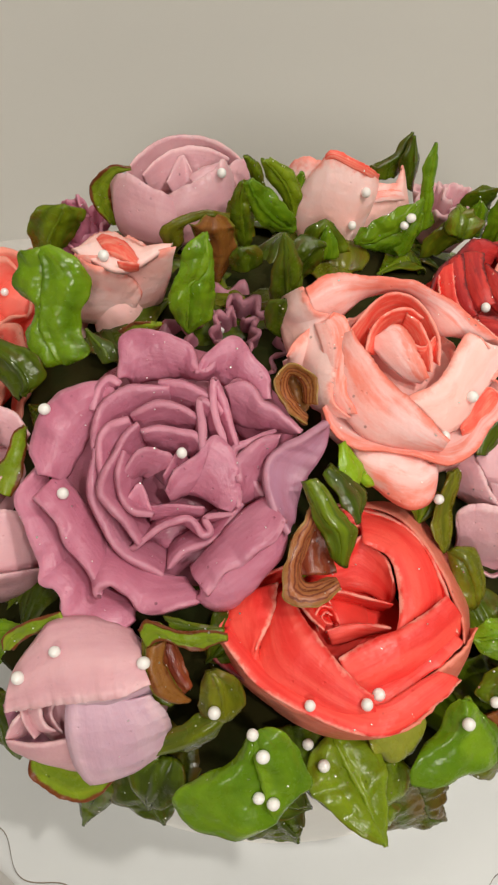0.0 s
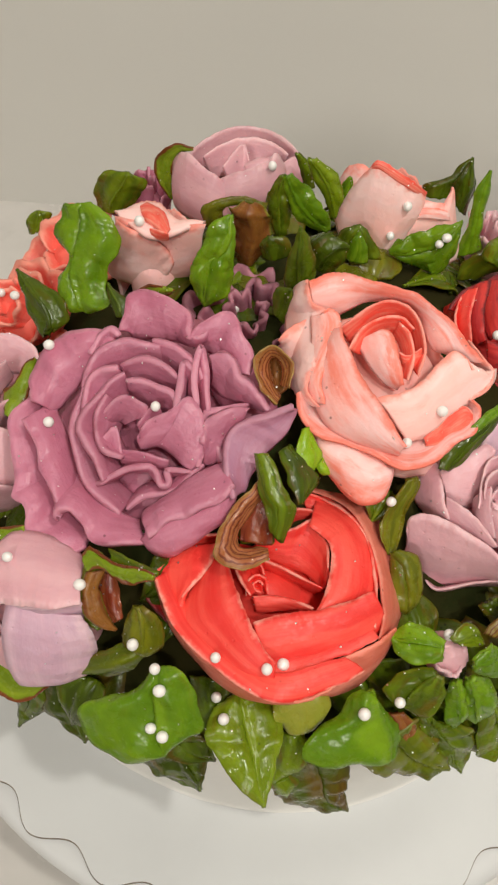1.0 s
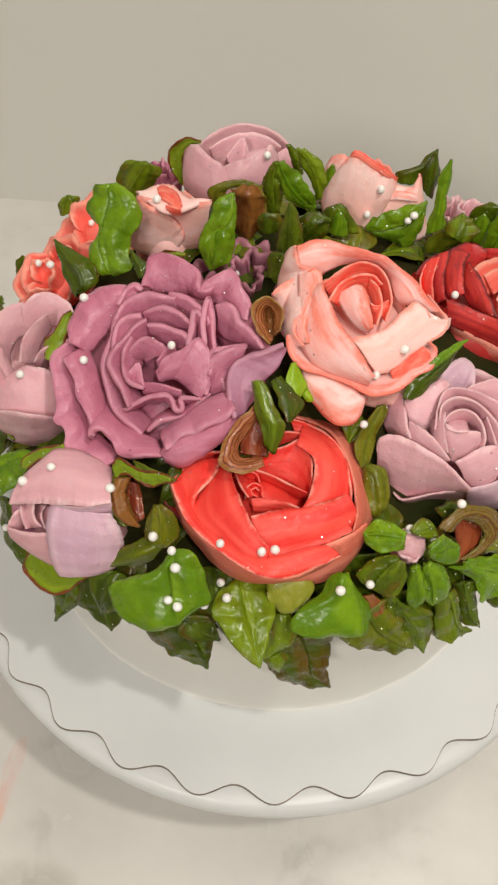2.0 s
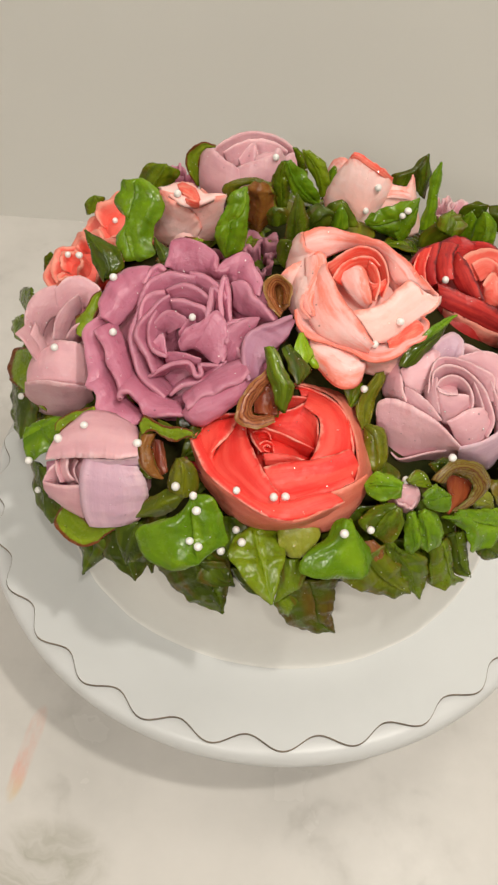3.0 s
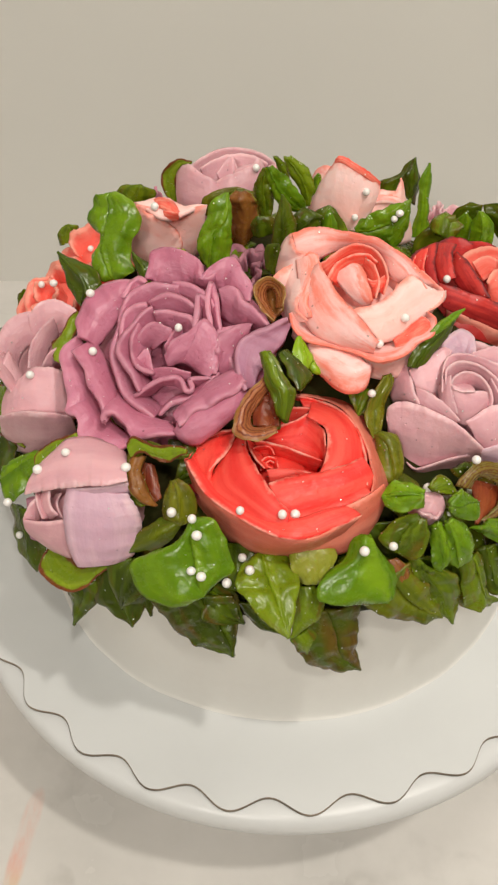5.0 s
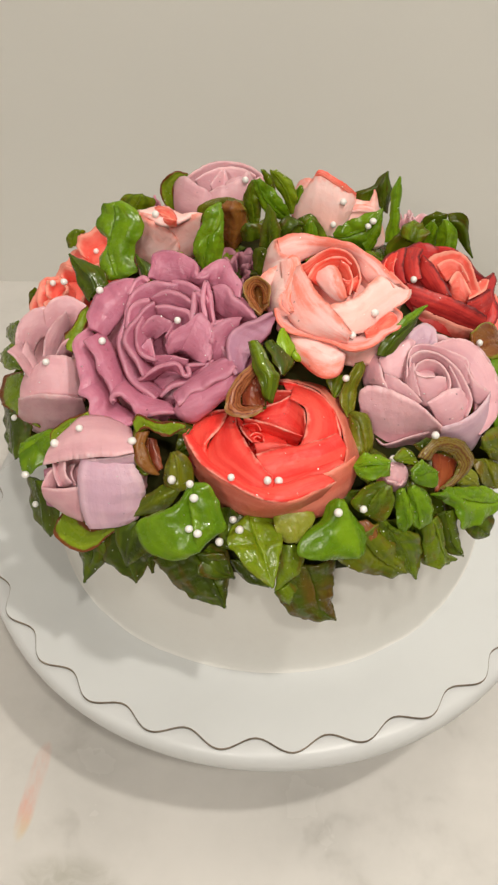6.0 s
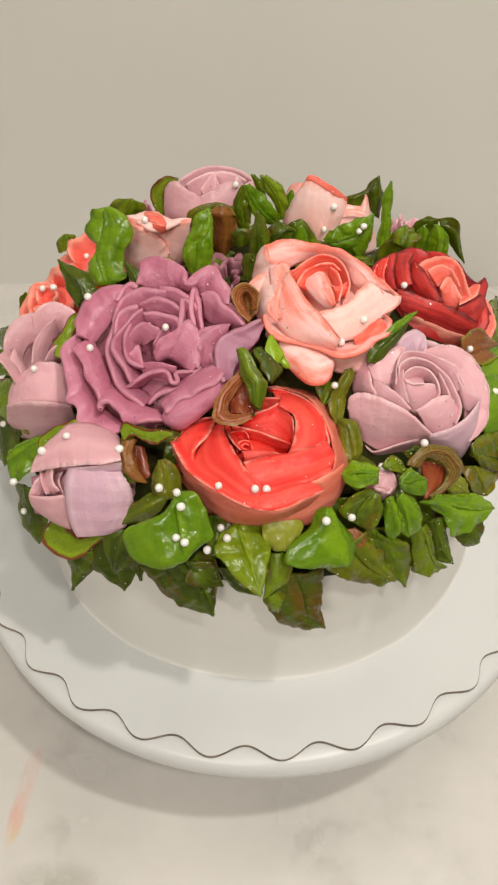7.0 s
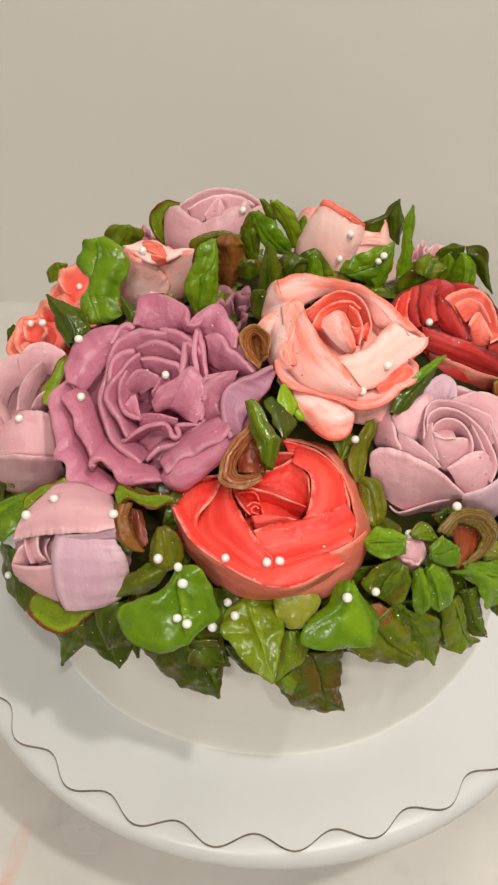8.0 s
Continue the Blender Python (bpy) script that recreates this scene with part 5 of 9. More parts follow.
strip(f, violet, ((-2.9, 3.6, 18.0), (7.8, 3.9, 20.0), (16.0, 5.6, 17.0)), ((-5.1, -1.2, 12.0), (6.1, 0.3, 14.0), (16.4, 0.7, 10.0)), bulge=0.2, thick=1.6)
strip(f, lilac, ((-21.3, -6.2, 10.0), (-14.0, -7.1, 12.0), (-4.9, -6.5, 14.0)), ((-20.7, -10.9, 3.0), (-14.0, -15.2, 2.0), (-6.6, -18.7, 2.0)), bulge=1.4, thick=1.8)
strip(f, lilac, ((-21.8, -5.8, 9.0), (-19.2, -1.7, 11.0), (-16.2, 0.6, 12.0)), ((-18.3, -6.7, 5.0), (-16.7, -2.9, 6.0), (-15.3, -0.0, 7.0)), bulge=0.6, thick=1.6)
strip(f, lilac, ((-16.3, 2.8, 13.0), (-15.7, -1.4, 13.0), (-14.2, -6.0, 12.0)), ((-15.9, 2.9, 7.0), (-14.8, -1.9, 7.0), (-13.0, -5.9, 6.0)), bulge=0.6, thick=1.5)
strip(f, lilac, ((-10.5, 3.4, 15.0), (-10.6, -1.4, 14.0), (-8.5, -5.0, 12.0)), ((-16.3, 3.3, 6.0), (-15.6, -1.9, 6.0), (-13.4, -5.6, 5.0)), bulge=1.0, thick=1.6)
strip(f, lilac, ((-7.7, 2.5, 12.0), (-9.4, -1.2, 11.0), (-7.2, -5.9, 11.0)), ((-12.2, 2.7, 4.0), (-12.8, -1.7, 4.0), (-10.2, -5.6, 4.0)), bulge=0.6, thick=1.4)
strip(f, lilac, ((11.1, 14.6, 7.0), (16.1, 5.1, 6.0), (18.2, -5.1, 2.0)), ((11.3, 6.6, 10.0), (14.5, -0.9, 10.0), (15.1, -10.0, 4.0)), bulge=0.8, thick=1.6)
petal(f, lilac, 90, 150, 14, 17, -8, 8, arch=0.2)
strip(f, dusky, ((-22.6, 1.4, 5.0), (-15.8, 3.0, 5.0), (-7.5, 2.5, 7.0)), ((-22.9, -11.9, -2.0), (-15.6, -13.8, -2.0), (-7.1, -15.0, -0.0)), bulge=0.5, thick=1.5)

f = flower("rosebud", (-0.0495, 0.0191, 0.2328), (-0.02, -0.1, 0.99), 30, "blush pink buttercream rosebud with a coral-stained rim", scale=1.0172)
core(f, peach, 8, -2, 26)
petal(f, blush, 90, 190, 12, 13.5, -4, 29, arch=0.2)
strip(f, blush, ((-10.4, 0.9, 38.5), (-6.1, 6.0, 36.0), (-1.6, 11.1, 34.0), (3.0, 8.8, 34.0), (8.1, 2.1, 36.0), (13.7, -0.1, 37.5), (17.9, -0.9, 38.0)), ((-8.3, -2.0, 39.0), (-3.3, -5.6, 39.0), (1.7, -8.4, 38.0), (6.9, -7.8, 38.0), (13.1, -5.1, 39.0), (16.7, -3.0, 38.0)), thick=1.6, bulge=0.8)
strip(f, blush, ((-8.5, -4.3, 41.9), (-3.2, -4.1, 40.4), (1.1, -3.7, 38.1), (5.5, -3.4, 35.9), (10.5, -3.9, 38.7), (14.8, -4.3, 40.1), (18.2, -4.4, 40.4)), ((-12.5, -1.1, 15.3), (-7.0, -1.0, 11.9), (0.4, -1.1, 11.1), (8.0, -1.2, 11.9), (12.3, -1.3, 15.3), (14.1, -1.6, 21.1)), thick=1.7, bulge=1.4)
strip(f, blush, ((-7.5, -7.4, 43.5), (-5.2, -6.7, 39.8), (-1.3, -6.2, 37.2), (2.9, -5.7, 33.8), (6.1, -5.1, 29.2), (7.3, -4.6, 24.4), (5.9, -4.2, 19.3)), ((-12.3, -3.8, 30.2), (-13.8, -2.9, 22.2), (-13.7, -2.6, 15.1), (-9.2, -2.5, 12.0), (-1.8, -2.6, 10.8), (3.2, -2.6, 13.1)), thick=1.7, bulge=1.6)
strip(f, peach_red, ((-3.6, 6.7, 36.0), (-1.1, 7.8, 36.0), (2.7, 4.8, 36.5), (5.9, -0.7, 38.0), (7.7, -5.7, 39.0)), ((-0.5, -2.8, 39.5), (2.2, -4.6, 39.5), (4.9, -7.1, 39.5), (6.7, -8.5, 39.5)), thick=1.1, bulge=0.7)
strip(f, peach_red, ((1.9, -7.1, 41.0), (5.2, -8.5, 41.0), (7.8, -10.0, 41.0)), ((3.1, -7.7, 38.0), (5.4, -7.8, 37.0), (7.7, -7.8, 37.0)), thick=0.9, bulge=0.3)

f = flower("rosebud", (0.0288, 0.0568, 0.2321), (-0.05, -0.1, 0.99), 32, "tall blush pink buttercream rosebud with a pointed coral rim", scale=1.0296)
core(f, blush, 7, -2, 20)
petal(f, blush, 90, 190, 12.5, 11, -4, 27, arch=0.25)
strip(f, blush, ((-14.4, -6.8, 34.7), (-10.8, -9.0, 43.2), (-7.2, -9.4, 48.4), (-2.4, -10.7, 45.8), (3.9, -10.2, 40.7), (9.6, -6.9, 33.2)), ((-18.8, -9.6, 27.5), (-16.3, -14.4, 20.0), (-10.0, -17.7, 16.3), (-3.6, -18.8, 14.9), (1.8, -16.3, 19.7), (5.7, -10.7, 25.4)), bulge=1.6, thick=1.8)
strip(f, blush, ((-18.6, 2.5, 27.4), (-15.8, 3.2, 34.3), (-11.3, 1.5, 37.9), (-6.8, -0.5, 37.2)), ((-18.8, -2.1, 21.6), (-17.0, -6.5, 18.2), (-12.4, -8.7, 16.3)), bulge=1.0, thick=1.7)
strip(f, blush, ((4.7, -9.8, 24.7), (8.4, -7.1, 31.2), (13.2, -7.1, 30.7), (17.4, -5.3, 28.7), (18.4, -2.8, 33.1), (20.7, -1.8, 23.0), (23.1, -2.7, 13.8)), ((2.0, -14.6, 16.8), (8.5, -15.9, 13.5), (16.9, -15.2, 10.0), (23.6, -9.5, 6.7)), bulge=1.4, thick=1.7)
strip(f, peach_red, ((-10.3, -8.9, 44.0), (-7.5, -9.1, 48.7), (-2.4, -10.4, 46.7), (4.7, -9.9, 41.4), (9.9, -6.8, 34.0)), ((-9.5, -9.9, 42.0), (-7.3, -10.2, 46.5), (-2.2, -11.8, 44.1), (4.2, -11.2, 39.0), (8.3, -7.9, 33.0)), bulge=0.2, thick=1.0)
strip(f, peach, ((5.7, -9.2, 28.1), (11.4, -9.8, 30.1), (18.1, -7.8, 27.8)), ((5.7, -10.8, 26.1), (11.4, -11.6, 27.7), (18.6, -9.2, 25.1)), bulge=0.2, thick=1.0)

f = flower("rose", (-0.0260, 0.0645, 0.2333), (-0.02, -0.1, 0.99), 29, "pale lilac buttercream rose with broad cupped petals", scale=1.0252)
core(f, lilac, 12, -2, 20)
petal(f, lilac, 90, 180, 15, 16, -4, 24, arch=0.2)
strip(f, lilac, ((-20.0, -3.8, 31.4), (-14.2, -11.2, 37.4), (-8.2, -16.3, 36.7), (-3.8, -18.6, 34.3), (-0.8, -19.9, 30.9)), ((-19.2, -10.3, 27.0), (-18.2, -17.0, 20.6), (-10.4, -23.0, 20.1), (-0.6, -24.9, 21.3)), bulge=1.6, thick=1.8)
strip(f, lilac, ((-5.5, -17.7, 33.1), (3.6, -16.3, 36.6), (10.7, -14.1, 38.6), (13.6, -11.9, 40.2), (16.6, -9.5, 34.1)), ((-6.3, -22.9, 21.5), (1.7, -24.0, 20.0), (11.0, -21.0, 19.9), (16.4, -14.5, 24.8)), bulge=1.8, thick=1.8)
strip(f, lilac, ((-15.8, -5.8, 32.0), (-12.3, 2.2, 31.4), (-5.7, 8.3, 31.5), (0.5, 11.3, 31.4), (6.5, 12.2, 30.5), (12.7, 10.2, 30.1), (18.5, 6.1, 28.9), (22.3, -0.0, 28.5)), ((-12.1, -0.9, 20.0), (-5.0, 4.8, 17.3), (3.2, 7.7, 15.9), (11.8, 6.7, 15.8), (18.9, 0.9, 17.7)), bulge=-0.6, thick=1.8)
strip(f, lilac, ((-10.2, -7.6, 33.8), (-3.9, 0.4, 33.4), (4.1, 4.4, 32.6), (12.3, 2.4, 32.3), (17.5, -1.8, 31.2)), ((-7.7, -6.6, 23.8), (2.4, -1.7, 21.6), (14.8, -2.7, 21.5)), bulge=-0.4, thick=1.6)
strip(f, lilac, ((-3.6, -11.6, 33.9), (-0.5, -7.4, 35.6), (2.9, -3.3, 36.0), (4.5, -7.6, 33.6)), ((-1.7, -13.1, 28.7), (1.6, -10.2, 27.4), (6.2, -10.1, 27.9)), bulge=0.3, thick=1.5)
strip(f, lilac, ((3.3, -11.6, 33.8), (8.6, -9.3, 35.9), (13.9, -7.4, 35.5)), ((4.6, -13.7, 32.7), (13.9, -10.6, 33.0)), bulge=0.5, thick=1.5)
strip(f, lilac, ((15.4, -7.6, 32.6), (19.1, -3.7, 32.1), (22.9, 0.0, 28.7)), ((15.1, -14.5, 24.8), (19.1, -10.6, 23.6), (22.9, -6.5, 24.0)), bulge=0.8, thick=1.6)

# frilly small blossoms
f = flower("carnation", (-0.1008, 0.0116, 0.2042), (-0.45, -0.45, 0.77), 20, "frilly coral-red buttercream carnation at the cake's rim", scale=1.0089)
core(f, salmon, 10, 0, 13)
ring(f, salmon, 5, 20, 82, 9, 19, 0, 10, ruffle=1.0, waves=2.2, arch=0.25, thick=1.7, lip=2)
ring(f, salmon, 4, 60, 100, 8, 14, 2, 16, ruffle=0.9, waves=2.0, arch=0.25, thick=1.6, lip=1)
ring(f, salmon, 3, 10, 120, 4, 7, 4, 20, ruffle=0.7, waves=1.8, arch=0.25, thick=1.5)
f = flower("carnation", (-0.0853, 0.0393, 0.2112), (-0.3, -0.35, 0.88), 20, "frilly coral-red buttercream carnation half hidden by leaves", scale=1.0298)
core(f, salmon, 9, 0, 13)
ring(f, salmon, 5, 40, 82, 8, 18, 0, 12, ruffle=1.0, waves=2.2, arch=0.25, thick=1.7, lip=1)
ring(f, salmon, 3, 0, 120, 5, 10, 2, 19, ruffle=0.9, waves=2.0, arch=0.25, thick=1.6)

f = flower("carnation", (-0.0173, -0.0048, 0.2276), (0.0, -0.25, 0.96), 18, "small frilly plum-coloured buttercream carnation between larger flowers", scale=1.3395)
core(f, plum, 9, 0, 11)
ring(f, plum, 5, 20, 80, 8, 15, 0, 10, ruffle=1.5, waves=3.0, arch=0.2, thick=1.4, lip=1)
ring(f, plum, 4, 60, 90, 6, 10, 2, 15, ruffle=1.4, waves=3.0, arch=0.2, thick=1.3)
ring(f, plum, 3, 10, 110, 3, 5, 4, 18, ruffle=0.9, waves=2.4, arch=0.2, thick=1.3)

f = flower("carnation", (-0.0634, 0.0649, 0.2201), (-0.3, 0.1, 0.95), 18, "small frilly mauve buttercream carnation at the back", scale=1.0262)
core(f, mauve, 7, 0, 12)
ring(f, mauve, 5, 20, 80, 7, 12, 0, 12, ruffle=1.3, waves=2.6, arch=0.2, thick=1.4, lip=1)
ring(f, mauve, 3, 60, 110, 4, 7, 2, 17, ruffle=1.0, waves=2.4, arch=0.2, thick=1.3)
f = flower("carnation", (0.0748, 0.0620, 0.2152), (0.3, 0.1, 0.95), 20, "small frilly mauve buttercream carnation at the back", scale=1.0360)
core(f, dusky, 7, 0, 12)
ring(f, lilac, 5, 20, 80, 7, 12, 0, 14, ruffle=1.3, waves=2.6, arch=0.2, thick=1.4, lip=1)
ring(f, lilac, 3, 60, 110, 4, 7, 2, 19, ruffle=1.0, waves=2.4, arch=0.2, thick=1.3)

# the green-wrapped bud: a pink heart, its sepals are leaves of their own
f = flower("rosebud", (0.0440, -0.0992, 0.2030), (0.1, -0.5, 0.86), 12, "small lilac pink buttercream bud inside green sepals", scale=0.9906)
core(f, lilac, 5.2, 0, 12)
ring(f, lilac, 3, 30, 120, 5, 3.5, 4, 12, ruffle=0.5, thick=1.3)

# ---- piped leaves ----
LEAVES = [0]


def leaf(mat, base, tip, width, arch=4.0, fold=0.3, ruffle=0.8, up=None, twist=0.0, label="", blunt=0.0, thick=2.6, bow=0.0):
    """One piped leaf from base to tip (metres), width and arch in millimetres. fold: how far its halves rise from the midrib
    (minus: sink), ruffle waves the rim, blunt rounds the tip, bow bends it sideways."""
    LEAVES[0] += 1
    seed = LEAVES[0] + 500
    rnd = random.Random(seed)
    b, t = np.array(base) * 1000, np.array(tip) * 1000
    along = t - b
    length = np.linalg.norm(along)
    along = along / length
    if up is None:
        mid = (b + t) / 2
        up = (mid[0] * 0.0082, mid[1] * 0.0082, 1.0)
    n = np.array(up, float)
    n -= along * (n @ along)
    n /= np.linalg.norm(n)
    side = np.cross(along, n)
    c, s = math.cos(math.radians(twist)), math.sin(math.radians(twist))
    n, side = n * c + side * s, side * c - n * s
    nu, nv = 27, 17
    g, th = np.zeros((nu, nv, 3)), np.zeros((nu, nv))
    ph, waves, peak = rnd.uniform(0, 6.28), rnd.uniform(1.6, 2.6), rnd.uniform(0.24, 0.36)
    bump = [rnd.uniform(-1, 1) for _ in range(4)]
    for i in range(nu):
        u = i / (nu - 1)
        k = max(0.0, (u - peak) / (1 - peak))
        body = (1 - k) * (1 + 0.75 * k * (1 - k)) if u > peak else 0.62 + 0.38 * math.sin(math.pi / 2 * u / peak)
        heart = (1 - k ** 2.4) ** 0.75 if u > peak else 0.7 + 0.3 * math.sin(math.pi / 2 * u / peak)
        w = width / 2 * ((1 - blunt) * body + blunt * heart) + 0.2
        mid = b + along * length * u + n * arch * 4 * u * (1 - u) * (1 - 0.3 * u) + side * bow * 4 * u * (1 - u)
        for j in range(nv):
            v = -1 + 2 * j / (nv - 1)
            wave = math.sin(waves * 6.28 * u + ph + (1.4 if v > 0 else 0))
            lift = fold * abs(v) ** 1.4 * w + ruffle * wave * abs(v) ** 2 * (1 - u) ** 0.5
            step = math.sin(u * 15 - abs(v) * 3 + ph * 2) * 0.32 * (1 - u) * min(1, abs(v) * 3) * abs(bump[0])
            lift += step + bump[1] * 1.1 * math.sin(3.1 * u + 2 * v) * (1 - u)
            w_in = w * (1 + 0.10 * bump[2] * math.sin(11 * u + (2 if v > 0 else 0)) * (1 - u))
            rib = 0.75 * math.exp(-(v / 0.11) ** 2) * (1 - u) ** 0.4 - 0.4 * math.exp(-((abs(v) - 0.26) / 0.12) ** 2)
            g[i, j] = mid + side * v * w_in + n * (lift + rib)
            th[i, j] = thick * (1 - 0.72 * abs(v) ** 2.2) * (1 - 0.55 * u)
    g = rumple(g, 0.7, 0.13, seed)
    v, f, uv = solid_sheet(g * MM, th * MM)
    uv = uv.copy()
    uv[:, 1] = np.abs(uv[:, 1] * 2 - 1)
    ob = new("icing_leaf", mesh_of("icing_leaf", v, f, mat, uv))
    return tagged(ob, label or LEAF_LABELS[mat], "icing leaf", "icing leaves on the cake")


def blade(mat, one, other, puff=1.0, rib=0.6, ruffle=0.45, thick=2.2, label=""):
    """A piped leaf between its two edges, drawn from the base to the tip (metres). puff swells each half, rib raises
    the midrib (minus: sinks it), ruffle waves the surface; all in millimetres."""
    LEAVES[0] += 1
    seed = LEAVES[0] + 1500
    rnd = random.Random(seed)
    size = np.linalg.norm(np.diff(np.array(one), axis=0), axis=1).sum() * 1000
    nu, nv = int(min(64, max(20, size / 0.6))), 29
    a, b = smooth_line(np.array(one) * 1000, nu), smooth_line(np.array(other) * 1000, nu)
    v = np.linspace(0, 1, nv)[None, :, None]
    g = a[:, None] * (1 - v) + b[:, None] * v
    n = np.cross(np.gradient(g, axis=0), np.gradient(g, axis=1))
    n = n / (np.linalg.norm(n, axis=2, keepdims=True) + 1e-9)
    n[:] = n.reshape(-1, 3).mean(0) * 0.5 + n * 0.5
    n /= np.linalg.norm(n, axis=2, keepdims=True) + 1e-9
    if n.reshape(-1, 3).mean(0) @ np.array((0, -0.6, 0.8)) < 0:
        n = -n
    c = 2 * v - 1
    u = np.linspace(0, 1, nu)[:, None, None]
    wide = np.minimum(1, np.linalg.norm(a - b, axis=1)[:, None, None] / 9)
    ph = [rnd.uniform(0, 6.28) for _ in range(3)]
    swell = (0.85 if puff > 0 else 1.0) * puff * (1 - np.abs(c) ** 2.2) * wide
    cm = c - 0.22 * np.sin(2.4 * u + ph[0]) * (1 - u)
    if rib > 0:
        mid = 0.35 * rib * np.exp(-((cm / 0.12) ** 2)) * wide
    else:
        over = 1 / (1 + np.exp(-cm / 0.028))
        mid = -rib * wide * (0.75 * over * np.exp(-1.6 * np.maximum(cm, 0)) - 0.55 * np.exp(-(((cm + 0.07) / 0.07) ** 2)))
    loose = np.array([[noise.noise(Vector((k * size * 0.11, seed * 1.1, q * 1.2))) for q in np.linspace(-1, 1, nv)] for k in np.linspace(0, 1, nu)])[..., None]
    way = size * u * 6.283 / rnd.uniform(6.0, 10.0) - 2.0 * np.abs(c) + ph[1] + np.where(c > 0, 1.7, 0.0) + 4.5 * loose
    step = ruffle * wide * np.abs(c) ** 0.8 * (np.sin(0.6 * way) + 0.25 * np.sin(1.2 * way + 1)) * (0.25 + 0.6 * np.abs(loose))
    brim = 1.1 * ruffle * wide * np.abs(c) ** 4 * np.sin(size * u * 6.283 / 8.5 + ph[2] + np.where(c > 0, 2.1, 0.0))
    g = g + n * (swell + mid + step + brim + 0.2 * np.sin(c * 6 + ph[2]) * wide)
    th = (thick * (1 - 0.86 * np.abs(c) ** 2.2) * (1 - 0.4 * u))[..., 0] * np.ones((nu, nv))
    rag = np.array([[noise.noise(Vector((k * size * 0.13, seed * 1.9, q * 7))) + 0.6 * noise.noise(Vector((k * size * 0.4, seed * 0.7, q * 5))) for q in (0, 1)] for k in np.linspace(0, 1, nu)])
    across = (b - a)[:, None] / (np.linalg.norm(b - a, axis=1)[:, None, None] + 1e-9)
    out = np.where(c < 0, -rag[:, :1, None], rag[:, 1:, None]) * np.abs(c) ** 3
    g = g + across * 0.42 * out * wide + n * 0.4 * out * wide
    g = rumple(rumple(g, 0.6, 0.15, seed), 0.22, 0.5, seed)
    vs, f, uv = solid_sheet(g * MM, th * MM)
    uv = uv.copy()
    uv[:, 1] = np.abs(uv[:, 1] * 2 - 1)
    ob = new("icing_leaf", mesh_of("icing_leaf", vs, f, mat, uv))
    if rib > 0.7:
        midrib(ob, mat, g, n, cm, th, rib)
    return tagged(ob, label or LEAF_LABELS[mat], "icing leaf", "icing leaves on the cake")


def midrib(thing, mat, g, n, cm, th, rib):
    """The ridge that the nozzle leaves along a leaf: a tapered bead on the line where cm is nought."""
    nu, nv, _ = g.shape
    col = np.clip(np.abs(cm[..., 0]).argmin(1), 1, nv - 2)
    first, last = 1, nu - 2
    line = np.array([g[i, col[i]] + n[i, col[i]] * th[i, col[i]] * 0.42 for i in range(first, last)])
    for _ in range(4):
        line[1:-1] = (line[:-2] + 2 * line[1:-1] + line[2:]) / 4
    up = np.array([n[i, col[i]] for i in range(first, last)])
    along = np.gradient(line, axis=0)
    side = np.cross(along, up)
    side /= np.linalg.norm(side, axis=1, keepdims=True) + 1e-9
    m, k = len(line), 9
    u = np.linspace(0, 1, m)
    wide = (0.45 + 0.35 * rib) * (1 - 0.6 * u) * np.minimum(1, 6 * u + 0.2)
    a = np.linspace(0, 2 * math.pi, k, endpoint=False)
    v = line[:, None] + side[:, None] * (wide[:, None] * np.cos(a))[..., None] + up[:, None] * (0.8 * wide[:, None] * np.sin(a))[..., None]
    faces = [(i * k + j, i * k + (j + 1) % k, (i + 1) * k + (j + 1) % k, (i + 1) * k + j) for i in range(m - 1) for j in range(k)]
    faces += [tuple(reversed(range(k))), tuple((m - 1) * k + j for j in range(k))]
    uv = np.stack([np.repeat(u, k), np.full(m * k, 0.1)], 1)
    part("midrib", mesh_of("midrib", v.reshape(-1, 3) * MM, faces, mat, uv), thing)


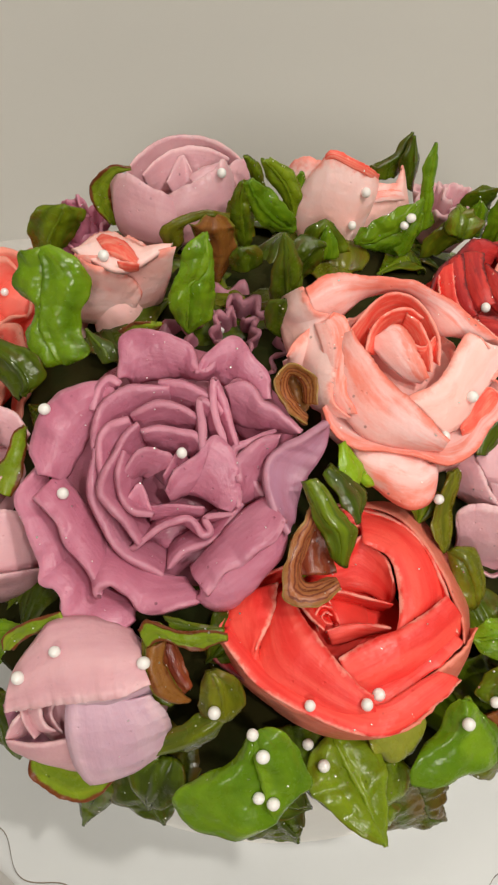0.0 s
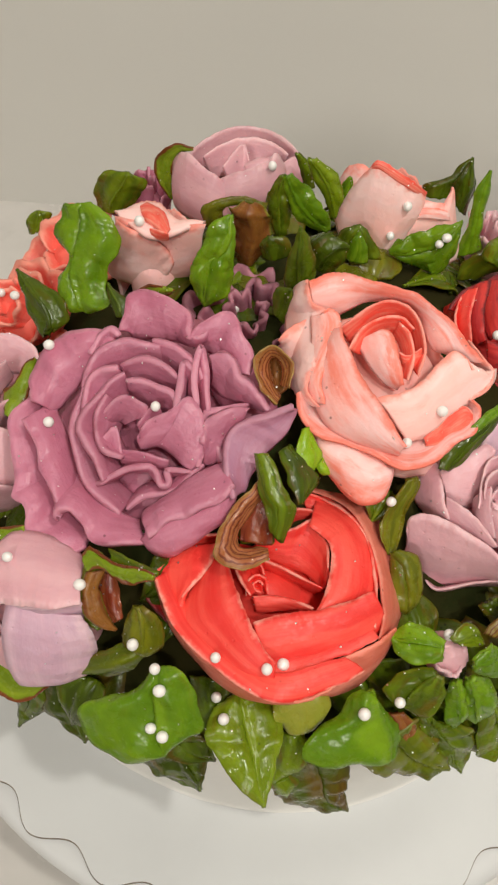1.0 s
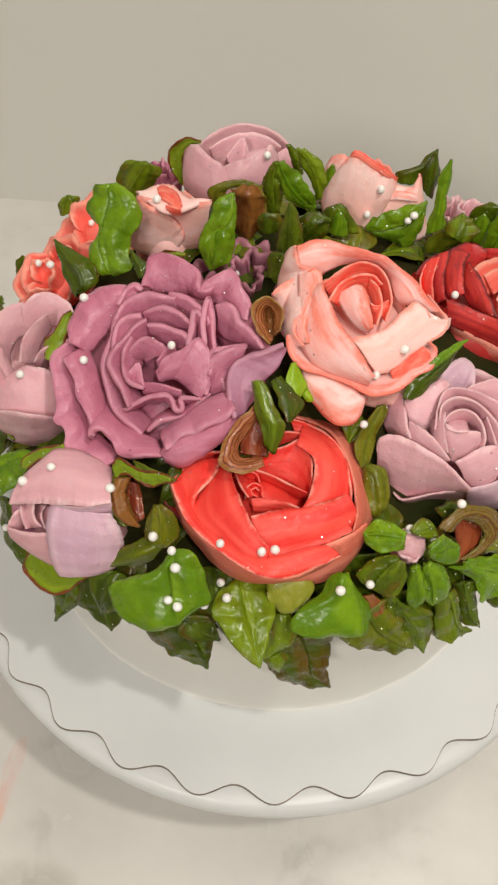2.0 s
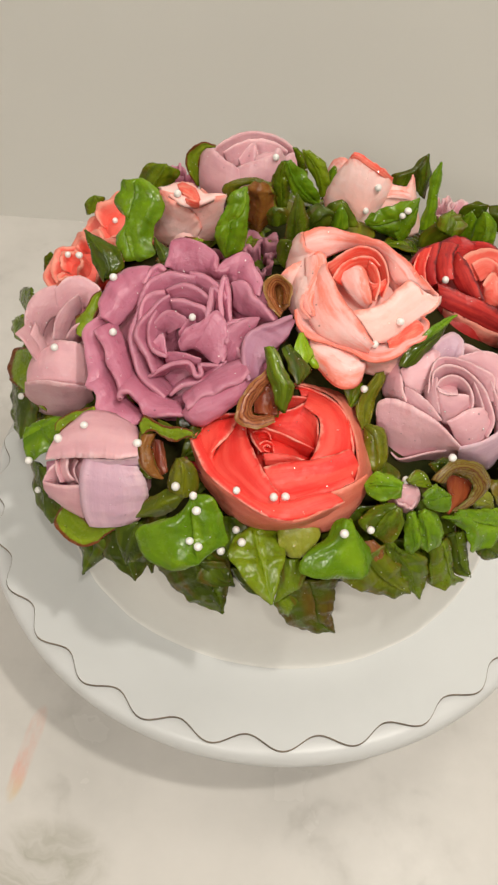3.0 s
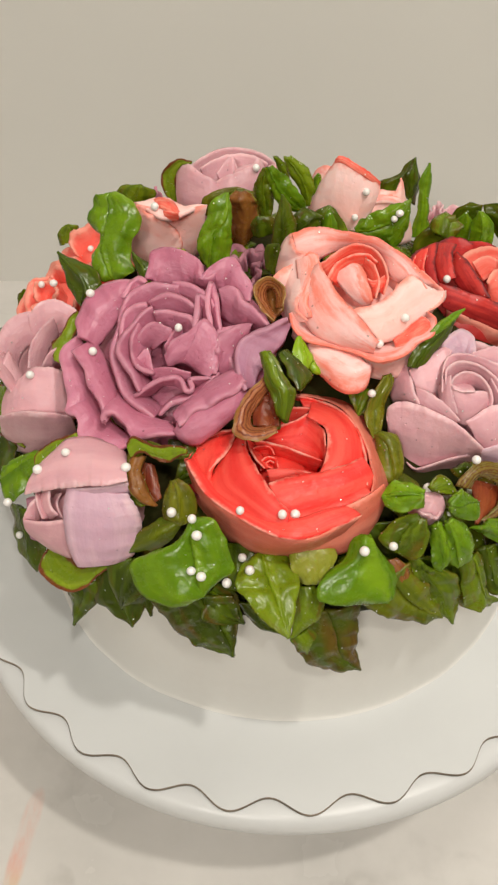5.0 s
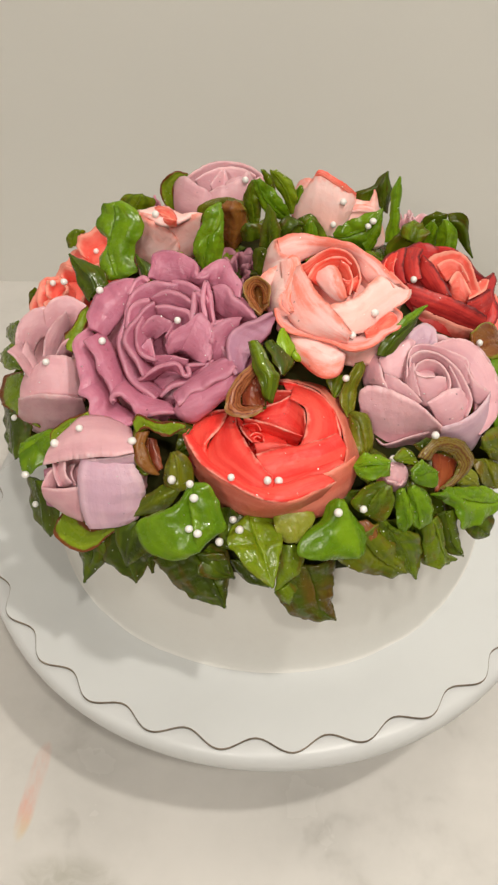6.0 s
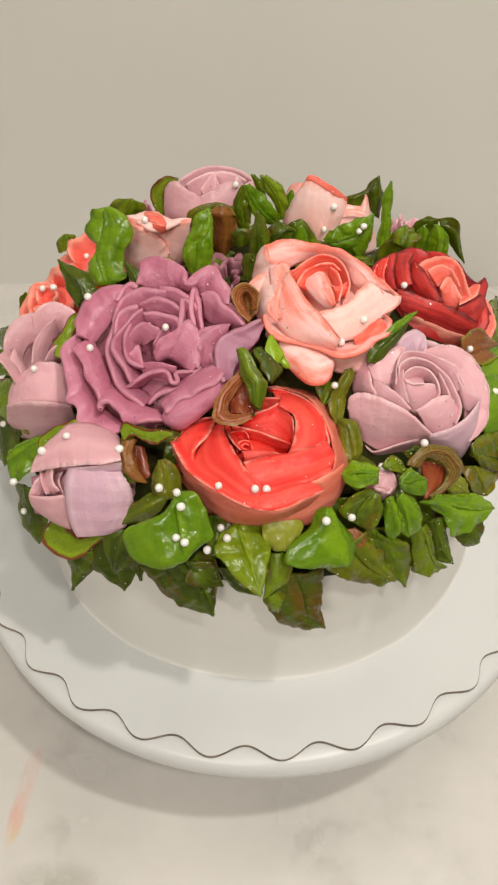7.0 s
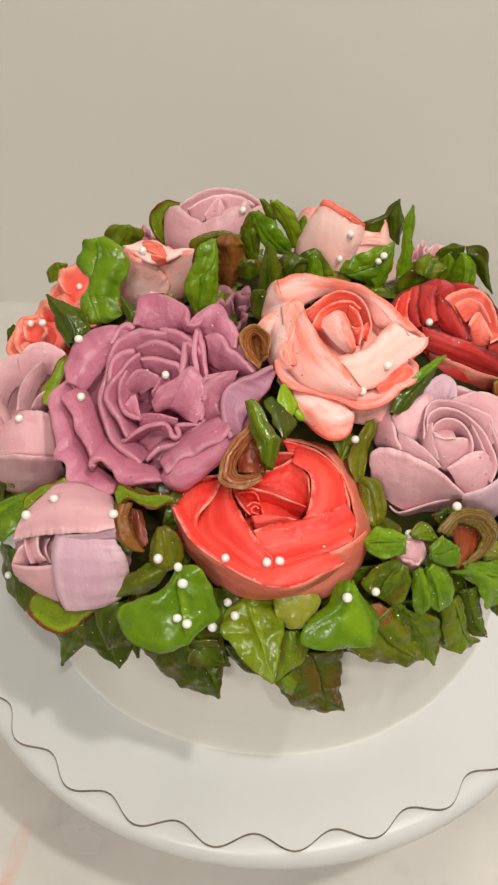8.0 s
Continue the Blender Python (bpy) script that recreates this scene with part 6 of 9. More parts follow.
def lobe(thing, mat, edge, ridge, lie, puff, over, seed, thick=1.9):
    """Half of a leaf between its outer edge and its ridge (millimetres); the half that lies over ends in a raised lip."""
    size = np.linalg.norm(np.diff(np.array(ridge), axis=0), axis=1).sum()
    nu, nv = int(min(56, max(20, size / 0.6))), 18
    a, b = smooth_line(ridge, nu), smooth_line(edge, nu)
    across = (b - a)[:, None] / (np.linalg.norm(b - a, axis=1)[:, None, None] + 1e-9)
    wide = np.minimum(1, np.linalg.norm(b - a, axis=1)[:, None, None] / 5)
    v = np.linspace(0, 1, nv)[None, :, None]
    u = np.linspace(0, 1, nu)[:, None, None]
    g = a[:, None] * (1 - v) + b[:, None] * v
    lie = np.array(lie)
    shape = puff * wide * (np.sin(math.pi * np.minimum(1, 0.08 + 0.92 * v) ** 0.8) * (1 - 0.35 * u))
    if over:
        shape = shape + 0.9 * wide * np.exp(-((v / 0.1) ** 2))
        g = g - across * 0.9 * wide * (1 - v) ** 6
    else:
        shape = shape - 0.8 * wide * np.exp(-((v / 0.16) ** 2))
    loose = np.array([[noise.noise(Vector((k * size * 0.12, seed * 1.3, q * 1.1))) for q in np.linspace(0, 1, nv)] for k in np.linspace(0, 1, nu)])[..., None]
    rag = np.array([noise.noise(Vector((k * size * 0.2, seed * 1.9, 3))) + 0.5 * noise.noise(Vector((k * size * 0.6, seed * 0.7, 5))) for k in np.linspace(0, 1, nu)])[:, None, None]
    fold = np.array([noise.noise(Vector((k * size * 0.16 + 9, seed * 0.6, 1))) for k in np.linspace(0, 1, nu)])[:, None, None]
    g = g + lie * (shape + 2.0 * loose * wide * (0.3 + 0.7 * v) + 1.8 * fold * wide * v**2) + lie * 0.6 * wide * v * np.sin(6.283 * size * u / 7.5 + 4 * loose - 2 * v + seed) + across * 0.5 * rag * v**4 * wide
    th = (thick * (1 - 0.72 * v**2.4) * (1 - 0.35 * u))[..., 0]
    g = rumple(rumple(g, 0.34, 0.45, seed), 0.12, 1.1, seed)
    vs, f, uv = solid_sheet(g * MM, th * MM)
    part("lobe", mesh_of("lobe", vs, f, mat, uv), thing)


def folded_leaf(mat, one, ridge, other, over="one", puff=1.2, label=""):
    """A piped leaf of two lobes that meet on a ridge, base to tip (metres); one lobe lies a little over its fellow."""
    LEAVES[0] += 1
    seed = LEAVES[0] + 2500
    one, ridge, other = [np.array(p) * 1000 for p in (one, ridge, other)]
    lie = np.cross(one.mean(0) - ridge.mean(0), ridge[-1] - ridge[0])
    lie = lie / (np.linalg.norm(lie) + 1e-9)
    if lie @ np.array((0, -0.6, 0.8)) < 0:
        lie = -lie
    top = new("icing_leaf")
    lobe(top, mat, one, ridge, lie, puff, over == "one", seed)
    lobe(top, mat, other, ridge, lie, puff, over == "other", seed + 7000)
    return tagged(top, label or LEAF_LABELS[mat], "icing leaf", "icing leaves on the cake")


LEAF_LABELS = {
    leaf_bright: "bright green piped buttercream leaf among the flowers",
    leaf_bright2: "yellow-green piped buttercream leaf with a raised midrib",
    leaf_lime: "small lime green piped buttercream leaf under a rose",
    leaf_mid: "green piped buttercream leaf among the flowers",
    leaf_dark: "dark green piped buttercream leaf behind brighter leaves",
    leaf_umber: "dark green leaf of buttercream with a brown streak",
    leaf_olive: "olive green piped buttercream leaf with brown stains",
    leaf_olive2: "glossy olive green piped buttercream leaf",
    leaf_pale: "pale olive piped buttercream leaf with a ruffled edge",
    leaf_brown: "browned piped buttercream leaf with a rounded tip",
    leaf_rim: "green piped buttercream leaf with a red-brown edge",
    leaf_band: "curled buttercream leaf banded in red-brown and ochre",
    leaf_ringed: "curled olive buttercream leaf with thin red-brown rings",
    leaf_russet: "red-brown hollow of a curled buttercream leaf",
}


folded_leaf(leaf_bright, ((-0.0317, -0.1099, 0.2053), (-0.0361, -0.1137, 0.2003), (-0.0428, -0.1151, 0.1974), (-0.0494, -0.1163, 0.1947), (-0.0508, -0.1189, 0.1917), (-0.0475, -0.1237, 0.1873), (-0.0412, -0.1263, 0.1858), (-0.0341, -0.1273, 0.1862), (-0.0280, -0.1257, 0.1892)), ((-0.0300, -0.1095, 0.2061), (-0.0303, -0.1130, 0.2023), (-0.0293, -0.1166, 0.1986), (-0.0287, -0.1208, 0.1943), (-0.0278, -0.1255, 0.1894)), ((-0.0277, -0.1091, 0.2070), (-0.0239, -0.1100, 0.2069), (-0.0212, -0.1143, 0.2028), (-0.0185, -0.1196, 0.1977), (-0.0192, -0.1215, 0.1955), (-0.0233, -0.1230, 0.1931), (-0.0276, -0.1258, 0.1892)), over="other", puff=2.6)
folded_leaf(leaf_bright2, ((-0.0111, -0.1078, 0.1878), (-0.0138, -0.1099, 0.1875), (-0.0169, -0.1130, 0.1871), (-0.0184, -0.1194, 0.1855), (-0.0142, -0.1243, 0.1835), (-0.0097, -0.1290, 0.1815), (-0.0053, -0.1320, 0.1800), (-0.0017, -0.1339, 0.1789)), ((-0.0098, -0.1080, 0.1875), (-0.0079, -0.1148, 0.1853), (-0.0055, -0.1208, 0.1832), (-0.0037, -0.1267, 0.1813), (-0.0017, -0.1337, 0.1790)), ((-0.0080, -0.1071, 0.1875), (-0.0039, -0.1057, 0.1873), (-0.0002, -0.1094, 0.1858), (0.0022, -0.1146, 0.1839), (0.0011, -0.1210, 0.1822), (-0.0001, -0.1281, 0.1804), (-0.0015, -0.1338, 0.1789)), over="other", puff=1.6)
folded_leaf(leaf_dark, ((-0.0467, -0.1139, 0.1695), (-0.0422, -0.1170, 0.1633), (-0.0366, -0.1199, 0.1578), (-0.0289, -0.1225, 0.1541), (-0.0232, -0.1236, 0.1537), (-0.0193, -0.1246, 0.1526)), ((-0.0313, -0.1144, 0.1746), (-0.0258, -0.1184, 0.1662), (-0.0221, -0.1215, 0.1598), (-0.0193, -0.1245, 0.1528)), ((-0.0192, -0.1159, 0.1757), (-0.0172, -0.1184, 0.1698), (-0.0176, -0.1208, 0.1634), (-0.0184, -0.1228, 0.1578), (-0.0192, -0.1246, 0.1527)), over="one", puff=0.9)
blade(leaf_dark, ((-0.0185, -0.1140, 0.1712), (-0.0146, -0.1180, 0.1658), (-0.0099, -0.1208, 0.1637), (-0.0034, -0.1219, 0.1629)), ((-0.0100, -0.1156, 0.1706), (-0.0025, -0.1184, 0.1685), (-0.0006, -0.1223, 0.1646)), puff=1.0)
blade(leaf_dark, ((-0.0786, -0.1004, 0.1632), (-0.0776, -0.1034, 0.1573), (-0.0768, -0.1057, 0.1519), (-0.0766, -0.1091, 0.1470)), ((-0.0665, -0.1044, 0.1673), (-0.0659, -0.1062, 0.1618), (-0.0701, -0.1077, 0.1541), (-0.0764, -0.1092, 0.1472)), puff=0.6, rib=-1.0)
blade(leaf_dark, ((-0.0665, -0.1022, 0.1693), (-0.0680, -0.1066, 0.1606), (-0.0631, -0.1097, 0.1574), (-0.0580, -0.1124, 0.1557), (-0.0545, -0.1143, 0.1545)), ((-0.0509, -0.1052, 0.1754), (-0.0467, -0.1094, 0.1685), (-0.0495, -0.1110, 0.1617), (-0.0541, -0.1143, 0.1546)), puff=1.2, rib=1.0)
blade(leaf_olive, ((-0.0392, -0.0936, 0.2064), (-0.0411, -0.0972, 0.2023), (-0.0422, -0.1002, 0.1974), (-0.0366, -0.1025, 0.1952)), ((-0.0364, -0.0944, 0.2083), (-0.0328, -0.0960, 0.2065), (-0.0305, -0.0993, 0.2009), (-0.0317, -0.1009, 0.1971), (-0.0353, -0.1025, 0.1953)), puff=1.5, rib=1.0)
blade(leaf_olive2, ((-0.0366, -0.1007, 0.1973), (-0.0432, -0.1002, 0.1952), (-0.0499, -0.1014, 0.1901), (-0.0544, -0.1027, 0.1837)), ((-0.0350, -0.1015, 0.1956), (-0.0390, -0.1047, 0.1902), (-0.0449, -0.1051, 0.1858), (-0.0528, -0.1038, 0.1823)), puff=1.8, rib=0.6)
blade(leaf_rim, ((-0.0847, -0.0927, 0.1696), (-0.0882, -0.0966, 0.1660), (-0.0855, -0.1012, 0.1641), (-0.0782, -0.1066, 0.1646), (-0.0714, -0.1082, 0.1664), (-0.0661, -0.1060, 0.1704), (-0.0598, -0.1035, 0.1744)), ((-0.0839, -0.0907, 0.1697), (-0.0784, -0.0947, 0.1703), (-0.0731, -0.0993, 0.1700), (-0.0662, -0.1011, 0.1727), (-0.0598, -0.1027, 0.1752)), puff=-0.8, rib=0)
blade(leaf_pale, ((-0.0012, -0.1094, 0.1886), (-0.0006, -0.1126, 0.1856), (0.0026, -0.1153, 0.1820), (0.0071, -0.1149, 0.1810)), ((0.0024, -0.1069, 0.1905), (0.0095, -0.1065, 0.1919), (0.0138, -0.1088, 0.1892), (0.0116, -0.1131, 0.1837), (0.0080, -0.1147, 0.1808)), puff=1.2, rib=0.6, ruffle=1.0)
folded_leaf(leaf_bright, ((0.0211, -0.1075, 0.1975), (0.0183, -0.1093, 0.1964), (0.0163, -0.1136, 0.1919), (0.0111, -0.1173, 0.1894), (0.0080, -0.1206, 0.1865), (0.0088, -0.1233, 0.1828), (0.0185, -0.1222, 0.1803), (0.0299, -0.1202, 0.1782)), ((0.0226, -0.1077, 0.1967), (0.0253, -0.1109, 0.1915), (0.0285, -0.1142, 0.1862), (0.0298, -0.1176, 0.1814), (0.0301, -0.1199, 0.1785)), ((0.0237, -0.1072, 0.1968), (0.0266, -0.1096, 0.1927), (0.0306, -0.1118, 0.1884), (0.0333, -0.1147, 0.1836), (0.0326, -0.1178, 0.1801), (0.0304, -0.1201, 0.1781)), over="one", puff=2.4)
blade(leaf_brown, ((0.0291, -0.1100, 0.1873), (0.0310, -0.1130, 0.1841), (0.0324, -0.1154, 0.1794)), ((0.0331, -0.1094, 0.1873), (0.0368, -0.1105, 0.1852), (0.0379, -0.1127, 0.1808), (0.0355, -0.1145, 0.1776)), puff=1.0, ruffle=0.6)
blade(leaf_bright, ((0.0326, -0.1150, 0.1776), (0.0321, -0.1161, 0.1746)), ((0.0378, -0.1118, 0.1795), (0.0373, -0.1144, 0.1753), (0.0342, -0.1155, 0.1726)), puff=1.0)
folded_leaf(leaf_umber, ((0.0047, -0.1184, 0.1722), (0.0004, -0.1225, 0.1617), (0.0034, -0.1245, 0.1545), (0.0074, -0.1259, 0.1489), (0.0143, -0.1261, 0.1455), (0.0201, -0.1253, 0.1458), (0.0240, -0.1249, 0.1453)), ((0.0103, -0.1179, 0.1716), (0.0132, -0.1202, 0.1636), (0.0151, -0.1227, 0.1554), (0.0189, -0.1241, 0.1497), (0.0238, -0.1248, 0.1456)), ((0.0224, -0.1160, 0.1724), (0.0220, -0.1190, 0.1637), (0.0222, -0.1220, 0.1546), (0.0242, -0.1249, 0.1453)), over="one", puff=1.2)
blade(leaf_mid, ((-0.0005, -0.1231, 0.1617), (0.0018, -0.1247, 0.1582), (0.0053, -0.1249, 0.1558)), ((0.0059, -0.1208, 0.1658), (0.0084, -0.1226, 0.1619), (0.0060, -0.1248, 0.1560)), puff=1.0)
blade(leaf_mid, ((0.0018, -0.1137, 0.1786), (0.0007, -0.1173, 0.1734), (0.0002, -0.1211, 0.1677), (-0.0002, -0.1236, 0.1632)), ((0.0073, -0.1135, 0.1785), (0.0105, -0.1170, 0.1750), (0.0097, -0.1197, 0.1704), (0.0049, -0.1219, 0.1667), (0.0004, -0.1236, 0.1632)), puff=2.6, rib=0)
folded_leaf(leaf_olive2, ((0.0220, -0.1206, 0.1786), (0.0282, -0.1209, 0.1735), (0.0360, -0.1202, 0.1688), (0.0440, -0.1187, 0.1654), (0.0502, -0.1163, 0.1647)), ((0.0306, -0.1130, 0.1842), (0.0365, -0.1152, 0.1765), (0.0437, -0.1160, 0.1699), (0.0500, -0.1162, 0.1651)), ((0.0372, -0.1088, 0.1861), (0.0427, -0.1108, 0.1789), (0.0470, -0.1130, 0.1722), (0.0504, -0.1161, 0.1650)), over="other", puff=1.8)
folded_leaf(leaf_mid, ((0.0370, -0.1095, 0.1871), (0.0395, -0.1116, 0.1799), (0.0453, -0.1134, 0.1710), (0.0491, -0.1144, 0.1657), (0.0547, -0.1153, 0.1595)), ((0.0388, -0.1088, 0.1877), (0.0432, -0.1104, 0.1803), (0.0482, -0.1120, 0.1729), (0.0514, -0.1142, 0.1648), (0.0547, -0.1152, 0.1597)), ((0.0430, -0.1096, 0.1828), (0.0525, -0.1085, 0.1791), (0.0563, -0.1099, 0.1727), (0.0561, -0.1123, 0.1665), (0.0549, -0.1153, 0.1594)), over="one", puff=1.2)
folded_leaf(leaf_mid, ((0.0551, -0.1051, 0.1817), (0.0560, -0.1090, 0.1736), (0.0575, -0.1122, 0.1658), (0.0624, -0.1111, 0.1615), (0.0676, -0.1082, 0.1599), (0.0724, -0.1052, 0.1591)), ((0.0591, -0.1027, 0.1807), (0.0622, -0.1045, 0.1735), (0.0645, -0.1065, 0.1670), (0.0666, -0.1072, 0.1631), (0.0721, -0.1053, 0.1593)), ((0.0616, -0.1010, 0.1805), (0.0647, -0.1025, 0.1739), (0.0662, -0.1049, 0.1676), (0.0678, -0.1059, 0.1637), (0.0723, -0.1051, 0.1593)), over="other", puff=1.4)
folded_leaf(leaf_dark, ((0.0625, -0.0976, 0.1775), (0.0646, -0.1005, 0.1704), (0.0661, -0.1029, 0.1643), (0.0692, -0.1038, 0.1611), (0.0752, -0.1037, 0.1588)), ((0.0658, -0.0967, 0.1782), (0.0683, -0.0995, 0.1710), (0.0709, -0.1021, 0.1641), (0.0752, -0.1036, 0.1590)), ((0.0690, -0.0957, 0.1789), (0.0712, -0.0978, 0.1734), (0.0730, -0.1008, 0.1662), (0.0754, -0.1036, 0.1590)), over="other", puff=1.0)
folded_leaf(leaf_bright, ((0.0417, -0.0962, 0.2055), (0.0370, -0.0928, 0.2053), (0.0328, -0.0912, 0.2043), (0.0282, -0.0938, 0.2011)), ((0.0411, -0.0977, 0.2046), (0.0360, -0.0960, 0.2033), (0.0309, -0.0951, 0.2016), (0.0280, -0.0943, 0.2008)), ((0.0408, -0.1006, 0.2030), (0.0358, -0.1012, 0.2006), (0.0308, -0.0992, 0.1995), (0.0282, -0.0948, 0.2006)), over="one", puff=0.8)
folded_leaf(leaf_mid, ((0.0388, -0.1022, 0.2008), (0.0341, -0.1019, 0.1994), (0.0295, -0.1036, 0.1952), (0.0275, -0.1052, 0.1921), (0.0325, -0.1083, 0.1895)), ((0.0399, -0.1029, 0.2003), (0.0367, -0.1046, 0.1966), (0.0348, -0.1064, 0.1932), (0.0330, -0.1084, 0.1896)), ((0.0418, -0.1034, 0.2003), (0.0427, -0.1070, 0.1955), (0.0408, -0.1099, 0.1906), (0.0373, -0.1107, 0.1880), (0.0332, -0.1087, 0.1894)), over="other", puff=0.8)
folded_leaf(leaf_bright, ((0.0436, -0.1041, 0.1982), (0.0439, -0.1070, 0.1899), (0.0453, -0.1092, 0.1836), (0.0477, -0.1099, 0.1816)), ((0.0451, -0.1038, 0.1990), (0.0468, -0.1060, 0.1930), (0.0483, -0.1084, 0.1860), (0.0480, -0.1099, 0.1819)), ((0.0466, -0.1038, 0.1991), (0.0489, -0.1060, 0.1930), (0.0506, -0.1084, 0.1860), (0.0484, -0.1099, 0.1817)), over="one", puff=0.8)
folded_leaf(leaf_bright, ((0.0477, -0.1034, 0.1975), (0.0493, -0.1058, 0.1899), (0.0509, -0.1077, 0.1836), (0.0536, -0.1081, 0.1814)), ((0.0486, -0.1029, 0.1986), (0.0520, -0.1048, 0.1916), (0.0537, -0.1067, 0.1853), (0.0538, -0.1080, 0.1816)), ((0.0499, -0.1024, 0.1996), (0.0558, -0.1032, 0.1948), (0.0584, -0.1049, 0.1885), (0.0580, -0.1068, 0.1832), (0.0540, -0.1080, 0.1813)), over="other", puff=0.8)
folded_leaf(leaf_bright, ((0.0483, -0.1004, 0.2051), (0.0515, -0.0960, 0.2064), (0.0548, -0.0957, 0.2036), (0.0593, -0.0955, 0.1997)), ((0.0485, -0.1014, 0.2039), (0.0526, -0.0990, 0.2025), (0.0557, -0.0972, 0.2014), (0.0593, -0.0958, 0.1995)), ((0.0487, -0.1025, 0.2027), (0.0526, -0.1024, 0.1992), (0.0585, -0.1001, 0.1960), (0.0595, -0.0959, 0.1991)), over="one", puff=0.7)
folded_leaf(leaf_mid, ((0.0421, -0.0963, 0.2072), (0.0450, -0.0924, 0.2080), (0.0494, -0.0918, 0.2064), (0.0517, -0.0946, 0.2040)), ((0.0438, -0.0968, 0.2062), (0.0468, -0.0945, 0.2062), (0.0493, -0.0938, 0.2054), (0.0515, -0.0950, 0.2038)), ((0.0451, -0.0974, 0.2054), (0.0482, -0.0969, 0.2043), (0.0513, -0.0959, 0.2035), (0.0517, -0.0953, 0.2036)), over="one", puff=0.6)
folded_leaf(leaf_bright, ((0.0645, -0.0938, 0.1892), (0.0746, -0.0894, 0.1842), (0.0828, -0.0855, 0.1804), (0.0900, -0.0842, 0.1746), (0.0930, -0.0847, 0.1709)), ((0.0630, -0.0957, 0.1886), (0.0733, -0.0925, 0.1818), (0.0830, -0.0889, 0.1762), (0.0927, -0.0848, 0.1710)), ((0.0584, -0.0986, 0.1898), (0.0636, -0.0974, 0.1859), (0.0681, -0.0976, 0.1810), (0.0701, -0.0996, 0.1765), (0.0724, -0.1010, 0.1725), (0.0792, -0.0970, 0.1703), (0.0874, -0.0902, 0.1700), (0.0928, -0.0850, 0.1708)), over="one", puff=1.7)
folded_leaf(leaf_dark, ((0.0752, -0.0960, 0.1677), (0.0767, -0.0967, 0.1649), (0.0795, -0.0967, 0.1623), (0.0837, -0.0956, 0.1600), (0.0874, -0.0937, 0.1598)), ((0.0768, -0.0942, 0.1692), (0.0805, -0.0942, 0.1656), (0.0842, -0.0940, 0.1624), (0.0871, -0.0936, 0.1602)), ((0.0888, -0.0874, 0.1696), (0.0883, -0.0894, 0.1665), (0.0878, -0.0915, 0.1632), (0.0873, -0.0935, 0.1601)), over="one", puff=1.0)
folded_leaf(leaf_olive2, ((0.0807, -0.0724, 0.1944), (0.0861, -0.0663, 0.1935), (0.0940, -0.0598, 0.1900), (0.1028, -0.0529, 0.1857)), ((0.0816, -0.0743, 0.1915), (0.0892, -0.0697, 0.1864), (0.0972, -0.0652, 0.1809), (0.1048, -0.0606, 0.1758)), ((0.0846, -0.0751, 0.1870), (0.0908, -0.0728, 0.1815), (0.0988, -0.0687, 0.1755), (0.1048, -0.0630, 0.1736)), over="one", puff=1.3)
folded_leaf(leaf_olive, ((0.0774, -0.0783, 0.1889), (0.0787, -0.0820, 0.1844), (0.0831, -0.0831, 0.1788), (0.0897, -0.0806, 0.1734)), ((0.0825, -0.0757, 0.1853), (0.0863, -0.0773, 0.1799), (0.0898, -0.0803, 0.1737)), ((0.0901, -0.0710, 0.1806), (0.0993, -0.0671, 0.1736), (0.0949, -0.0740, 0.1730), (0.0904, -0.0801, 0.1732)), over="other", puff=1.0)
folded_leaf(leaf_pale, ((0.0708, -0.0842, 0.1839), (0.0738, -0.0844, 0.1798), (0.0778, -0.0842, 0.1782), (0.0813, -0.0838, 0.1789)), ((0.0732, -0.0837, 0.1865), (0.0776, -0.0837, 0.1825), (0.0813, -0.0838, 0.1792)), ((0.0756, -0.0831, 0.1896), (0.0793, -0.0833, 0.1854), (0.0814, -0.0837, 0.1795)), over="one", puff=0.9)
blade(leaf_ringed, ((0.0514, -0.0925, 0.2030), (0.0545, -0.0893, 0.2060), (0.0590, -0.0860, 0.2077), (0.0651, -0.0836, 0.2061), (0.0715, -0.0824, 0.2019), (0.0757, -0.0832, 0.1964), (0.0757, -0.0857, 0.1916), (0.0715, -0.0894, 0.1889), (0.0647, -0.0936, 0.1877)), ((0.0577, -0.0905, 0.2005), (0.0590, -0.0888, 0.2025), (0.0621, -0.0874, 0.2020), (0.0669, -0.0866, 0.1987), (0.0690, -0.0875, 0.1950), (0.0675, -0.0900, 0.1917), (0.0622, -0.0944, 0.1888)), puff=1.6, rib=0)
blade(leaf_russet, ((0.0585, -0.0858, 0.1995), (0.0595, -0.0885, 0.1959), (0.0606, -0.0912, 0.1923), (0.0604, -0.0953, 0.1881)), ((0.0697, -0.0835, 0.1941), (0.0693, -0.0865, 0.1913), (0.0661, -0.0907, 0.1891), (0.0614, -0.0951, 0.1876)), puff=-0.6, rib=0)
folded_leaf(leaf_bright, ((-0.1047, -0.0635, 0.1796), (-0.0997, -0.0632, 0.1839), (-0.0922, -0.0640, 0.1893), (-0.0848, -0.0680, 0.1921)), ((-0.1044, -0.0676, 0.1764), (-0.0982, -0.0670, 0.1820), (-0.0920, -0.0672, 0.1868), (-0.0860, -0.0690, 0.1903)), ((-0.1040, -0.0741, 0.1714), (-0.0989, -0.0746, 0.1751), (-0.0941, -0.0734, 0.1800), (-0.0894, -0.0714, 0.1855), (-0.0871, -0.0704, 0.1882)), over="other", puff=1.0)
